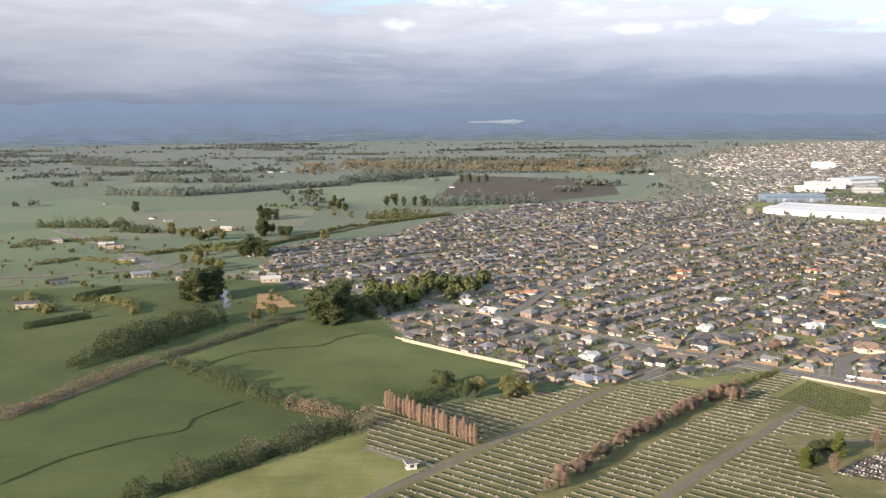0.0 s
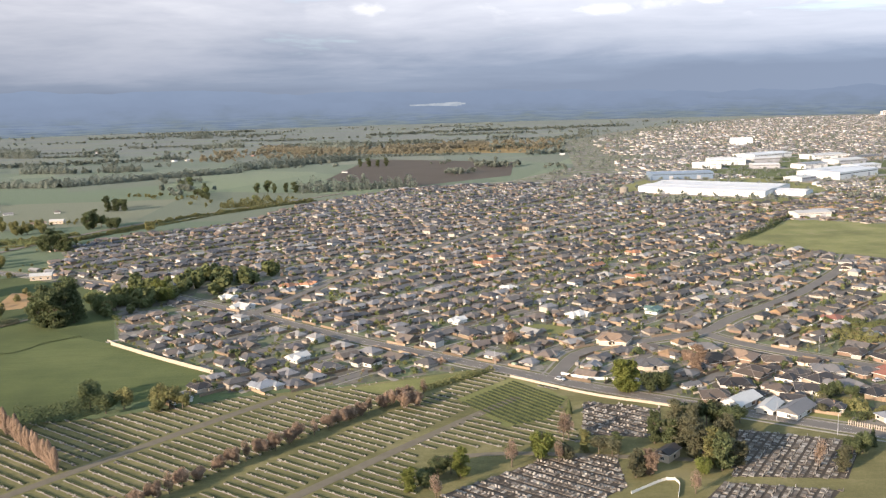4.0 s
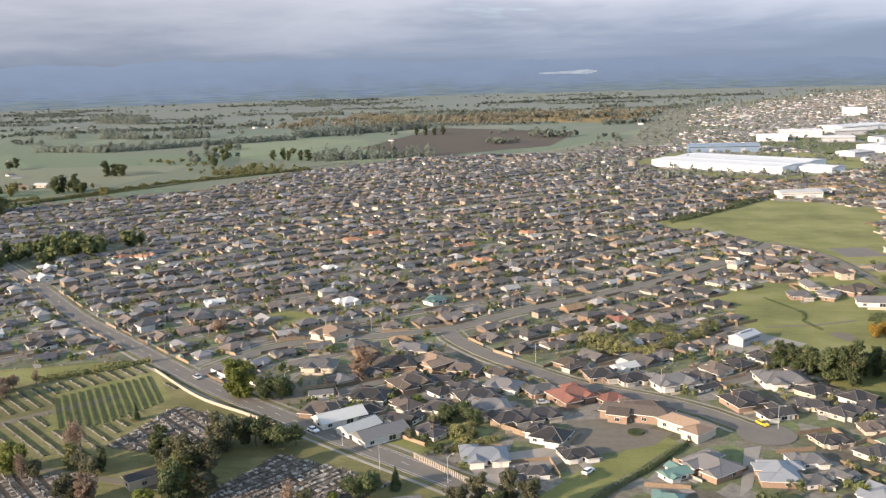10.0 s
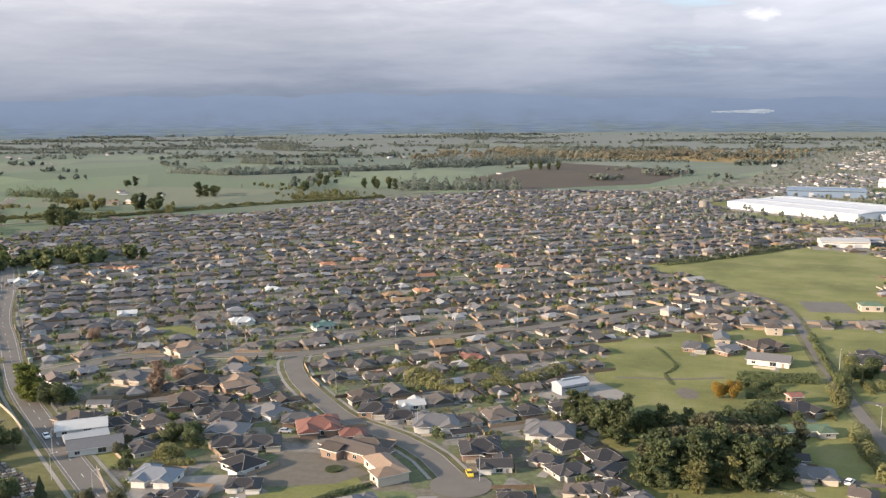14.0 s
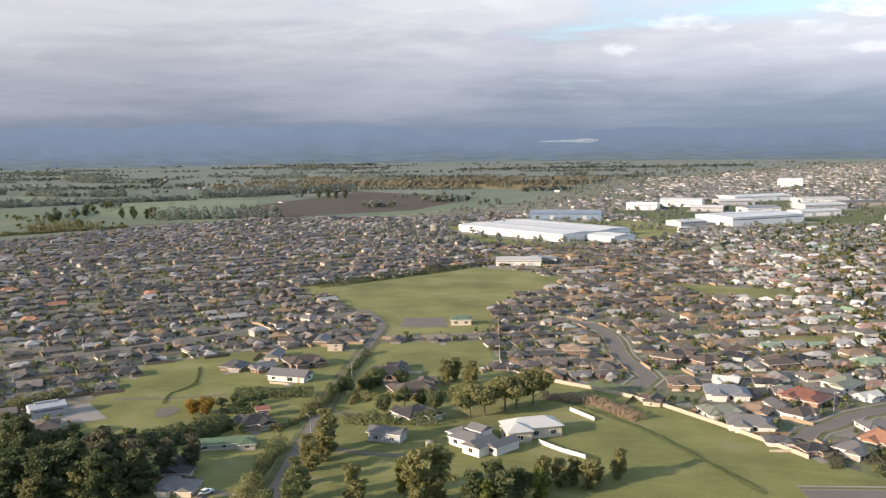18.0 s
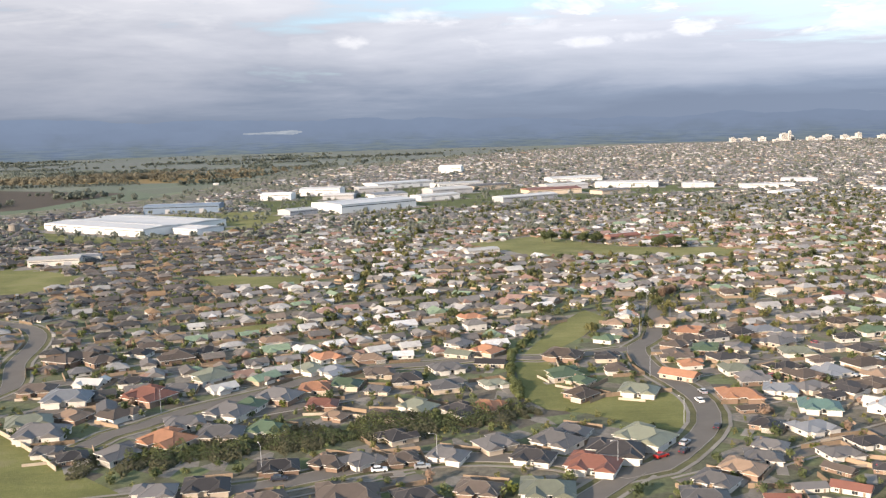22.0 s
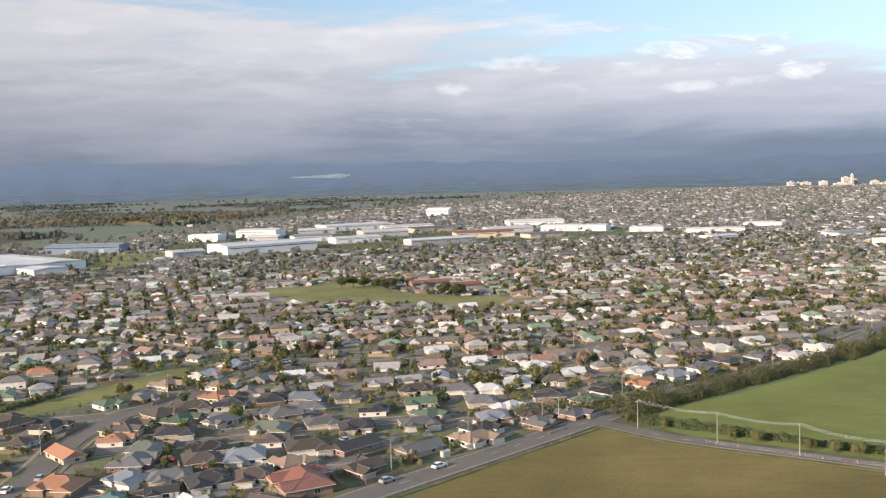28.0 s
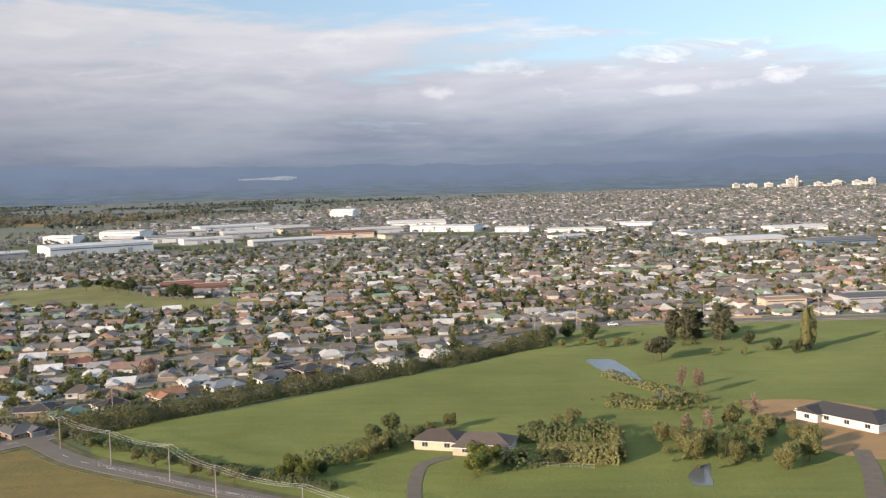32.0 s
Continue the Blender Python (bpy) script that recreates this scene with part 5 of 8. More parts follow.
def house_rows(name, spots, roofs, walls, label, windows=True, gables=0.62, size=1.0):
    """Many plain houses, each with its own walls, hipped roofs and windows."""
    wb, rb, gb = Build(), Build(), Build()
    for x, y, ang in spots:
        k = rnd.random()
        w, d = rnd.uniform(10.0, 14.0), rnd.uniform(7.2, 9.6)
        h = 1.8 if k > 0.05 else 4.0
        t = pose(x, y, 0.05, 0, 0, math.degrees(ang)) @ Matrix.Scale(rnd.uniform(0.80, 1.0) * size, 4)
        wb.box(-w / 2, -d / 2, -0.2, w / 2, d / 2, h, turn=t, bottom=False)
        slope = rnd.uniform(0.40, 0.52)
        rb.hip(0, 0, w, d, h + 0.13, (d / 2 + 0.5) * slope, 0.5, gable=k > gables, turn=t)
        if k > gables:
            for s in (1, -1):
                wb.face(*[t @ Vector(q) for q in ((s * w / 2, -d / 2, h), (s * w / 2, d / 2, h), (s * w / 2, 0, h + d * 0.16))])
        for s in (1, -1):
            if windows and rnd.random() < 0.8:
                a, ww, dd = rnd.uniform(-w * 0.32, w * 0.32), rnd.uniform(4.6, 6.0), d / 2 + rnd.uniform(1.6, 4.0)
                wb.box(a - ww / 2, min(0, s * dd), -0.2, a + ww / 2, max(0, s * dd), 1.7, turn=t, bottom=False)
                gabled = rnd.random() < 0.6
                rb.hip(a, s * dd / 2, ww, dd, 1.84, (ww / 2 + 0.5) * slope, 0.4, gable=gabled and dd > ww - 0.2, turn=t)
                if gabled and dd > ww - 0.2:
                    wb.face(*[t @ Vector(q) for q in ((a - ww / 2, s * dd, 1.7), (a + ww / 2, s * dd, 1.7), (a, s * dd, 1.75 + ww / 2 * slope))])
        if windows:
            for s in (1, -1):
                for a in (-0.32, 0.18):
                    gb.face(*[t @ Vector(q) for q in ((a * w - 0.9, s * (d / 2 + 0.04), 0.6), (a * w + 0.9, s * (d / 2 + 0.04), 0.6), (a * w + 0.9, s * (d / 2 + 0.04), 1.5), (a * w - 0.9, s * (d / 2 + 0.04), 1.5))])
    ob = thing(name, wb.mesh(name, walls), label, "houses", kind="stuff")
    part("roof", rb.mesh("roof", roofs), ob, "many roofs of mixed colours")
    if windows:
        part("window", gb.mesh("window", "glass"), ob)


house_rows("suburb_houses_west", [q for q in mid_houses if q[0] < 430 and q[1] < 1400 and (q[0] < 230 or q[1] > 800)], "roofs_dark", "walls_dark", "dense dark-roofed brick bungalows of the newer suburb", size=0.79)
house_rows("suburb_houses_middle", [q for q in mid_houses if 230 <= q[0] < 640 and q[1] < 1100 and not (q[0] < 430 and q[1] > 800)], "roofs_warm", "walls_dark", "brown and terracotta roofed bungalows packed along streets", size=0.79)
house_rows("suburb_houses_east", [q for q in mid_houses if q[0] >= 640 and q[1] < 1100], "roofs_pale", "walls_pale", "older pale weatherboard houses with mixed roofs", True, 0.15, 0.78)
house_rows("town_houses_north", [q for q in mid_houses if q[1] >= 1100 and q[1] < 1900 and q[0] >= 430], "roofs_hazed", "walls_hazed", "pale houses of the older town", True, 0.3, 0.8)
house_rows("town_houses_far", [q for q in mid_houses if q[1] >= 1900], "roofs_hazed", "walls_hazed", "far pale houses of the town among trees", False, 0.4, 0.86)


farms = []
while len(farms) < 34:
    y = 900 / (1 - 0.7 * rnd.random())
    x = rnd.uniform(-0.7 * y - 150, 0.15 * y + 300)
    if not inside(TOWN, x, y):
        for k in range(rnd.randrange(1, 4)):
            farms.append((x + rnd.gauss(0, 22), y + rnd.gauss(0, 14), rnd.uniform(0, 3.1)))
house_rows("farmsteads", [q for q in farms if not inside(TOWN, q[0], q[1])], "roofs_pale", "walls_pale", "scattered white farmhouses and sheds on the plain", False, 0.5, 0.9)

# side streets of the blocks
b = Build()
for line in small_streets:
    if line[0][1] < 1400 or rnd.random() < 0.5:
        ribbon(line, 2.6, -2.6, 0.16, b, 0, 0.1)
side = thing("side_streets", b.mesh("side_streets", "asphalt"), "narrow grey asphalt side streets between houses", "road", kind="structure")
b = Build()
for line in small_streets:
    if line[0][1] < 1000:
        for s in (1, -1):
            ribbon(line, s * 4.4, s * 3.5, 0.18, b, 0, 0.1)
part("footpath", b.mesh("footpath", "concrete"), side, "pale concrete footpaths")

# drives, and garden fences between the lots
drive, fence, pale_wall = Build(), Build(), Build()
for x, y, ang, *_ in near_houses + [q[:3] for q in FIXED] + [q for q in mid_houses if q[1] < 1000]:
    t = pose(x, y, 0, 0, 0, math.degrees(ang))
    if rnd.random() < 0.75:
        a = rnd.uniform(-4, 4)
        drive.box(a - 1.4, -9.6, 0.0, a + 1.4, -3, 0.13, turn=t, bottom=False)
    if rnd.random() < 0.55:
        fence.box(-5.9, 8.0, 0, 5.9, 8.1, 1.3, turn=t, bottom=False)
    if rnd.random() < 0.5:
        fence.box(5.8, -3.4, 0, 5.9, 8.0, 1.3, turn=t, bottom=False)
    if rnd.random() < 0.22:
        pale_wall.box(-5, -8.0, 0, 3.4, -7.85, 0.9, turn=t, bottom=False)
thing("driveways", drive.mesh("driveways", "concrete"), "pale concrete driveways beside houses", "driveway", kind="stuff")
thing("garden_walls", pale_wall.mesh("garden_walls", "block_wall"), "low pale rendered garden walls facing streets", "wall", kind="stuff")
thing("garden_fences", fence.mesh("garden_fences", "timber"), "brown timber paling fences between gardens", "fence", kind="stuff")

shed_wall, shed_roof = Build(), Build()
for x, y, ang, *_ in near_houses + [q for q in mid_houses if q[1] < 800]:
    if rnd.random() < 0.3:
        t = pose(x, y, 0.05, 0, 0, math.degrees(ang)) @ pose(rnd.uniform(-4, 4), 7.2, 0) @ Matrix.Scale(0.85, 4)
        shed_wall.box(-1.3, -0.9, 0, 1.3, 0.9, 1.75, turn=t, bottom=False)
        shed_roof.hip(0, 0, 2.6, 1.8, 1.85, 0.4, 0.12, gable=True, thick=0.08, turn=t)
sheds = thing("garden_sheds", shed_wall.mesh("garden_sheds", "walls_dark"), "small garden sheds behind the houses", "sheds", kind="stuff")
part("roof", shed_roof.mesh("roof", "roofs_pale"), sheds)

# ---------------------------------------------------------------- plants


def cards(points, normals, size):
    """Small bent leaf clumps: one four-sided piece each, turned about its normal."""
    n = len(points)
    a = rng.normal(size=(n, 3))
    u = np.cross(normals, a)
    u /= np.linalg.norm(u, axis=1, keepdims=True) + 1e-9
    v = np.cross(normals, u)
    s = np.asarray(size).reshape(-1, 1) * rng.uniform(0.6, 1.25, (n, 1))
    u, v = u * s, v * s * rng.uniform(0.6, 1.0, (n, 1))
    q = np.stack([points - u - v * 0.4, points + u * 0.3 - v, points + u + v * 0.5, points - u * 0.4 + v], 1)
    return q + rng.normal(size=(n, 4, 3)) * s[:, None] * 0.12


def blob(n, rx, ry, rz, hole=0.35, lumps=9, reach=(0.35, 0.68)):
    """Leaf places filling the outer part of a lumpy round crown."""
    c = rng.normal(size=(lumps, 3))
    c /= np.linalg.norm(c, axis=1, keepdims=True)
    c *= rng.uniform(reach[0], reach[1], (lumps, 1))
    pick = rng.integers(0, lumps, n)
    d = rng.normal(size=(n, 3))
    d /= np.linalg.norm(d, axis=1, keepdims=True)
    p = c[pick] + d * rng.uniform(hole, 0.46, (n, 1))
    nrm = d + rng.normal(size=(n, 3)) * 0.45
    nrm /= np.linalg.norm(nrm, axis=1, keepdims=True)
    return p * np.array([rx, ry, rz]), nrm


def tree_meshes(kind):
    """Trunk with limbs, and crown, of a tree about one unit high scaled later; metres here."""
    h, spread, n, leaf, base, style = {
        "broad": (9.0, 4.2, 3400, 0.28, 0.7, "round"), "spreading": (8.5, 5.0, 3400, 0.29, 2.6, "round"), "conifer": (13.0, 3.2, 2000, 0.38, 1.0, "cone"),
        "poplar": (11.0, 1.5, 1800, 0.22, 0.8, "column"), "pine": (14.0, 5.0, 4600, 0.34, 0.6, "ragged"), "gum": (14.0, 4.6, 5200, 0.34, 0.6, "ragged"), "bare": (9.5, 2.6, 1000, 0.20, 1.5, "round"), "bush": (3.0, 2.2, 700, 0.25, 0.15, "round")}[kind]
    t = Build()
    t.tube((0, 0, -0.2), (0.1, 0.05, h * 0.45), h * 0.028, h * 0.018), t.tube((0.1, 0.05, h * 0.45), (0.0, 0.1, h * 0.85), h * 0.018, h * 0.005, 5)
    for i in range(7 if kind != "bush" else 3):
        a, z = i * 2.4 + rng.uniform(-0.3, 0.3), h * rng.uniform(0.22, 0.62)
        r = spread * (0.62 if style == "round" else 0.4)
        t.tube((0.05, 0.03, z), (math.cos(a) * r, math.sin(a) * r, z + h * 0.2), h * 0.011, h * 0.003, 5)
    if style == "ragged":
        lumps = [(rng.uniform(-0.6, 0.6) * spread * math.sin(2.6 * (k + 3) / 21), rng.uniform(-0.6, 0.6) * spread * math.sin(2.6 * (k + 3) / 21), base + (h - base) * (0.06 + 0.86 * k / 17)) for k in range(18)]
        ps, ns = [], []
        for lx, ly, lz in lumps:
            q, m = blob(n // 18, spread * 0.68, spread * 0.68, h * 0.13, 0.2, 6)
            ps.append(q + np.array([lx, ly, lz])), ns.append(m)
        p, nr = np.concatenate(ps), np.concatenate(ns)
    elif style == "round":
        p, nr = blob(n, spread * 1.05, spread * 1.05, (h - base) / 2 * 1.1, 0.25, 12)
        p[:, 2] += base + (h - base) / 2
    else:
        z = rng.uniform(0, 1, n) ** (1.4 if style == "cone" else 1.0)
        r = spread * ((1 - z) ** 0.8 if style == "cone" else np.sin(np.pi * np.clip(z * 0.9 + 0.08, 0, 1)) ** 0.6)
        a = rng.uniform(0, math.tau, n)
        r = r * (0.72 + 0.28 * rng.uniform(0, 1, n)) * (1 + 0.18 * np.sin(a * 3 + z * 14))
        p = np.stack([r * np.cos(a), r * np.sin(a), base + z * (h - base)], 1)
        nr = np.stack([np.cos(a), np.sin(a), 0.5 + rng.normal(size=n) * 0.3], 1)
        nr /= np.linalg.norm(nr, axis=1, keepdims=True)
    p[:, 2] = np.maximum(p[:, 2], 0.15)
    return t.mesh("trunk", "bark"), quads_mesh("crown", cards(p, nr, leaf), "leaf_mid")


TREES = {}
TREE_WORDS = {"broad": "round-crowned tree", "spreading": "spreading tree", "conifer": "tall conifer", "poplar": "slender upright poplar", "pine": "large dense pine", "gum": "tall ragged-crowned gum tree", "bare": "thin half-bare tree", "bush": "round shrub"}
LEAF_WORDS = {"grey": "grey-olive", "dark": "dark green", "mid": "green", "bright": "bright spring-green", "olive": "olive green", "rust": "rust-brown", "gold": "golden yellow"}


def tree(x, y, kind, leaf, size=1.0, group=""):
    key = (kind, rnd.randrange(2))
    if key not in TREES:
        TREES[key] = tree_meshes(kind)
    name = {"bush": "shrub", "poplar": "poplar", "gum": "gum_tree", "conifer": "conifer", "pine": "pine_tree"}.get(kind, "tree")
    ob = thing(name, None, f"{LEAF_WORDS[leaf]} {TREE_WORDS[kind]} standing on grass", name.replace("_", " "), group, at=pose(x, y, 0.05, 0, 0, rnd.uniform(0, 360)) @ Matrix.Diagonal((size * rnd.uniform(0.9, 1.1), size * rnd.uniform(0.9, 1.1), size * rnd.uniform(0.92, 1.08), 1)))
    part("trunk", TREES[key][0], ob)
    part("crown", TREES[key][1], ob, mat="leaf_" + leaf)
    return ob


def hedge(name, line, width, high, leaf, label, per_metre=26, ragged=0.35, size=0.5):
    """A hedge or belt of trees along a line, leafy all through, uneven on top."""
    per_metre, size = per_metre * 1.8, size * 0.66
    pts, nr = [], []
    for (x0, y0), (x1, y1) in zip(line, line[1:]):
        d = math.hypot(x1 - x0, y1 - y0)
        n = int(d * per_metre)
        u = rng.uniform(0, 1, n)
        ux, uy = (x1 - x0) / d, (y1 - y0) / d
        a = rng.uniform(-0.2, math.pi + 0.2, n)
        along = u * d
        X, Y = x0 + ux * along, y0 + uy * along
        lump = np.array([1 + ragged * noise.noise(Vector((px * 0.13, py * 0.13, 0))) * 1.6 + ragged * 0.7 * noise.noise(Vector((px * 0.5, py * 0.5, 4))) for px, py in zip(X, Y)])
        r = rng.uniform(0.78, 1.0, n)
        w = np.cos(a) * width / 2 * r * lump
        z = np.maximum(0.1, np.clip(np.sin(a), 0, 1) ** 0.6 * high * r * lump)
        low = rng.uniform(0, 1, n) < 0.35
        z = np.where(low, z * rng.uniform(0.1, 0.9, n), z)
        pts.append(np.stack([X - uy * w, Y + ux * w, z], 1))
        q = np.stack([-uy * np.cos(a), ux * np.cos(a), np.sin(a) + 0.2], 1) + rng.normal(size=(n, 3)) * 0.4
        nr.append(q / np.linalg.norm(q, axis=1, keepdims=True))
    ob = thing(name, quads_mesh(name, cards(np.concatenate(pts), np.concatenate(nr), size), leaf if leaf.startswith("far") else "leaf_" + leaf), label, "hedge")
    return ob


def scatter(name, spots, leaf, label, per=34, flat_=0.8, category="trees"):
    """Many small garden trees and bushes as one mass; spots of (x, y, radius)."""
    allq = []
    for x, y, r in spots:
        close = offset_from_path(x, y) < 400
        n = max(8, int(per * (2.6 if close else 1.2) * min(2.5, r / 2)))
        p, nr = blob(n, r * 1.15, r * 1.15, r * flat_ * 1.25, 0.2, 9, (0.1, 0.56))
        p = p + np.array([x, y, r * flat_ * 0.95])
        p[:, 2] = np.maximum(p[:, 2], 0.1)
        allq.append(cards(p, nr, np.full(n, r * (0.2 if close else 0.31))))
    if allq:
        thing(name, quads_mesh(name, np.concatenate(allq), leaf), label, category, kind="stuff")


# hedgerows and shelter belts
hedge("shelter_belt", [(-185, 371), (-169, 414), (-150, 458)], 6, 4.8, "rust", "rust-brown bare shelter belt along a farm track")
hedge("shelter_belt", [(-146, 466), (-120, 512), (-93, 560)], 5, 3.0, "grey", "low grey-olive hedge beside a farm track")
hedge("shelter_belt", [(-142, 460), (-115, 435), (-86, 404), (-67, 388)], 6, 5.0, "dark", "uneven dark hedge between two paddocks", 44, 0.8)
hedge("shelter_belt", [(-67, 388), (-41, 371)], 6.5, 5.0, "rust", "rust-brown bare hedge between two paddocks")
hedge("shelter_belt", [(-104, 286), (-87, 306), (-67, 326), (-50, 346), (-39, 358)], 7, 6.5, "dark", "tall dark shelter belt with a ragged top", 50, 0.8)
hedge("shelter_belt", [(-92, 302), (-70, 326), (-48, 351), (-40, 360)], 5, 6.2, "rust", "rust-brown bare trees grown through a dark belt", 16, 1.0)
hedge("shelter_belt", [(-37, 352), (-30, 368)], 7, 8, "rust", "rust-brown clump at the end of a shelter belt")
hedge("pine_belt", [(-141, 560), (-158, 524), (-172, 492), (-177, 472)], 22, 11.5, "dark", "dark dense pine plantation with a ragged top", 60, 0.4, 0.8)
hedge("pine_belt", [(-177, 476), (-186, 450)], 11, 6.5, "dark", "dark hedge running from the pines", 40)
hedge("clipped_hedge", [(-253, 626), (-233, 656)], 4, 4.5, "dark", "square dark clipped hedge", 50, 0.08)
hedge("clipped_hedge", [(-249, 537), (-221, 567)], 4, 4.5, "dark", "long square dark clipped hedge", 50, 0.08)
hedge("shelter_belt", [(-20, 384), (-8, 393), (4, 402)], 9, 7.0, "dark", "dark dense hedge at the cemetery corner", 40)
hedge("boundary_hedge", [(132, 412), (163, 438)], 4, 2.6, "olive", "low rough hedge along a lawn")
hedge("field_hedge", [(952, 580), (985, 594), (1004, 608)], 6, 4.2, "olive", "rough olive hedge behind the highway")
hedge("field_hedge", [(984, 579), (1020, 612), (1054, 640), (1085, 668), (1118, 700)], 8, 4.6, "olive", "long thick olive-brown hedge along the green field", 110, 0.5, 0.36)
hedge("field_hedge", [(990, 575), (1010, 563), (1040, 545), (1062, 534)], 4, 2.2, "dark", "low scrubby hedge along the side road", 50, 0.5, 0.36)
hedge("drive_hedge", [(1054, 549), (1066, 560), (1074, 572)], 5, 4.0, "olive", "shrubby hedge round a farmhouse garden")
hedge("drive_hedge", [(1097, 547), (1110, 551)], 6, 3.6, "dark", "dark garden hedge below a farmhouse")
hedge("court_hedge", [(1106, 552), (1124, 549)], 4, 4.6, "olive", "tall clipped hedge beside a tennis court", 60, 0.15)
hedge("court_hedge", [(1124, 549), (1126, 565)], 3.5, 4.6, "olive", "tall clipped hedge at the end of a tennis court", 60, 0.15)
hedge("court_hedge", [(1102, 568), (1126, 568)], 4.5, 4.2, "mid", "leafy hedge behind a tennis court", 60, 0.3)
hedge("creek_scrub", [(1128, 602), (1142, 598), (1150, 606)], 7, 2.6, "olive", "low scrub round a pond")
hedge("creek_scrub", [(1133, 640), (1143, 622), (1152, 610)], 4, 2.0, "olive", "rushes along the pond")
hedge("estate_belt", [(649, 482), (668, 484), (684, 490), (700, 497), (718, 499), (738, 505), (758, 509), (776, 517)], 13, 1.7, "grey", "broad grey-green belt of low scrub along a stream", 110, 1.2, 0.4)
hedge("estate_belt", [(660, 486), (690, 496), (716, 503), (742, 509), (772, 517)], 6, 2.8, "mid", "uneven green shrubs along a stream", 60, 1.1, 0.4)
hedge("estate_belt", [(668, 482), (700, 492), (736, 500), (764, 507)], 4, 2.4, "dark", "dark scrub on a stream bank", 36, 1.2, 0.4)
hedge("estate_belt", [(774, 528), (774, 556), (778, 586), (792, 622)], 3, 1.6, "mid", "green belt of trees beside the grass strip", 60, 0.5, 0.6)
hedge("drain_scrub", [(560, 531), (580, 528), (596, 510)], 6, 3.0, "rust", "brownish scrub along a ditch", 30)
hedge("field_edge", [(384, 765), (425, 815), (472, 884)], 4, 4.0, "dark", "row of young trees along a sports field", 26, 0.7)
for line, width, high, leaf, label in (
    ([(-934, 2368), (-850, 2312), (-756, 2263)], 30, 17, "far_hazed_dark", "dark ragged far shelter belt on the plain"),
    ([(-583, 1751), (-540, 1742), (-495, 1727)], 24, 14, "far_hazed_dark", "dark block of far trees on the plain"),
    ([(-432, 1726), (-361, 1732)], 16, 11, "far_hazed_dark", "far row of dark trees on the plain"),
    ([(-537, 1467), (-397, 1434), (-295, 1537), (-168, 1637)], 20, 9, "far_hazed_dark", "long uneven dark hedgerow across the plain"),
    ([(-181, 1681), (-117, 1751), (22, 1901)], 30, 13, "far_hazed_dark", "dark long belt of trees beyond the paddocks"),
    ([(-22, 1258), (50, 1282), (130, 1299)], 28, 11, "far_hazed_dark", "dark belt of trees behind the suburb"),
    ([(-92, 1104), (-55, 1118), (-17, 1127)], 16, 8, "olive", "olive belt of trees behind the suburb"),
    ([(-406, 2552), (-322, 2518)], 24, 14, "far_hazed_dark", "short dark far shelter belt"),
    ([(-625, 3208), (-556, 3231)], 60, 24, "far_hazed_dark", "dim dark far wood"),
    ([(-136, 2330), (-60, 2262), (16, 2200)], 30, 16, "far_hazed_dark", "dark trees behind golden poplars"),
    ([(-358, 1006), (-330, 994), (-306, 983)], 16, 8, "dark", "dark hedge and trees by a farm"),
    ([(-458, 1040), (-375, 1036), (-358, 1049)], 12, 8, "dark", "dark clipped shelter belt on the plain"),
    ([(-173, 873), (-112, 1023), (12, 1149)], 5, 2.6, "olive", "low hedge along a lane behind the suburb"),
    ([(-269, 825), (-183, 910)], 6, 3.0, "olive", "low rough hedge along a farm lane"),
    ([(-693, 1782), (-655, 1771)], 22, 13, "far_hazed_dark", "dark clump of far trees"),
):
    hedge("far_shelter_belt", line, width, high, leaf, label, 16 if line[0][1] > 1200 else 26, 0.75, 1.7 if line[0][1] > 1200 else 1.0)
hedge("poplar_belt", [(-235, 2342), (-83, 2120), (95, 2100), (300, 2294)], 40, 11, "far_hazed_gold", "far belt of golden poplars", 22, 0.6, 2.2)

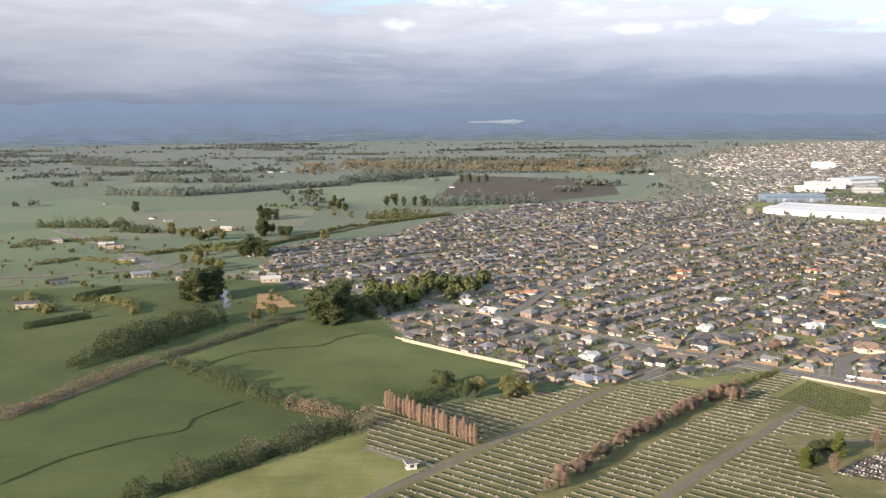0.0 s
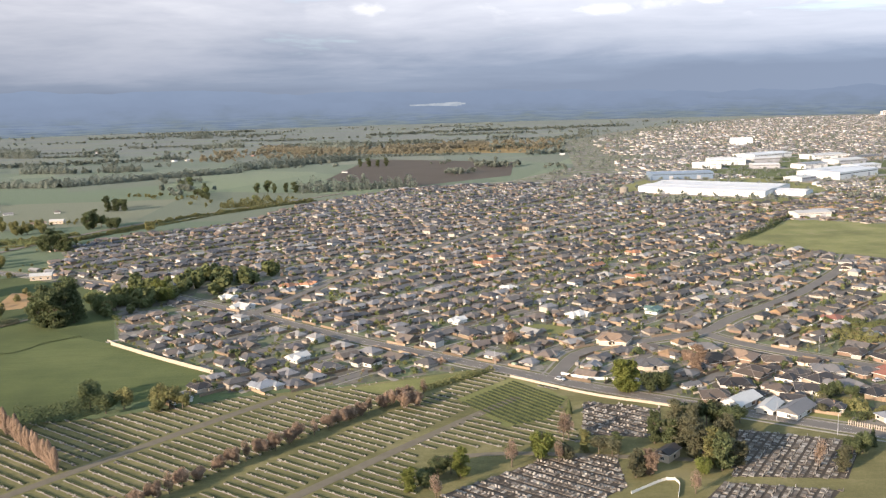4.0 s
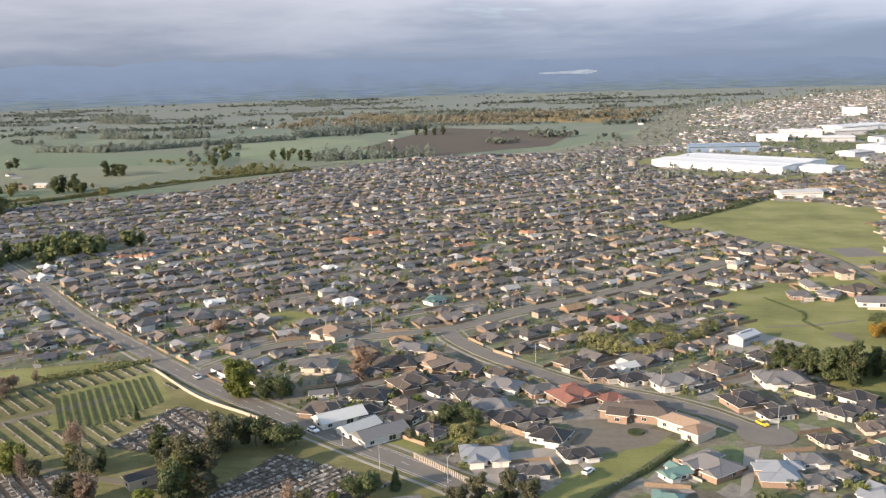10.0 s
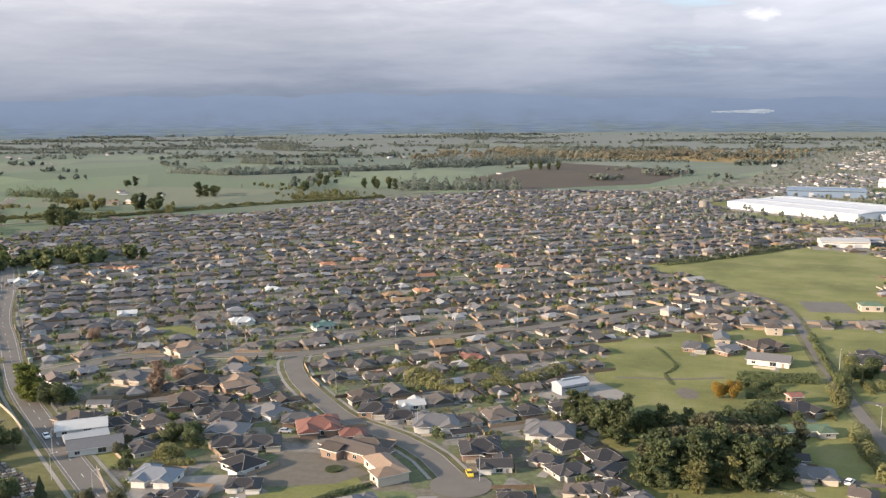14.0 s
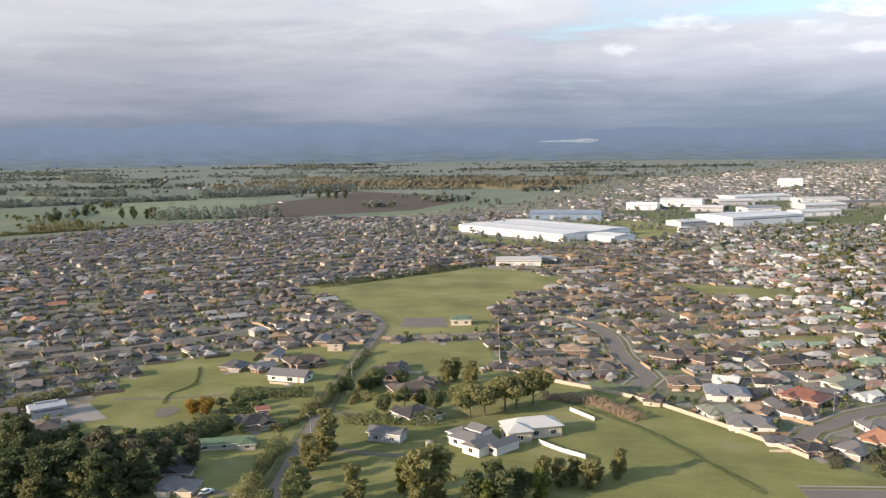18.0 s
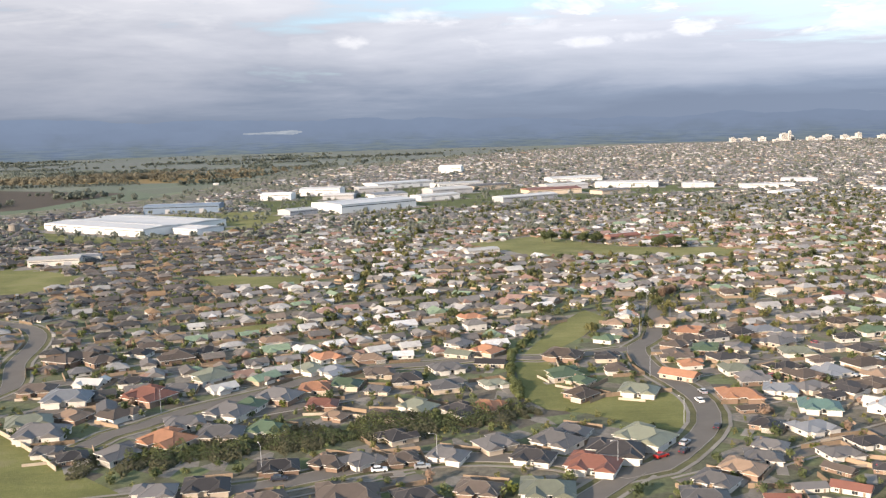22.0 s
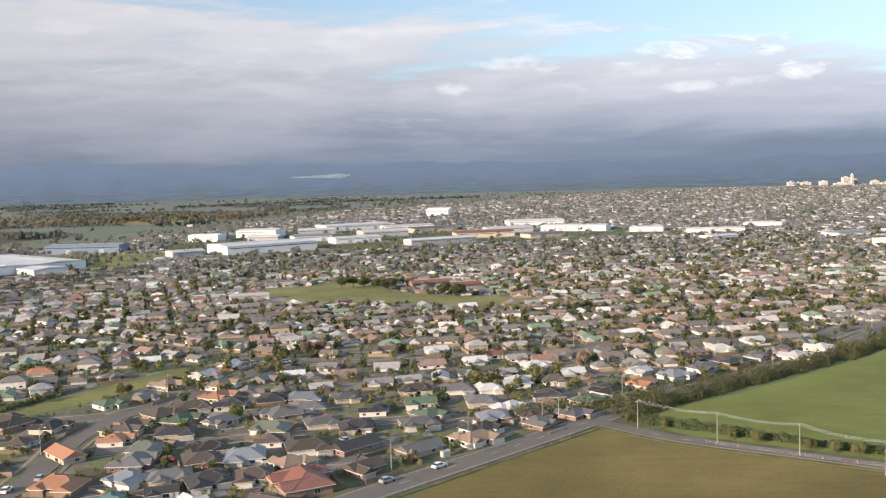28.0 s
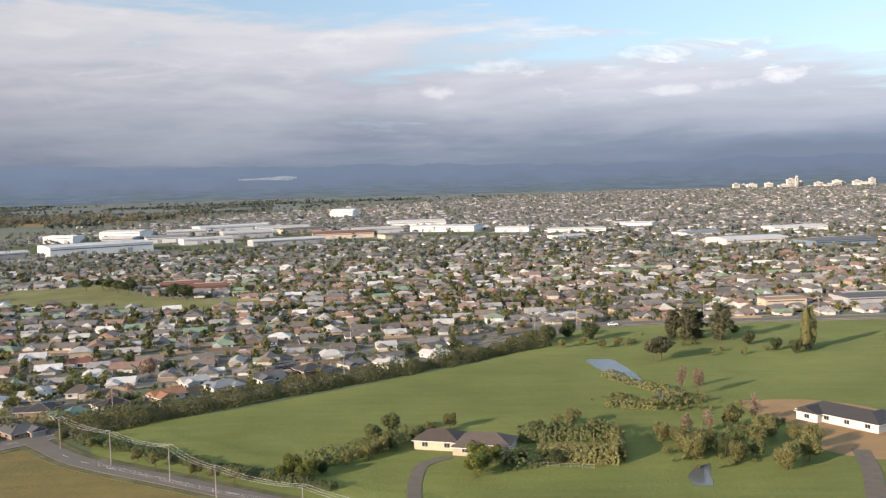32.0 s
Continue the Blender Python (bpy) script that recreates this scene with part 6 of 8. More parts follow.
# single trees by kind
for kind, leaf, size, spots in (
    ("pine", "dark", 1.5, [(-74, 546), (-62, 549), (-67, 545), (-73, 551), (-60, 556), (-79, 560), (-66, 562), (-167, 614), (-160, 622), (-172, 628), (-158, 634), (-175, 618), (-164, 640)]),
    ("broad", "mid", 1.3, [(-52, 576), (-44, 580), (-58, 582), (-212, 1129), (-176, 847), (-182, 968), (-144, 1265), (-208, 1445), (-61, 1154)]),
    ("broad", "bright", 1.2, [(-36, 612), (-30, 618), (-42, 606), (-20, 598)]),
    ("gum", "dark", 0.85, [(-220, 1130), (-177, 840), (-200, 1002), (-404, 1209), (-207, 1432), (-154, 1302), (-183, 845)]),
    ("broad", "olive", 1.2, [(-298, 1004), (-241, 923), (-235, 949), (-214, 794), (-118, 916), (-115, 550), (-108, 569), (-74, 1339), (-47, 572)]),
    ("broad", "dark", 1.15, [(0, 405), (9, 398), (-3, 415)]),
    ("broad", "olive", 0.95, [(14, 402), (30, 398), (33, 402), (28, 404), (37, 400)]),
    ("broad", "dark", 0.55, [(400, 447), (406, 452), (412, 446), (404, 440), (418, 450), (396, 455), (424, 444)]),
    ("gum", "dark", 1.02, [(432, 402), (437, 401), (442, 403), (446, 405), (449, 409), (451, 414), (440, 408), (434, 408), (455, 412), (460, 418), (446, 414), (458, 407), (464, 411), (466, 416)]), ("gum", "grey", 0.85, [(448, 424), (456, 428), (464, 432), (470, 438), (444, 432), (436, 420), (430, 414), (452, 436), (460, 424)]), ("gum", "olive", 0.78, [(435, 404), (444, 401), (453, 406)]), ("gum", "dark", 0.7, [(399, 450), (405, 447), (409, 441), (425, 437), (431, 440), (438, 442), (446, 446)]),
    ("gum", "dark", 0.95, [(412, 433), (416, 436), (419, 429)]),
    ("broad", "olive", 0.42, [(424, 391), (439, 392), (427, 380), (421, 374), (420, 367), (429, 374), (432, 386), (418, 380)]),
    ("broad", "gold", 0.7, [(443, 487), (447, 489)]),
    ("spreading", "olive", 1.45, [(539, 502), (544, 507), (550, 512), (554, 517), (559, 522)]),
    ("gum", "olive", 0.7, [(524, 550), (529, 546), (521, 545), (533, 541)]),
    ("gum", "olive", 0.95, [(506, 452), (502, 460), (505, 442), (541, 424), (545, 428)]),
    ("gum", "mid", 0.65, [(509, 420), (510, 412), (508, 404), (505, 432)]),
    ("gum", "olive", 0.95, [(525, 421)]),
    ("gum", "dark", 0.85, [(556, 425), (563, 427), (568, 431), (560, 432)]),
    ("gum", "bright", 0.65, [(559, 424), (536, 432), (572, 434)]),
    ("gum", "olive", 0.6, [(575, 445), (580, 448), (586, 451), (591, 454), (572, 440), (583, 446)]),
    ("broad", "rust", 0.4, [(548, 412)]), ("bush", "bright", 1.5, [(553, 414)]),
    ("broad", "dark", 0.8, [(492, 530), (496, 536), (503, 541), (488, 522), (484, 516), (520, 516), (526, 510), (514, 512), (508, 505)]),
    ("bush", "dark", 1.2, [(455, 500), (450, 505), (459, 506), (448, 498), (463, 499), (455, 470), (448, 472), (463, 474), (470, 470)]),
    ("broad", "bright", 0.61, [(1091, 541), (1094, 543), (1056, 541), (1052, 543), (866, 582), (854, 566)]),
    ("broad", "mid", 0.61, [(1108, 573), (1112, 571), (1071, 574), (1067, 569), (1152, 560), (1148, 554), (1155, 552)]),
    ("broad", "olive", 0.70, [(1141, 552), (1145, 557), (1150, 548), (1158, 558), (1160, 566), (1164, 572), (1156, 575), (1168, 562), (1140, 560), (1170, 556), (1137, 565), (1166, 548), (1160, 542)]),
    ("broad", "olive", 0.49, [(1069, 560), (1072, 565), (1076, 570), (1080, 575), (1085, 580), (1066, 555), (1062, 550), (1112, 580), (1117, 581), (1122, 572), (1124, 558), (1119, 551)]),
    ("broad", "dark", 0.43, [(1102, 552), (1106, 551), (1099, 548), (1110, 549), (1074, 562), (1078, 568), (1057, 545)]), ("broad", "bright", 0.58, [(1093, 550), (1097, 549)]),
    ("broad", "olive", 0.42, [(1011, 556), (1018, 551), (1029, 544), (1034, 542), (996, 567), (985, 574), (1040, 539), (1124, 690), (1131, 694), (1138, 688), (1145, 692)]),
    ("broad", "bright", 0.5, [(1049, 540), (1055, 540)]),
    ("broad", "dark", 0.6, [(1193, 713), (1192, 690), (1198, 678), (1204, 672), (1210, 680)]),
    ("bare", "rust", 0.8, [(1143, 570), (1149, 572), (1162, 580), (1152, 618), (1156, 612)]),
    ("spreading", "grey", 0.9, [(1152, 662), (1156, 664)]),
    ("gum", "grey", 0.85, [(1172, 702), (1178, 706), (1184, 700), (1168, 708)]),
    ("poplar", "olive", 1.2, [(1209, 678), (1212, 680)]),
    ("broad", "olive", 0.58, [(1240, 676), (1250, 680), (1258, 672), (1266, 678), (1276, 672), (1284, 668), (1244, 690), (1262, 690), (1296, 664), (1306, 668), (1318, 660)]),
    ("broad", "dark", 0.8, [(1112, 702), (1120, 706), (1128, 712), (1136, 706)]),
    ("spreading", "dark", 1.1, [(858, 915), (868, 905), (850, 925), (842, 918), (878, 898), (915, 868), (925, 864)]),
    ("broad", "rust", 0.8, [(866, 690), (872, 694), (980, 652), (176, 478), (250, 440)]),
    # round the old graves
    ("broad", "bright", 1.1, [(172, 337)]), ("gum", "bright", 0.95, [(216, 401), (213, 403)]), ("broad", "dark", 1.1, [(224, 400), (228, 402)]), ("gum", "bright", 0.62, [(144, 323), (128, 313)]), ("broad", "dark", 0.75, [(137, 325), (133, 322), (140, 326), (132, 317)]),
    ("bare", "rust", 0.95, [(160, 330), (135, 309), (183, 353), (181, 351), (212, 305), (257, 321), (176, 334), (205, 321)]), ("broad", "rust", 0.8, [(126, 391), (129, 394)]), ("gum", "rust", 0.8, [(251, 426)]), ("conifer", "dark", 0.5, [(188, 379), (281, 338)]),
    ("broad", "grey", 0.75, [(179, 335), (190, 338), (194, 336), (201, 322)]), ("gum", "olive", 0.5, [(186, 342)]), ("gum", "dark", 0.55, [(197, 340)]), ("gum", "grey", 0.65, [(198, 318), (233, 326), (262, 318)]), ("gum", "rust", 0.65, [(202, 319)]),
    ("gum", "dark", 0.8, [(216, 345), (212, 347), (226, 322)]), ("gum", "grey", 0.85, [(219, 343), (222, 340), (231, 334), (221, 361)]), ("gum", "grey", 0.8, [(221, 332)]), ("gum", "rust", 0.6, [(224, 335)]), ("gum", "olive", 0.8, [(227, 330), (223, 326)]), ("broad", "bright", 0.65, [(220, 320)]),
    ("broad", "dark", 0.95, [(225, 364), (234, 363), (239, 362), (243, 361), (247, 362)]), ("gum", "grey", 0.7, [(230, 363), (237, 364), (226, 356)]), ("broad", "dark", 0.85, [(272, 330), (276, 332)]), ("bush", "bright", 1.2, [(268, 327)]),
    ("gum", "grey", 0.62, [(305, 329), (312, 331), (318, 325), (301, 323)]), ("broad", "dark", 0.8, [(308, 325), (322, 320), (296, 319), (315, 320)]),
    # the rough garden beside the road
    ("broad", "dark", 0.72, [(292, 389), (296, 383), (289, 386)]), ("broad", "grey", 0.5, [(285, 380), (280, 371), (277, 377)]), ("bush", "dark", 0.9, [(290, 361), (287, 365), (284, 369), (294, 376)]),
    # farm trees on the plain
    ("pine", "dark", 1.15, [(-218, 1099), (-209, 1102), (-200, 1105), (-181, 818), (-174, 816), (-166, 819), (-159, 815), (-188, 949), (-186, 955)]), ("broad", "dark", 1.3, [(-202, 1377), (-190, 1374), (-149, 1238), (-139, 1220), (-128, 1196), (-396, 1182), (-167, 951), (-160, 948)]),
    ("pine", "dark", 1.0, [(-77, 1270), (-66, 1276), (-55, 1262), (-40, 1266), (-28, 1258), (33, 1689), (48, 1692), (64, 1690), (79, 1693)]), ("broad", "olive", 1.25, [(-245, 920), (-236, 926), (-224, 929), (-283, 952), (-270, 949), (-258, 948), (-220, 772), (-206, 760), (-192, 748), (-182, 741)]),
):
    for x, y in spots:
        tree(x + rnd.uniform(-1, 1), y + rnd.uniform(-1, 1), kind, leaf, size * rnd.uniform(0.85, 1.15))

for k in range(26):
    u = k / 25
    tree(34 + 98 * u + rnd.uniform(-1.2, 1.2), 294 + 114 * u + 4 * math.sin(3.1 * u) + rnd.uniform(-1.2, 1.2), "broad" if k % 5 else "bare", "rust", rnd.uniform(0.64, 0.84), "rusty trees along a cemetery path")
for k in range(25):
    tree(-25 + 37 * k / 24 + rnd.uniform(-0.5, 0.5), 383 - 44 * k / 24 + rnd.uniform(-0.5, 0.5), "poplar", "rust", rnd.uniform(0.66, 0.84), "poplars of the screen")

# park trees, gardens, far woods
spots = []
while len(spots) < 60:
    x, y = rnd.uniform(-65, 45), rnd.uniform(560, 695)
    if inside(WOODS_PARK, x, y):
        spots.append((x, y, rnd.uniform(3, 5.5)))
scatter("park_trees", spots, "leaf_mid", "dense green trees of a park", 110, 1.1)
for name, leaf, count, lo, hi, label in (("garden_trees", "leaf_mid", 3600, 0.7, 2.1, "green garden trees and shrubs between houses"), ("garden_shrubs", "leaf_olive", 4800, 0.6, 1.7, "olive shrubs and hedges in gardens"), ("dark_garden_trees", "leaf_dark", 2400, 0.8, 2.5, "dark evergreen garden trees"), ("autumn_garden_trees", "leaf_rust", 320, 1.2, 2.6, "rust-brown bare garden trees"), ("bright_garden_trees", "leaf_bright", 160, 1.0, 2.4, "fresh spring-green garden trees")):
    spots = []
    while len(spots) < count:
        x, y = rnd.uniform(-180, 1420), 320 + 900 * rnd.random() ** 1.5
        if inside(TOWN, x, y) and free(x, y, 5.0) and not any(inside(p, x, y) for p in KEEP_OUT) and street_angle(x, y)[0] > 7:
            spots.append((x, y, rnd.uniform(lo, hi)))
    scatter(name, spots, leaf, label, 30)
for name, leaf, count in (("older_town_trees", "leaf_olive", 2300), ("older_town_shrubs", "leaf_dark", 1700)):
    spots = []
    while len(spots) < count:
        x, y = rnd.uniform(700, 1650), rnd.uniform(600, 1300)
        if inside(TOWN, x, y) and free(x, y, 4.6) and not any(inside(p, x, y) for p in KEEP_OUT):
            spots.append((x, y, rnd.uniform(0.9, 2.9)))
    scatter(name, spots, leaf, "olive and green trees among older houses", 30, 1.0)
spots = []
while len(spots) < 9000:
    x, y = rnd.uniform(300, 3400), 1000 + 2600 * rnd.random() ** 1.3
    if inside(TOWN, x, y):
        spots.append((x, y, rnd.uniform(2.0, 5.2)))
scatter("town_trees", spots, "far_hazed_leaf", "trees among the far houses of the town", 10)
spots, clumps = [], []
while len(spots) < 2600:
    y = 1850 / (1 - 0.52 * rnd.random())
    x = rnd.uniform(-0.75 * y - 200, 0.2 * y + 500)
    if inside(TOWN, x, y):
        continue
    turn = rnd.choice((-0.1, 0.1, 0.25, 0.35)) + rnd.uniform(-0.08, 0.08)
    big = rnd.choice((0.9, 1.1, 1.5))
    for k in range(rnd.randrange(24, 90)):
        px, py = x + math.cos(turn) * 4.2 * big * k, y + math.sin(turn) * 4.2 * big * k
        if not inside(TOWN, px, py) and 1800 < py < 4050:
            spots.append((px + rnd.uniform(-2, 2), py + rnd.uniform(-4, 4), rnd.uniform(3.0, 5.4) * big))
while len(clumps) < 480:
    y = 1250 / (1 - 0.66 * rnd.random())
    x = rnd.uniform(-0.75 * y - 200, 0.2 * y + 500)
    for k in range(rnd.randrange(3, 16)):
        px, py = x + rnd.gauss(0, 16), y + rnd.gauss(0, 10)
        if not inside(TOWN, px, py):
            clumps.append((px, py, rnd.uniform(3.2, 6.2)))
scatter("far_clumps", clumps, "far_hazed_dark", "scattered dark clumps of trees across the plain", 22, 1.0, "woods")
scatter("far_hedgerows", spots, "far_hazed_dark", "long dark hedgerows and shelter belts across the plain", 12, 0.9, "woods")
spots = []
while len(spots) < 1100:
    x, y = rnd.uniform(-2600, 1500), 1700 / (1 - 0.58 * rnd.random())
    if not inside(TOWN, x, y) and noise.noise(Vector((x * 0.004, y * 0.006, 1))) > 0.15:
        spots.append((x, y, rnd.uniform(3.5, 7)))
scatter("far_woods", spots, "far_hazed_dark", "dim scattered woods across the plain", 18, 0.55, "woods")
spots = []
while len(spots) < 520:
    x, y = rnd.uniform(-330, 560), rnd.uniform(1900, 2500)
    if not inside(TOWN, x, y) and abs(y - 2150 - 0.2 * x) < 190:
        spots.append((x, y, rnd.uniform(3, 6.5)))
scatter("golden_woods", spots, "far_hazed_gold", "far golden and brown poplar plantation", 20, 1.0, "woods")

spots = []
for cx, cy, r, k in ((-270, 600, 45, 26), (-240, 700, 60, 34), (-320, 880, 60, 30), (-240, 990, 50, 26), (-180, 850, 50, 22), (-400, 900, 60, 22), (-330, 760, 60, 22), (-160, 720, 40, 22), (-130, 620, 30, 16), (-60, 1150, 60, 26), (-210, 1250, 40, 20), (-155, 1217, 22, 14)):
    for _ in range(k):
        a, d = rnd.uniform(0, 6.28), r * rnd.random() ** 0.6
        spots.append((cx + math.cos(a) * d * 1.5, cy + math.sin(a) * d * 0.7, rnd.uniform(1.0, 2.9)))
scatter("farm_scrub", spots, "leaf_olive", "olive scrub and trees round farms", 50, 0.9, "scrub")
spots = []
for cx, cy, r, k in ((1146, 553, 10, 24), (1131, 606, 8, 14), (1150, 606, 8, 16), (1158, 596, 9, 18), (1120, 578, 6, 10), (1166, 575, 8, 12), (1180, 690, 22, 16), (1160, 700, 14, 14)):
    for _ in range(k):
        a, d = rnd.uniform(0, 6.28), r * rnd.random() ** 0.6
        spots.append((cx + math.cos(a) * d * 1.3, cy + math.sin(a) * d, rnd.uniform(0.5, 1.6)))
scatter("creek_rushes", spots, "leaf_olive", "low olive scrub and rushes beside a creek", 60, 0.8, "scrub")

# ---------------------------------------------------------------- cemetery
ROW = (0.78, -0.626)
stones = Build()
PLOT_LAWN = [(146, 400), (171, 427), (190, 398), (178, 373), (162, 367)]
lawn_rows = thing("cemetery_rows", None, "long parallel rows of low graves on a lawn", "cemetery")


def grave_border(run):
    """A low dark planted border behind a row of graves."""
    b = Build()
    ribbon([run[0], run[-1]], 1.25, 0.35, 0.42, b, 0, 0.4)
    part("border", b.mesh("border", "border_plants"), lawn_rows, "low dark green planted border")


for v in range(-30, 52):
    # origin on the western path; rows step northward
    ox, oy = -1 + v * 4.6 * 0.637, 317 + v * 4.6 * 0.771
    run = []
    for u in range(-90, 220):
        x, y = ox + u * 1.1 * ROW[0], oy + u * 1.1 * ROW[1]
        ok = inside(CEMETERY, x, y) and x < 196 and y > 262
        path = abs((x - 1) * 0.771 - (y - 320) * 0.637) < 3.2 or abs((x - 100) * 0.771 - (y - 323) * 0.637) < 3.0 or abs((x - 78) * 0.771 - (y - 343) * 0.637) < 4.0
        dense = inside(PLOT_LAWN, x, y) or x > 187
        ok = ok and not path and not dense and not (x > 130 and y < 348) and not inside(MOWN_BANK, x, y)
        if ok:
            run.append((x, y))
            if rnd.random() < 0.45:
                t = pose(x, y, 0, 0, 0, math.degrees(math.atan2(ROW[1], ROW[0])) + rnd.uniform(-4, 4))
                w, h = rnd.uniform(0.5, 0.8), rnd.uniform(0.2, 0.5)
                stones.box(-w / 2, -0.1, 0.2, w / 2, 0.1, 0.25 + h, turn=t, bottom=False)
                if rnd.random() < 0.3:
                    stones.box(-w / 2, -0.7, 0.1, w / 2, -0.3, 0.35, turn=t, bottom=False)
        elif len(run) > 4:
            b = Build()
            grave_border(run)
            ribbon([run[0], run[-1]], 0.2, -0.2, 0.22, b, 0, 0.2)
            part("grave_beam", b.mesh("grave_beam", "slab"), lawn_rows, "grey concrete grave beam")
            run = []
        else:
            run = []
    if len(run) > 4:
        b = Build()
        grave_border(run)
        ribbon([run[0], run[-1]], 0.2, -0.2, 0.22, b, 0, 0.2)
        part("grave_beam", b.mesh("grave_beam", "slab"), lawn_rows, "grey concrete grave beam")
for k in range(13):
    x0, y0 = 150 + k * 1.85 - 2, 396 + k * 2.05
    pts = [(x0 + 1.2 * u * 0.56, y0 - 1.2 * u * 0.83) for u in range(0, 42)]
    pts = [q for q in pts if inside(PLOT_LAWN, *q)]
    if len(pts) > 3:
        b = Build()
        ribbon([pts[0], pts[-1]], 0.45, -0.45, 0.45, b, 0, 0.4)
        part("border", b.mesh("border", "border_plants"), lawn_rows)
thing("headstones", stones.mesh("headstones", "stone"), "small grey white and black headstones on low beams", "headstone", kind="stuff")

graves, markers = Build(), Build()
OLD_BLOCKS = [[(195, 392), (222, 381), (215, 351), (188, 357)], [(136, 310), (172, 336), (196, 337), (194, 312), (170, 292)], [(243, 357), (280, 341), (262, 312), (228, 317)], [(224, 313), (256, 304), (244, 290), (212, 298)]]
for poly, heading, pitch in zip(OLD_BLOCKS, (-41, -42, 56, 56), (5.0, 5.0, 4.4, 4.4)):
    cx, cy = sum(p[0] for p in poly) / len(poly), sum(p[1] for p in poly) / len(poly)
    c, s_ = math.cos(radians(heading)), math.sin(radians(heading))
    for v in range(-14, 15):
        for u in range(-40, 41):
            for half in (-1, 1):
                du, dv = u * 1.3, v * pitch + half * 0.95
                x, y = cx + du * c - dv * s_, cy + du * s_ + dv * c
                if not inside(poly, x, y) or rnd.random() < 0.1:
                    continue
                t = pose(x, y, 0, 0, 0, heading + (0 if half > 0 else 180) + rnd.uniform(-3, 3))
                graves.box(-0.55, -0.8, 0, 0.55, 0.8, rnd.uniform(0.2, 0.4), turn=t, bottom=False)
                if rnd.random() < 0.7:
                    h, w = rnd.uniform(0.5, 1.1), rnd.uniform(0.24, 0.42)
                    markers.box(-w, -0.78, 0.2, w, -0.62, h, turn=t, bottom=False)
                if rnd.random() < 0.22:
                    markers.box(-0.4, -0.4, 0.2, 0.4, 0.6, 0.44, turn=t, bottom=False)
old = thing("old_graves", graves.mesh("old_graves", "grave_earth"), "crowded old dark graves with kerbs", "graves", kind="stuff")
part("headstone", markers.mesh("headstone", "stone"), old, "pale and grey weathered headstones")
for i, poly in enumerate(OLD_BLOCKS):
    sheet("grave_plot_ground", poly, 0.13, "grave_ground", "worn earth and gravel between old graves")
for i, (name, line, w) in enumerate((("cemetery_path", [(-26, 290), (1, 320), (49, 379), (77, 411)], 4), ("cemetery_path", [(56, 270), (100, 322), (146, 374), (170, 400)], 4), ("cemetery_path", [(136, 340), (162, 342), (196, 336), (225, 330)], 3), ("farm_track", [(-190, 366), (-168, 408), (-148, 458), (-90, 566)], 3.2), ("cemetery_drive", [(-30, 337), (-12, 322), (4, 318)], 3.2), ("farm_lane", [(-343, 705), (-319, 680), (-390, 640)], 5))):
    b = Build()
    ribbon(smooth(line), w / 2, -w / 2, 0.17 + 0.006 * i, b, 0, 0.1)
    thing(name, b.mesh(name, "worn_track"), "worn earthy track over grass", "path", kind="structure")

# ---------------------------------------------------------------- large buildings


def hall(x, y, ang, w, d, h, wall, roof, label, low=0.05, ribs=0, name="factory_building", doors=2):
    """An industrial hall: clad walls, shallow roof with ridge caps, roller doors."""
    ob = thing(name, None, label, "building", "industrial buildings", at=pose(x, y, 0.1, 0, 0, ang))
    b = Build()
    b.box(-w / 2, -d / 2, -0.3, w / 2, d / 2, h, bottom=False)
    part("wall", b.mesh("wall", wall), ob)
    b = Build()
    b.box(-w / 2 - 6, -d / 2 - 14, -0.3, w / 2 + 10, d / 2 + 3, 0.06, bottom=False)
    part("yard", b.mesh("yard", "concrete"), ob, "grey paved yard")
    b = Build()
    n = max(1, round(d / 45))
    for i in range(n):
        b.hip(0, -d / 2 + (i + 0.5) * d / n, w - 0.6, d / n - 0.6, h + 0.3, d / n * low, 0.5, gable=True, thick=0.5)
    part("roof", b.mesh("roof", roof), ob)
    b = Build()
    for i in range(n):
        b.box(-w / 2 + 2, -d / 2 + (i + 0.5) * d / n - 0.5, h + 0.25 + d / n * low * 0.95, w / 2 - 2, -d / 2 + (i + 0.5) * d / n + 0.5, h + 0.6 + d / n * low)
    part("ridge_cap", b.mesh("ridge_cap", "metal_grey"), ob)
    if doors:
        b = Build()
        b.box(-2.5, -0.15, 0, 2.5, 0.1, min(5, h * 0.6))
        me = b.mesh("roller_door", "metal_grey")
        for i in range(doors):
            part("roller_door", me, ob, at=pose(-w / 2 + (i + 0.7) * w / doors * 0.9, -d / 2, 0))
        b = Build()
        b.box(-w / 2 + 1, -0.12, h * 0.72, w / 2 - 1, 0.05, h * 0.8)
        part("window_band", b.mesh("window_band", "glass"), ob, at=pose(0, -d / 2, 0))
    return ob


hall(484, 1134, -38, 150, 94, 6.8, "factory_white", "factory_roof", "vast low white factory with pale roof", 0.025, doors=6)
hall(556, 1075, -38, 34, 30, 5, "factory_white", "factory_roof", "long low white factory annexe", 0.04)
hall(492, 1306, 0, 84, 30, 9, "factory_blue", "factory_blue", "dark blue-grey high factory block", 0.03)
hall(497, 893, 8, 34, 16, 4.5, "wall_white", "roof_white", "low white school hall beside a field", 0.08, name="school_building")
hall(513, 905, 8, 22, 10, 4, "wall_white", "roof_blue", "low pale school wing beside a field", 0.1, name="school_building")
hall(578, 1462, -8, 40, 26, 8, "factory_white", "factory_white", "plain white warehouse on a paved yard", 0.04)
hall(630, 1530, -8, 56, 36, 9, "factory_white", "factory_roof", "white warehouse with stepped roof", 0.04)
hall(697, 1275, 37, 100, 60, 9, "factory_white", "factory_roof", "large bright white flat-roofed warehouse", 0.02)
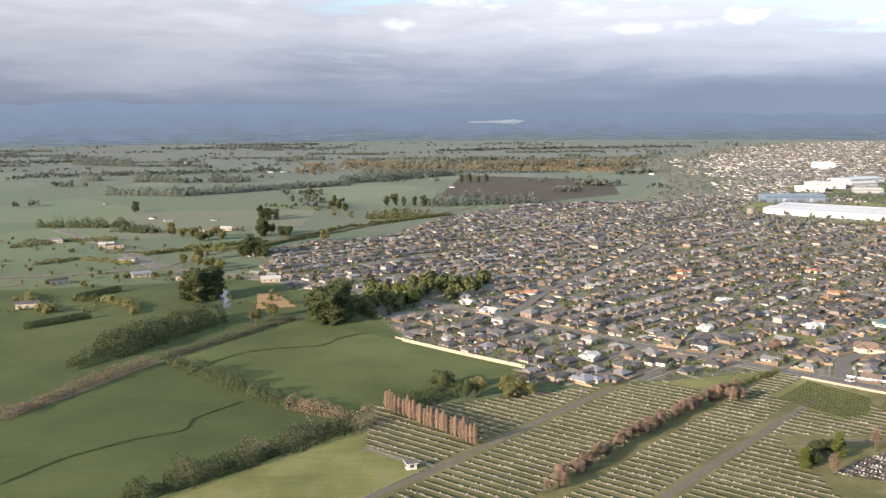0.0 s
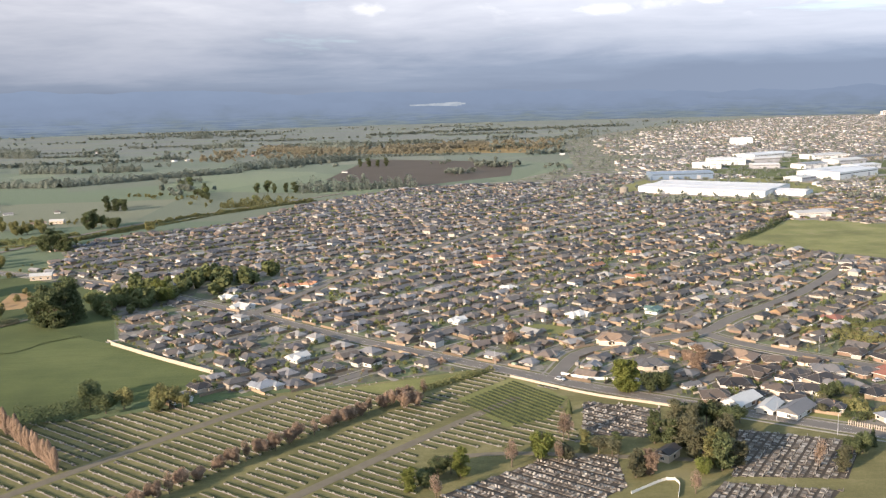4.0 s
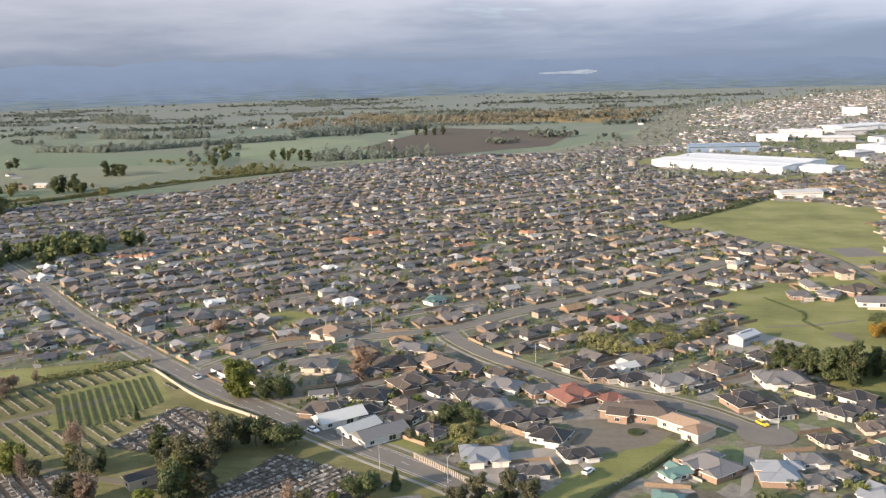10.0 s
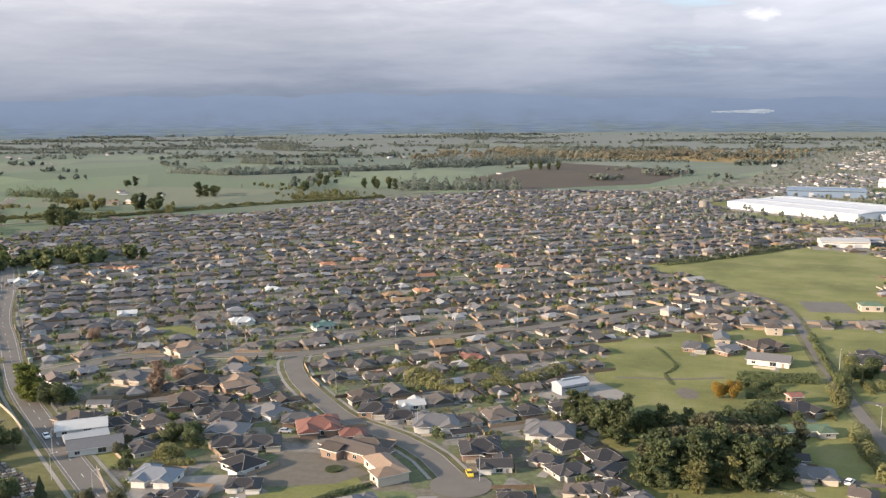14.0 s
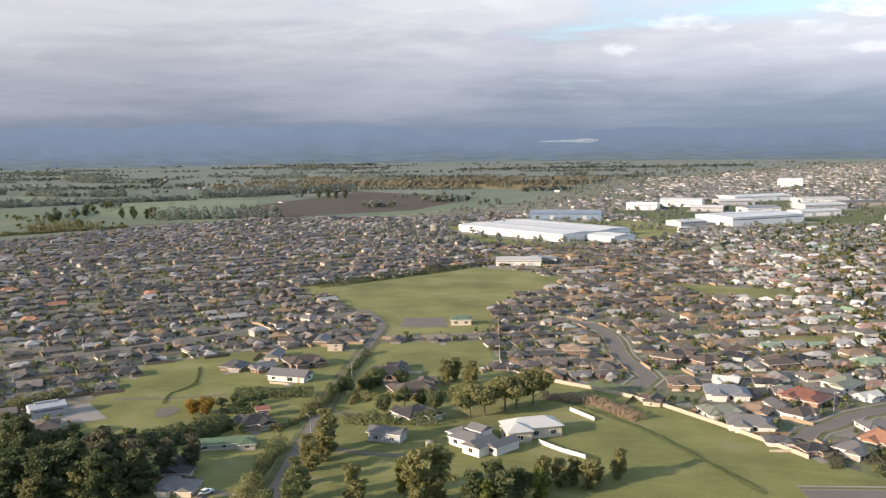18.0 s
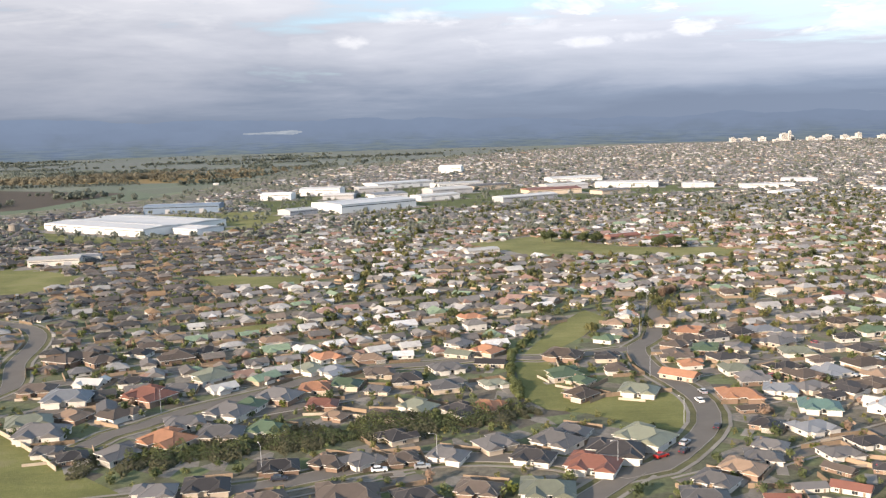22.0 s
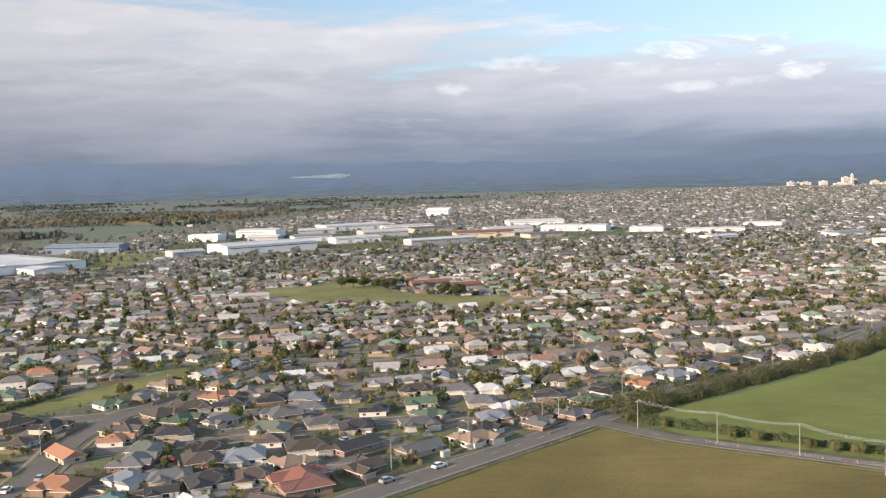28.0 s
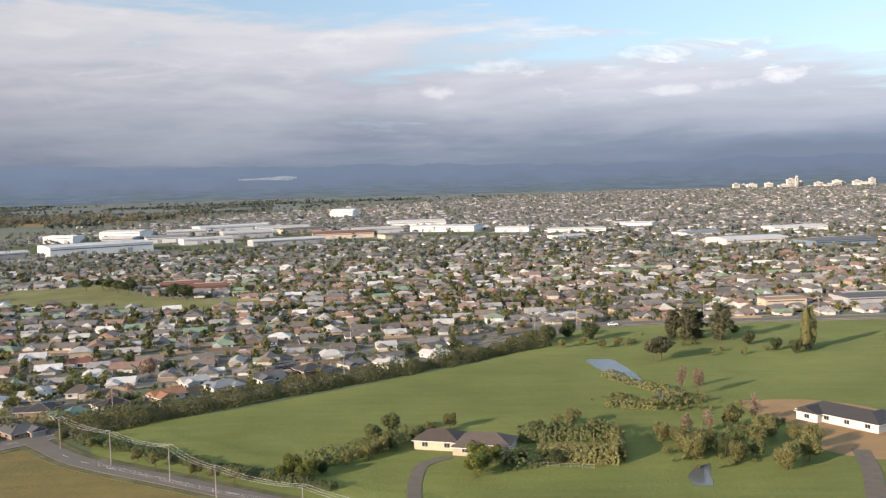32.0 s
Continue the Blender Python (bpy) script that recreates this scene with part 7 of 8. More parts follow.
hall(628, 1232, 37, 34, 26, 5, "metal_grey", "roof_white", "low grey workshop beside a yard", 0.06)
hall(735, 1650, 32, 100, 46, 7.5, "factory_white", "factory_roof", "long white warehouse on paved yard", 0.03)
hall(838, 2050, -12, 44, 36, 11, "factory_white", "factory_white", "tall white grain store building", 0.1)
hall(884, 1326, 30, 80, 22, 5.5, "metal_grey", "factory_roof", "long low grey metal shed", 0.06)
hall(930, 1420, 12, 70, 34, 6, "wall_cream", "roof_red", "cream shed with dull red roof", 0.06)
hall(1048, 1500, -18, 84, 34, 6.5, "factory_white", "factory_roof", "very long white flat warehouse", 0.03)
hall(1200, 1395, -8, 64, 26, 5, "factory_white", "factory_roof", "very long low white warehouse", 0.03)
hall(800, 1480, 25, 60, 34, 6.5, "metal_grey", "roof_white", "grey workshop with pale roof", 0.06)
hall(720, 1420, 25, 46, 28, 6.5, "factory_white", "roof_blue", "white workshop with blue-grey roof", 0.06)
hall(1000, 1640, 10, 80, 36, 7, "factory_white", "factory_roof", "white warehouse beside the town", 0.05)
hall(860, 1540, 25, 60, 30, 6, "wall_cream", "roof_grey", "cream workshop with grey roof", 0.05)
hall(1325, 1165, 15, 60, 36, 6, "wall_white", "factory_roof", "low white supermarket hall roof", 0.04)
hall(1385, 1125, 15, 56, 34, 6, "factory_blue", "roof_grey", "grey-blue low retail hall", 0.04)
hall(1420, 1330, 10, 60, 28, 5, "factory_white", "factory_roof", "long white hall among houses", 0.04)
hall(1234, 783, 8, 20, 9, 4.5, "wall_cream", "roof_tan", "flat cream motel block by the road", 0.03, name="motel")
hall(1285, 792, 8, 46, 18, 4.2, "metal_grey", "roof_grey", "long grey roadside workshop building", 0.05)
hall(1340, 820, 8, 56, 24, 5, "metal_grey", "roof_white", "pale grey roadside store building", 0.05)
hall(792, 872, 22, 24, 8, 3, "wall_white", "roof_white", "low white school block", 0.12, name="school_building")
hall(902, 922, 22, 26, 9, 3.4, "wall_brick", "roof_red", "low school block with red roof", 0.16, name="school_building")
hall(925, 905, 22, 22, 9, 3.4, "wall_brick", "roof_red", "low school wing with red roof", 0.16, name="school_building")
for x, y, a, w, d, h, wall_m, roof_m in ((1130, 1450, -12, 40, 22, 5, "factory_white", "factory_roof"), (960, 1500, 14, 60, 30, 6, "metal_grey", "roof_white"), (1180, 1290, 30, 36, 20, 4, "factory_white", "factory_roof"), (1000, 1390, 28, 46, 24, 4.5, "wall_cream", "roof_grey"), (780, 1380, 30, 56, 26, 6, "factory_white", "factory_roof"), (820, 1600, 20, 70, 34, 6.5, "factory_white", "roof_white"), (660, 1440, -8, 40, 26, 6, "metal_grey", "factory_roof"), (1310, 1290, 26, 44, 24, 4.5, "factory_white", "roof_blue"), (1520, 1290, 30, 50, 24, 4.5, "factory_white", "factory_roof"), (1280, 1480, -26, 46, 26, 5, "factory_white", "factory_roof"), (700, 1560, 15, 50, 30, 6.5, "metal_grey", "roof_white"), (1560, 1180, 12, 70, 30, 5.5, "wall_white", "factory_roof")):
    hall(x, y, a, w, d, h, wall_m, roof_m, "low pale industrial hall among the houses", 0.04)
hall(392, 478, 48, 12, 6.5, 3.2, "metal_grey", "metal_grey", "rounded grey farm barn", 0.2, name="barn", doors=1)


def tower(x, y, w, d, h, label, ang=0):
    ob = thing("tower_block", None, label, "building", "town centre buildings", at=pose(x, y, 0, 0, 0, ang))
    b = Build()
    b.box(-w / 2, -d / 2, 0, w / 2, d / 2, h)
    part("wall", b.mesh("wall", "wall_white"), ob)
    b = Build()
    b.box(-w / 2 - 0.4, -d / 2 - 0.4, h, w / 2 + 0.4, d / 2 + 0.4, h + 1.2), b.box(-w / 5, -d / 5, h + 1.2, w / 5, d / 5, h + 5)
    part("roof", b.mesh("roof", "roof_white"), ob)
    n = int(h // 4)
    for i in range(n):
        b = Build()
        b.box(-w / 2 + 1.5, -d / 2 - 0.2, i * 4 + 1.4, w / 2 - 1.5, -d / 2 + 0.1, i * 4 + 3.0)
        part("window_band", b.mesh("window_band", "glass"), ob)


for x, y, w, d, h in ((2185, 3690, 26, 20, 28), (2203, 3680, 8, 8, 38), (2006, 3735, 22, 18, 16), (2040, 3760, 14, 14, 12), (2080, 3800, 34, 22, 13), (2130, 3760, 26, 18, 15), (2265, 3640, 26, 18, 14), (2321, 3624, 26, 20, 19), (2352, 3650, 14, 14, 12), (2400, 3650, 26, 20, 16), (2448, 3640, 18, 16, 24), (2520, 3600, 34, 20, 14), (2150, 3650, 40, 22, 9), (2390, 3560, 44, 24, 10), (2290, 3600, 40, 24, 8), (2230, 3720, 20, 16, 18)):
    tower(x, y, w, d, h, "white concrete town centre block with window bands")

# ---------------------------------------------------------------- houses and yards of the lane


def simple_building(name, x, y, ang, wings, wall, roof, label, category="house", group="", size=1.0):
    """A building from wings (x, y, width, depth, height, gabled) with windows and a door."""
    ob = thing(name, None, label, category, group, at=pose(x, y, 0.1, 0, 0, ang) @ Matrix.Scale(size, 4))
    for i, (cx, cy, w, d, h, g) in enumerate(wings):
        b = Build()
        b.box(cx - w / 2, cy - d / 2, -0.3, cx + w / 2, cy + d / 2, h, bottom=False)
        rise = (min(w, d) / 2 + 0.5) * 0.42
        if g:
            for s in (1, -1):
                if w >= d:
                    b.face((cx + s * w / 2, cy - d / 2, h), (cx + s * w / 2, cy + d / 2, h), (cx + s * w / 2, cy, h + rise - 0.2))
                else:
                    b.face((cx - w / 2, cy + s * d / 2, h), (cx + w / 2, cy + s * d / 2, h), (cx, cy + s * d / 2, h + rise - 0.2))
        part("wall", b.mesh("wall", wall), ob)
        b = Build()
        b.hip(cx, cy, w, d, h + 0.16 + 0.02 * i, rise, 0.5, gable=g)
        part("roof", b.mesh("roof", roof, "trim_white"), ob)
        n = max(1, int(w // 4.5))
        for k in range(n):
            part("window", WINDOW, ob, at=pose(cx - w / 2 + (k + 0.5) * w / n, cy - d / 2, 1.35))
        part("window", WINDOW, ob, at=pose(cx - w / 2, cy, 1.35, 0, 0, -90))
    cx, cy, w, d, h, g = wings[0]
    part("front_door", FRONT_DOOR, ob, at=pose(cx - w / 2 + 1.1, cy + d / 2, 0, 0, 0, 180))
    return ob


simple_building("farmhouse", 1089, 563, -14, [(5.5, 0, 13, 8, 2.1, False), (-6, 0.8, 11, 8.6, 2.1, False), (2, -4, 6, 5, 1.8, False)], "wall_cream", "roof_brown", "long low cream farmhouse with brown hipped roof")
simple_building("new_house", 1186, 580, -52, [(0, 0, 22, 9, 2.1, False), (7, 3, 7, 9, 2.1, False), (-7, -3, 6, 7, 2.1, True)], "wall_white", "roof_charcoal", "unfinished white house with dark roof on bare earth")
simple_building("modern_house", 545, 474, -32, [(0, 0, 10, 6, 2.3, False), (5.5, -1.5, 6, 8, 2.3, True), (-5, 2.5, 6, 6, 2.3, False), (-1, 5, 5, 4.5, 3.4, True), (9, 3, 4, 9, 2.0, True)], "wall_white", "roof_grey", "white modern house with grey roofs among trees", size=1.15)
simple_building("villa", 562, 489, 28, [(0, 0, 14, 7.5, 2.8, False), (-5, -3, 6, 6, 2.8, False)], "wall_cream", "roof_white", "big cream villa with pale white roof", size=1.25)
simple_building("lane_house", 470, 458, 24, [(0, 0, 17, 5.5, 1.8, True), (7, -2, 5, 5.5, 1.8, False)], "wall_grey", "roof_green", "long low house with dark green gabled roof")
simple_building("cottage", 502, 661, 12, [(0, 0, 9, 6, 2.5, False)], "wall_cream", "roof_green", "small cream pavilion standing alone on grass", size=1.15)
simple_building("red_barn", 468, 491, 30, [(0, 0, 4, 4, 2.6, True)], "wall_brick", "roof_red", "small red garden barn on grass", "barn")
shed = simple_building("farm_shed", 518, 475, -6, [(0, 0, 11, 6, 2.8, True)], "metal_grey", "roof_grey", "grey shed with dark solar panels on its roof", "shed")
panel = Build()
panel.box(-0.5, -0.9, 0, 0.5, 0.9, 0.06)
PANEL = panel.mesh("solar_panel", "solar")
for i in range(7):
    part("solar_panel", PANEL, shed, at=pose(-3.9 + i * 1.3, -1.6, 3.62, 23, 0, 0))
simple_building("long_villa", 347, 394, -14, [(0, 0, 22, 7.5, 2.6, False), (-5, -3.5, 6, 6, 2.6, True)], "wall_brick", "roof_brown", "long brown brick villa with hipped brown roof")
simple_building("tan_house", 361, 385, -42, [(0, 0, 16, 7, 2.6, False), (5.5, -2.5, 6, 7, 2.6, False)], "wall_cream", "roof_tan", "long low house with pale tan roof")
sheet("concrete_yard", [(311, 346), (316, 357), (326, 372), (330, 368), (321, 352), (316, 341)], 0.16, "concrete", "pale concrete yard between dark houses", "yard")
sheet("gravel_court", [(326, 372), (336, 390), (352, 388), (344, 376), (334, 364)], 0.15, "gravel", "brown gravel forecourt with a round bed", "yard")
b = Build()
b.tube((0, 0, 0), (0, 0, 0.45), 2.6, 2.5, 20)
thing("round_bed", b.mesh("round_bed", "border_plants"), "round planted bed on a gravel court", "flower bed", at=pose(346, 382, 0.15))
simple_building("chapel", 212, 333, 48, [(0, 0, 8, 4.6, 2.8, True)], "wall_cream", "roof_charcoal", "small cream cemetery chapel with dark gabled roof", "chapel")
simple_building("gate_lodge", 287, 325, 20, [(0, 0, 7, 5, 2.6, True)], "wall_white", "roof_grey", "small white cemetery office with grey roof", "building")
simple_building("pump_shed", -12, 316, 20, [(0, 0, 3.6, 2.6, 2.3, True)], "wall_white", "roof_grey", "small white shed at the cemetery drive", "shed")
for x, y, ang, roof, label in ((-324, 881, 20, "roof_white", "pale farm shed beside a lane"), (-312, 872, 20, "roof_grey", "grey farm shed beside a lane"), (-270, 784, -10, "roof_grey", "grey farm shed on grass"), (-237, 714, 30, "roof_blue", "blue-grey farm shed by the road"), (-131, 690, 12, "roof_white", "white shed near the new houses"), (-238, 1003, 0, "roof_white", "pale farm shed among trees"), (-250, 985, 30, "roof_tan", "tan farm shed among trees"), (-385, 911, 10, "roof_grey", "grey farm shed on the plain"), (-289, 684, 40, "roof_brown", "brown-roofed farm shed on grass"), (-274, 598, 15, "roof_grey", "grey farm shed by clipped hedges"), (-198, 700, 10, "roof_grey", "grey farmhouse by the road"), (-188, 706, 30, "roof_brown", "brown farmhouse by the road")):
    simple_building("farm_building", x, y, ang, [(0, 0, 14, 6.5, 3, True)], "wall_cream", roof, label, "shed", "farm buildings")
for x, y, r in ((556, 405, 1.6), (560, 408, 1.6), (533, 470, 1.2), (375, 1125, 5)):
    b = Build()
    b.tube((0, 0, 0), (0, 0, r * 1.7), r, r, 18), b.tube((0, 0, r * 1.7), (0, 0, r * 2.0), r * 1.02, r * 0.2, 18)
    thing("water_tank", b.mesh("water_tank", "concrete"), "round pale concrete water tank with low cone lid", "tank", at=pose(x, y, 0.05))

# water
sheet("pond", smooth([(1129, 667), (1138, 667), (1141, 655), (1143, 640), (1143, 627), (1138, 626), (1135, 640), (1131, 655)], 3), 0.14, "water", "still narrow pond in the green field", "pond")
sheet("small_pond", smooth([(1144, 616), (1150, 620), (1150, 612), (1147, 604), (1144, 608)], 3), 0.14, "water", "small pond among rushes", "pond")
sheet("creek_pool", smooth([(1137, 533), (1141, 533), (1142, 540), (1144, 548), (1140, 545), (1137, 539)], 3), 0.14, "water", "dark creek pool under trees", "pond")
sheet("farm_pond", smooth([(-146, 592), (-141, 600), (-150, 640), (-158, 656), (-160, 650), (-152, 620)], 4), 0.14, "water", "narrow bright pond beside pines", "pond")
sheet("garden_pond", smooth([(427, 491), (430, 496), (435, 493), (436, 484), (431, 483)], 2), 0.16, "gravel", "dry grey pond bed in the park", "pond")
# tennis court
sheet("tennis_court", [(1107, 555), (1122, 552), (1123, 562), (1108, 565)], 0.16, "bare_earth", "red-brown tennis court behind hedges", "court")
b = Build()
b.tube((0, 0, 0), (0, 0, 3.2), 0.05, 0.05, 6)
POST = b.mesh("post", "timber")
court = thing("court_fence", None, "tall thin wire fence posts round a court", "fence")
for i in range(6):
    for x, y in ((1107 + i * 3, 555 - i * 0.6), (1108 + i * 3, 565 - i * 0.6)):
        part("post", POST, court, at=pose(x, y, 0.1))
sheet("hard_courts", [(473, 648), (497, 652), (490, 677), (468, 673)], 0.16, "asphalt", "brown-grey paved netball court", "court")
sheet("building_platform", smooth([(1164, 604), (1184, 604), (1200, 590), (1198, 560), (1186, 548), (1172, 556), (1174, 574), (1166, 590)], 5), 0.12, "bare_earth", "bare orange earth round a new house")
for name, line, w, mat in (("site_track", [(1180, 556), (1176, 540), (1169, 520), (1160, 490)], 4, "gravel"), ("farm_drive", [(1080, 525), (1079, 536), (1080, 550), (1086, 556)], 3, "gravel"), ("park_path", [(404, 501), (425, 506), (443, 514)], 1.8, "gravel"), ("lane_drive", [(494, 470), (508, 462), (530, 461), (538, 464)], 3, "gravel"), ("lane_drive", [(498, 424), (488, 422), (480, 424)], 3, "gravel"), ("lane_drive", [(484, 530), (495, 540), (502, 545)], 3, "gravel"), ("lane_drive", [(489, 500), (505, 498), (517, 497)], 3, "gravel"), ("rural_drive", [(-250, 770), (-252, 800), (-262, 840), (-300, 880)], 4, "gravel"), ("orchard_track", [(466, 612), (500, 622), (522, 626)], 4, "gravel")):
    b = Build()
    ribbon(smooth(line, 4), w / 2, -w / 2, 0.17, b, 0, 0.06)
    thing(name, b.mesh(name, mat), "pale gravel drive across grass", "path", kind="structure")

# ditches: dark rushy lines through the paddocks
for line, w in (([(-153, 303), (-147, 315), (-140, 328), (-121, 347), (-104, 358), (-105, 370), (-89, 395)], 1.6), ([(-126, 437), (-114, 468), (-97, 485), (-67, 494), (-60, 509), (-45, 523)], 1.6), ([(568, 529), (587, 511), (599, 498), (615, 474), (630, 450)], 2.2), ([(426, 498), (421, 512), (424, 524), (412, 552)], 1.6), ([(462, 413), (480, 405), (500, 402)], 1.2)):
    hedge("ditch", smooth(line, 6), w, 0.7, "dark", "dark rushy ditch winding through grass", 14, 0.4, 0.3)

# hedges and garden rows by the lane
hedge("clipped_hedge", [(448, 511), (476, 519)], 5, 3.8, "dark", "thick dark clipped hedge beside a lawn", 60, 0.1)
hedge("garden_hedge", [(479, 475), (484, 492), (481, 509)], 4, 2.8, "olive", "dark garden hedge beside the lane", 50, 0.6)
hedge("garden_hedge", [(487, 562), (490, 546), (494, 530)], 4, 3.0, "mid", "roadside garden hedge of mixed shrubs", 50, 0.6)
hedge("clipped_hedge", [(452, 491), (462, 494)], 2.5, 2.2, "dark", "low dark hedge by a lawn", 30, 0.2)
hedge("garden_hedge", [(495, 517), (515, 522), (530, 532), (535, 541)], 5, 3.2, "olive", "mixed garden hedge behind a house", 40, 0.5)
hedge("garden_hedge", [(498, 490), (514, 491), (530, 495)], 6, 3.6, "mid", "green hedge along a lawn", 40, 0.5)
hedge("lane_hedge", [(487, 462), (489, 445), (494, 425), (500, 405)], 5, 3.6, "olive", "roadside hedge along the lane", 40, 0.5)
hedge("lane_hedge", [(486, 500), (480, 540), (474, 590)], 3, 2.4, "mid", "roadside hedge along the lane", 30, 0.6)
hedge("lane_hedge", [(494, 510), (487, 555)], 3, 2.2, "olive", "garden hedge facing the lane", 30, 0.6)
hedge("dark_belt", [(404, 447), (420, 446), (440, 452), (456, 462), (460, 478)], 9, 4.6, "dark", "dense dark belt of trees behind the park", 70, 0.5, 0.6)
hedge("dark_belt", [(430, 404), (441, 406), (450, 412)], 8, 4.2, "dark", "tall dark stand of trees by a lawn", 80, 0.4, 0.6)
hedge("scrub_belt", [(360, 470), (376, 488), (386, 510)], 7, 3.2, "olive", "overgrown scrub behind gardens", 50, 0.6)
hedge("scrub_belt", [(284, 386), (292, 378), (297, 370)], 6, 3.0, "olive", "overgrown scrub on an empty section", 50, 0.6)
hedge("scrub_belt", [(320, 484), (334, 474), (348, 466), (358, 462)], 9, 3.6, "olive", "overgrown scrub behind gardens", 60, 0.6)
hedge("scrub_belt", [(338, 502), (352, 494), (366, 484)], 7, 3.2, "mid", "green scrub behind gardens", 60, 0.6)
hedge("strip_hedge", [(331, 331), (338, 342), (349, 357), (361, 376)], 1.8, 1.4, "dark", "low dark hedge along a mown strip", 40, 0.3, 0.3)
hedge("yard_hedge", [(292, 362), (298, 368), (306, 372)], 2.2, 2.0, "olive", "garden hedge beside a large house", 50, 0.4, 0.4)
hedge("farm_hedge", [(-310, 838), (-212, 846), (-145, 920), (-87, 1031), (-11, 1129)], 3, 1.6, "olive", "low hedge along a straight drain", 12, 0.6, 0.7)
hedge("farm_hedge", [(-412, 873), (-385, 915), (-330, 930)], 6, 4, "olive", "hedge beside a far farm", 16, 0.6, 0.8)
hedge("farm_hedge", [(-346, 772), (-320, 805), (-262, 775)], 5, 3, "olive", "roadside hedge on the plain", 16, 0.6, 0.8)
hedge("farm_hedge", [(-290, 640), (-275, 605), (-250, 580)], 9, 5, "olive", "scrubby hedge beside a farm", 22, 0.7, 0.8)
hedge("farm_hedge", [(-244, 867), (-200, 860), (-165, 845)], 7, 4, "mid", "hedge beside a far farmhouse", 18, 0.7, 0.8)
hedge("farm_hedge", [(-232, 620), (-205, 600), (-196, 575)], 6, 4, "olive", "scrub along a paddock edge", 22, 0.8, 0.7)

# ---------------------------------------------------------------- walls and fences


def wall_line(name, line, high, thick, mat, label, panel_len=3.0):
    """A wall of panels between posts."""
    ob = thing(name, None, label, "wall")
    pts = smooth(line, panel_len)
    a, p = Build(), Build()
    a.box(0, -thick / 2, 0, 1, thick / 2, high)
    p.box(-thick, -thick, 0, thick, thick, high + 0.12)
    pm, qm = a.mesh("panel", mat), p.mesh("post", mat)
    for (x0, y0), (x1, y1) in zip(pts, pts[1:]):
        d, ang = math.hypot(x1 - x0, y1 - y0), math.degrees(math.atan2(y1 - y0, x1 - x0))
        part("panel", pm, ob, at=pose(x0, y0, 0.05, 0, 0, ang) @ Matrix.Diagonal((d, 1, 1, 1)))
        part("post", qm, ob, at=pose(x0, y0, 0.05, 0, 0, ang))
    return ob


wall_line("estate_wall", [(513, 708), (530, 615), (540, 571), (561, 555), (580, 545), (599, 532), (617, 514), (633, 496), (645, 481)], 1.4, 0.16, "block_wall", "long pale block wall behind estate gardens", 3.6)
wall_line("field_wall", [(-23, 503), (8, 474), (40, 446)], 1.8, 0.16, "block_wall", "pale block wall between field and houses", 3.6)
wall_line("road_wall", [(170, 427), (199, 400), (223, 385), (245, 370)], 1.1, 0.16, "block_wall", "low pale wall along the cemetery road", 3.6)
wall_line("corner_wall", [(192, 428), (203, 420), (214, 418)], 1.2, 0.16, "trim_white", "low white garden wall at the corner", 3)
wall_line("green_fence", [(793, 575), (792, 560), (792, 545), (794, 523)], 1.3, 0.12, "block_wall", "pale fence between gardens and the grass strip", 3)
wall_line("stream_wall", [(719, 517), (729, 513), (741, 509)], 1.2, 0.12, "block_wall", "pale block wall above the stream scrub", 3)
wall_line("stream_wall", [(735, 532), (739, 520), (742, 509)], 1.2, 0.12, "block_wall", "pale block wall between two gardens", 3)
wall_line("garden_wall", [(572, 517), (581, 507)], 1.3, 0.18, "trim_white", "white rendered garden wall", 3)
wall_line("garden_wall", [(566, 480), (573, 474), (581, 469)], 1.3, 0.18, "trim_white", "white rendered garden wall panels", 3)
wall_line("yard_fence", [(302, 384), (309, 379), (314, 375)], 1.7, 0.1, "timber", "orange-brown timber fence between yards", 2.4)
wall_line("green_wall", [(789, 524), (806, 527), (823, 529)], 1.4, 0.14, "timber", "brown paling fence behind the green", 2.6)
wall_line("white_fence", [(194, 307), (207, 316), (210, 313), (207, 303)], 0.9, 0.08, "trim_white", "low white fence round a grave plot", 2)
palisade = thing("palisade_fence", None, "pale timber palisade fence along the road", "fence")
b = Build()
b.box(-0.16, -0.05, 0, 0.16, 0.05, 1.9)
SLAT = b.mesh("slat", "block_wall")
for i in range(44):
    part("slat", SLAT, palisade, at=pose(283 + i * 0.59, 357 - i * 0.5, 0.1, 0, 0, -40))
b = Build()
b.tube((0, 0, 0), (0, 0, 1.2), 0.07, 0.06, 6)
FENCE_POST = b.mesh("post", "timber")


def wire_fence(line, label, gap=4.0):
    ob = thing("wire_fence", None, label, "fence", "farm fences")
    pts = smooth(line, gap)
    for x, y in pts:
        part("post", FENCE_POST, ob, at=pose(x, y, 0.02))
    for k in range(3):
        b = Build()
        ribbon(pts, 0.012, -0.012, 0.45 + k * 0.32, b, 0, 0.024)
        part("wire", b.mesh("wire", "metal_grey"), ob)


wire_fence([(-192, 366), (-170, 408), (-150, 458), (-92, 566)], "timber post and wire fence along a farm track")
wire_fence([(-4, 317), (-26, 291), (-44, 262)], "timber post and wire fence by the cemetery")
wire_fence([(-30, 336), (-14, 322), (-4, 317)], "timber post fence beside a cemetery drive", 2.0)
wire_fence([(1004, 552), (1040, 531), (1070, 518)], "post and wire fence beside the side road")
wire_fence([(1103, 548), (1118, 545)], "short timber fence below a hedge", 2.5)
wire_fence([(462, 408), (478, 404), (496, 402)], "post and wire fence across a lawn")
wire_fence([(870, 452), (912, 500), (968, 558)], "post and wire fence along the dry field")
wire_fence([(1186, 546), (1176, 522), (1166, 490)], "post and wire fence beside a track")

# ---------------------------------------------------------------- poles, wires and cars


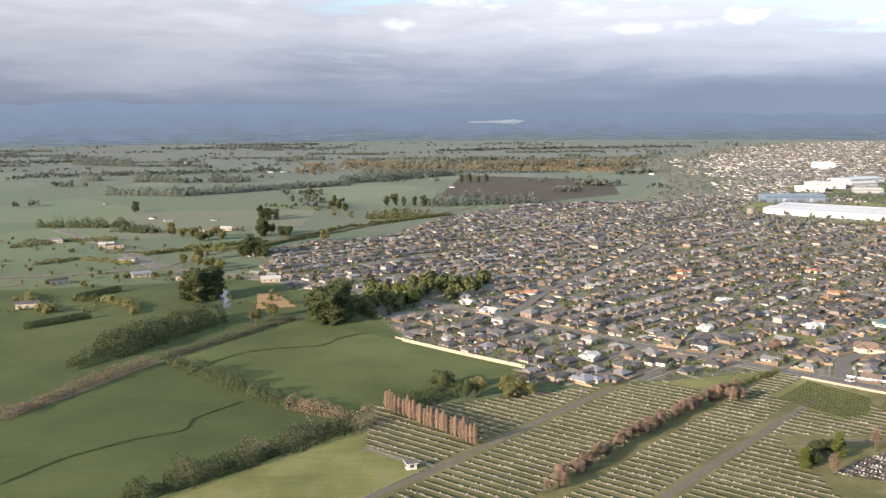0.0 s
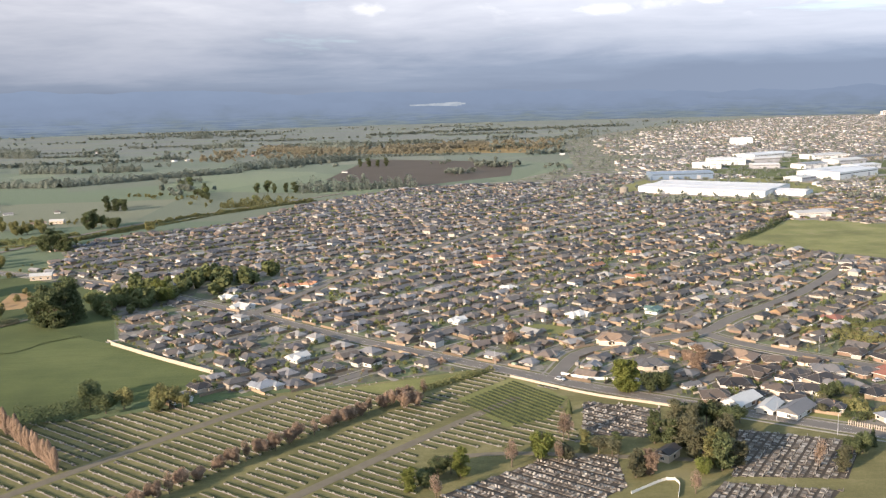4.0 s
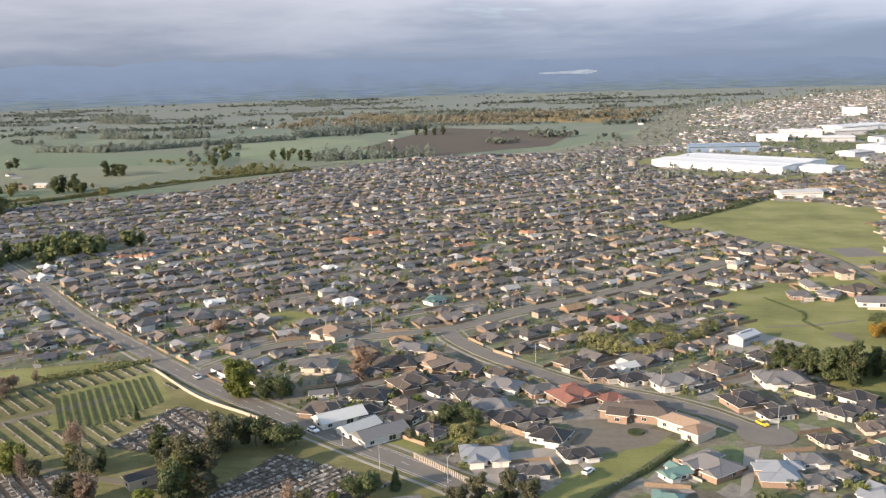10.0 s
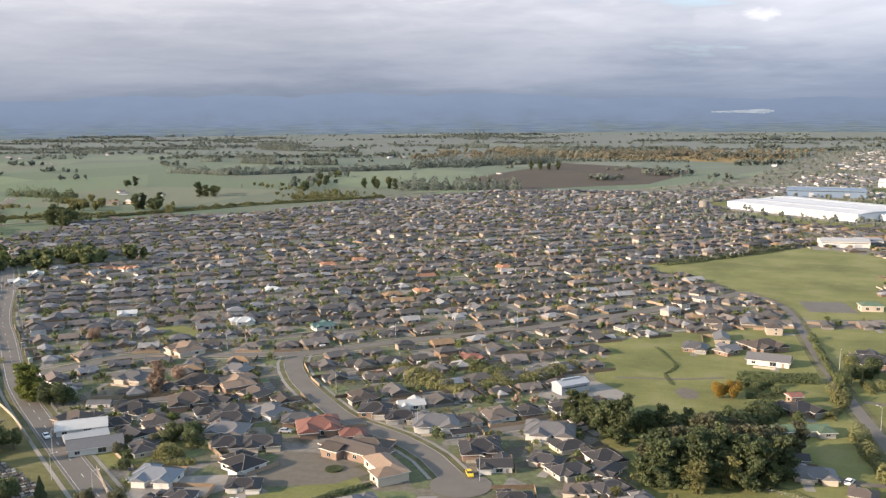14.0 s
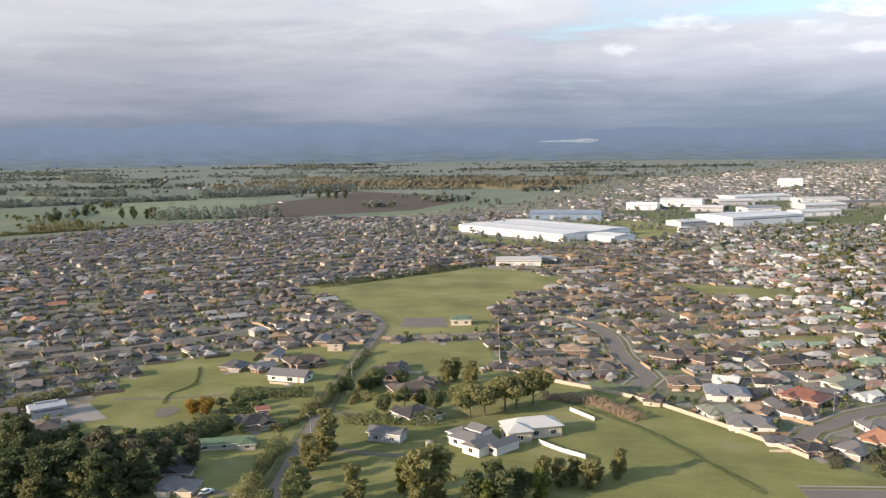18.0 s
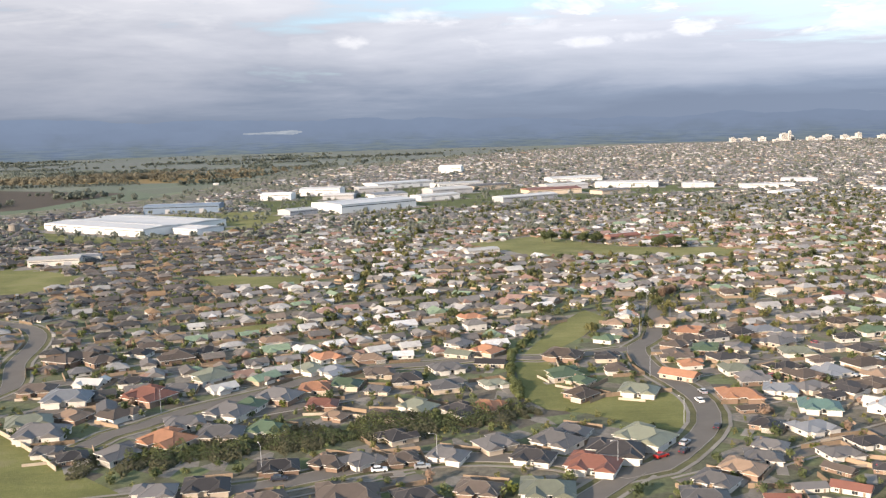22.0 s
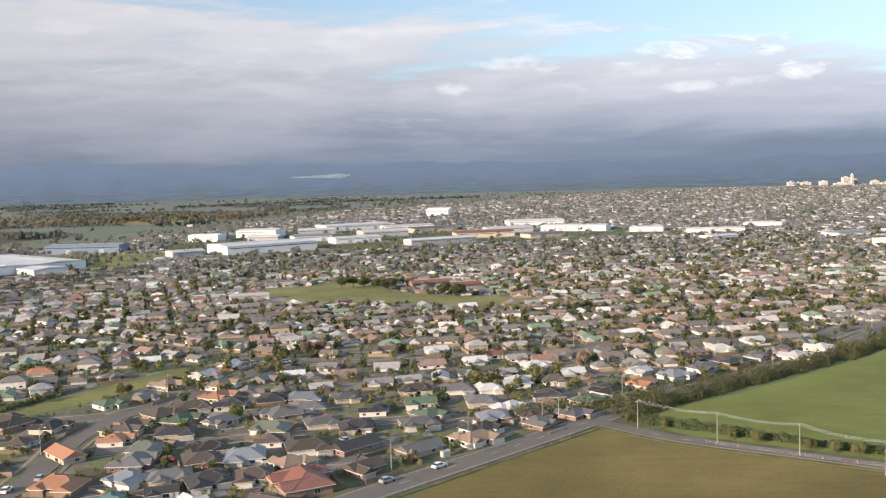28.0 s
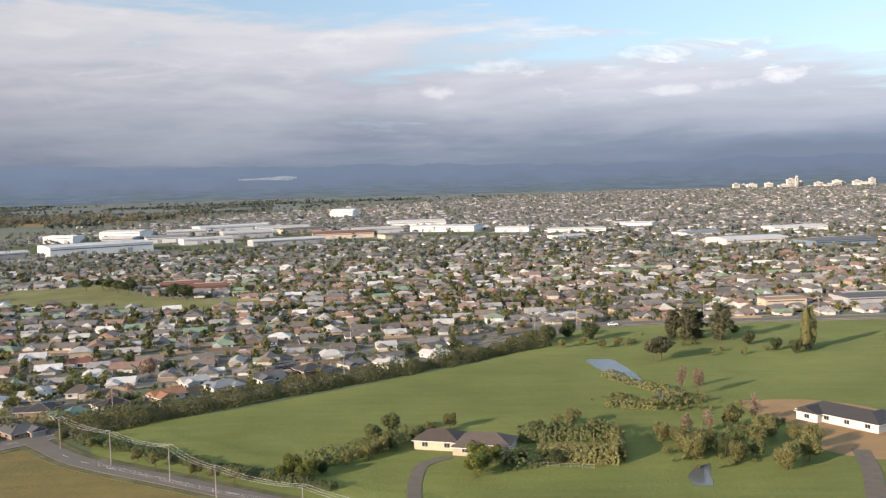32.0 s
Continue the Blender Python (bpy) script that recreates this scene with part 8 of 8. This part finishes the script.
def power_pole(x, y, ang, high=8.5):
    ob = thing("power_pole", None, "weathered concrete power pole with crossarm", "pole", "power poles", at=pose(x, y, 0.05, 0, 0, ang))
    if "pole" not in POLE:
        b = Build()
        b.tube((0, 0, 0), (0, 0, 1), 0.16, 0.10, 8)
        POLE["pole"] = b.mesh("shaft", "pole")
        b = Build()
        b.box(-0.06, -1.1, 0, 0.06, 1.1, 0.13)
        POLE["arm"] = b.mesh("crossarm", "timber")
        b = Build()
        b.tube((0, 0, 0), (0, 0, 0.22), 0.05, 0.035, 6)
        POLE["pin"] = b.mesh("insulator", "trim_white")
    part("shaft", POLE["pole"], ob, at=Matrix.Diagonal((1, 1, high, 1)))
    arm = part("crossarm", POLE["arm"], ob, at=pose(0, 0, high - 0.5))
    for s in (-1, 0, 1):
        part("insulator", POLE["pin"], arm, at=pose(0, s * 0.95, 0.13))
    return ob


def street_lamp(x, y, ang, high=7.5):
    ob = thing("street_lamp", None, "slim grey street lamp with curved arm", "lamp post", "street lamps", at=pose(x, y, 0.05, 0, 0, ang))
    if "lamp" not in POLE:
        b = Build()
        b.tube((0, 0, 0), (0, 0, high), 0.10, 0.06, 8)
        POLE["lamp"] = b.mesh("shaft", "metal_grey")
        b = Build()
        b.tube((0, 0, high), (0.9, 0, high + 0.4), 0.05, 0.04, 6), b.tube((0.9, 0, high + 0.4), (1.7, 0, high + 0.45), 0.04, 0.04, 6)
        POLE["bracket"] = b.mesh("arm", "metal_grey")
        b = Build()
        b.box(1.6, -0.13, high + 0.38, 2.2, 0.13, high + 0.52)
        POLE["head"] = b.mesh("lamp_head", "trim_white")
    part("shaft", POLE["lamp"], ob), part("arm", POLE["bracket"], ob), part("lamp_head", POLE["head"], ob)
    return ob


POLE = {}
LINE_A = [(988, 567), (1007, 552), (1025, 540), (1040, 524), (1060, 512), (1085, 496)]
LINE_B = [(861, 440), (890, 474), (921, 531), (961, 572), (988, 600), (1048, 643), (1115, 724), (1160, 752)]
for line in (LINE_A, LINE_B):
    for i, (x, y) in enumerate(line):
        a, c = line[max(0, i - 1)], line[min(len(line) - 1, i + 1)]
        power_pole(x, y, math.degrees(math.atan2(c[1] - a[1], c[0] - a[0])))
    wires = thing("power_line", None, "three thin sagging power wires between poles", "cable")
    for s in (-0.95, 0, 0.95):
        b = Build()
        for (x0, y0), (x1, y1) in zip(line, line[1:]):
            d = math.hypot(x1 - x0, y1 - y0)
            nx, ny = -(y1 - y0) / d * s, (x1 - x0) / d * s
            pts = [(x0 + (x1 - x0) * k / 6 + nx, y0 + (y1 - y0) * k / 6 + ny, 8.4 - 3.2 * (k / 6) * (1 - k / 6)) for k in range(7)]
            for p, q in zip(pts, pts[1:]):
                b.tube(p, q, 0.03, 0.03, 4)
        part("wire", b.mesh("wire", "metal_grey"), wires)
for x, y in ((132, 479), (165, 446), (228, 407), (260, 364), (275, 348), (295, 342), (100, 508), (60, 545)):
    street_lamp(x, y, 45)
for x, y in ((240, 485), (300, 528), (345, 568), (312, 448), (356, 420), (388, 388), (700, 472), (745, 475), (790, 464), (817, 497), (821, 548), (834, 612), (850, 660), (880, 676), (930, 668), (980, 694), (1040, 714), (1090, 724), (1134, 742), (1190, 750), (1240, 752), (660, 530), (700, 568), (494, 470), (484, 540), (966, 576), (940, 548)):
    street_lamp(x, y, rnd.uniform(0, 360))


def car(x, y, ang, paint, words):
    ob = thing("car", None, words, "car", "cars", at=pose(x, y, 0.2, 0, 0, ang))
    if paint not in CAR:
        b = Build()
        side = [(-2.1, 0.35), (2.1, 0.35), (2.12, 0.75), (1.9, 0.9), (0.95, 0.98), (-1.95, 1.0), (-2.12, 0.8)]
        n = len(side)
        b.solid([(x_, w, z) for w in (-0.85, 0.85) for x_, z in side], [tuple(range(n - 1, -1, -1)), tuple(range(n, 2 * n))] + [(i, (i + 1) % n, n + (i + 1) % n, n + i) for i in range(n)])
        body = b.mesh("body", paint)
        b = Build()
        b.solid([(-1.7, -0.78, 0.98), (0.95, -0.78, 0.96), (0.95, 0.78, 0.96), (-1.7, 0.78, 0.98), (-1.25, -0.62, 1.42), (0.3, -0.62, 1.42), (0.3, 0.62, 1.42), (-1.25, 0.62, 1.42)], [(0, 1, 5, 4), (1, 2, 6, 5), (2, 3, 7, 6), (3, 0, 4, 7)])
        cabin = b.mesh("window_glass", "glass")
        b = Build()
        b.box(-1.28, -0.65, 1.42, 0.33, 0.65, 1.48)
        top = b.mesh("roof", paint)
        CAR[paint] = (body, cabin, top)
    if "wheel" not in CAR:
        b = Build()
        b.tube((0, -0.1, 0), (0, 0.1, 0), 0.32, 0.32, 12)
        CAR["wheel"] = b.mesh("wheel", "tyre")
        b = Build()
        b.box(-0.04, -0.2, -0.08, 0.04, 0.2, 0.08)
        CAR["tail"], CAR["front"] = b.mesh("tail_light", "lamp_red"), b.mesh("headlight", "trim_white")
    for name, me in zip(("body", "window_glass", "roof"), CAR[paint]):
        part(name, me, ob)
    for wx in (-1.3, 1.3):
        for wy in (-0.8, 0.8):
            part("wheel", CAR["wheel"], ob, at=pose(wx, wy, 0.32))
    for wy in (-0.6, 0.6):
        part("tail_light", CAR["tail"], ob, at=pose(-2.1, wy, 0.78)), part("headlight", CAR["front"], ob, at=pose(2.1, wy, 0.68))
    return ob


CAR = {}
for x, y, ang, paint, words in (
    (828, 517, 95, "car_white", "white hatchback parked on the estate road"), (832, 526, 95, "car_silver", "silver car driving on the estate road"), (825, 492, 60, "car_dark", "dark blue car parked at the kerb"),
    (810, 474, 50, "car_dark", "black car parked at the kerb"), (803, 471, 30, "car_red", "red car parked at the kerb"), (812, 480, 50, "car_silver", "silver car parked at the kerb"),
    (730, 470, 5, "car_white", "white car parked on a side street"), (735, 476, 5, "car_dark", "dark car in a driveway"), (741, 471, 5, "car_silver", "silver car parked on a side street"),
    (853, 456, 46, "car_red", "red car beside the highway"), (866, 457, 46, "car_silver", "silver car on the highway"), (248, 374, -35, "car_white", "white car driving along the main road"),
    (350, 393, 20, "car_white", "white car parked in a driveway"), (384, 391, -60, "car_yellow", "yellow car parked in the turning circle"), (347, 432, 10, "car_white", "white car parked in a driveway"), (317, 404, 15, "car_silver", "silver car parked in a driveway"),
    (933, 533, 46, "car_white", "white car waiting beside the highway"), (921, 522, 46, "car_silver", "pale car parked beside the highway"), (862, 670, 15, "car_white", "white van on the avenue"), (1149, 739, 10, "car_white", "white car on the avenue"),
    (483, 421, 70, "car_white", "white car on a lane driveway"), (535, 466, 0, "car_white", "white van beside a shed"), (312, 350, 10, "car_dark", "dark car in a concrete yard"), (332, 352, 60, "car_white", "white car on a gravel drive"), (1010, 705, 15, "car_white", "white car on the avenue"), (-40, 633, -40, "car_white", "white car on the main road"), (190, 420, -40, "car_silver", "silver car on the main road"), (705, 467, 0, "car_dark", "dark car parked on a side street")):
    car(x, y, ang, paint, words)
# cars standing in driveways and at kerbs of the nearer streets
yard = random.Random(31)
paints = [("car_white", "white"), ("car_silver", "silver"), ("car_dark", "dark"), ("car_silver", "silver"), ("car_red", "red"), ("car_dark", "dark")]
stood = 0
for x, y, ang, *_ in near_houses:
    if offset_from_path(x, y) < 285 and stood < 30 and yard.random() < 0.32:
        paint, word = yard.choice(paints)
        q = pose(x, y, 0, 0, 0, math.degrees(ang)) @ Vector((yard.choice((-2.8, 2.8)), -7.8, 0))
        if all(near_line(line, q.x, q.y)[0] > w / 2 + 2.5 for _, line, w, _ in ROADS):
            car(q.x, q.y, math.degrees(ang) + 90 + yard.uniform(-6, 6), paint, f"{word} car parked in a driveway before a house")
            stood += 1
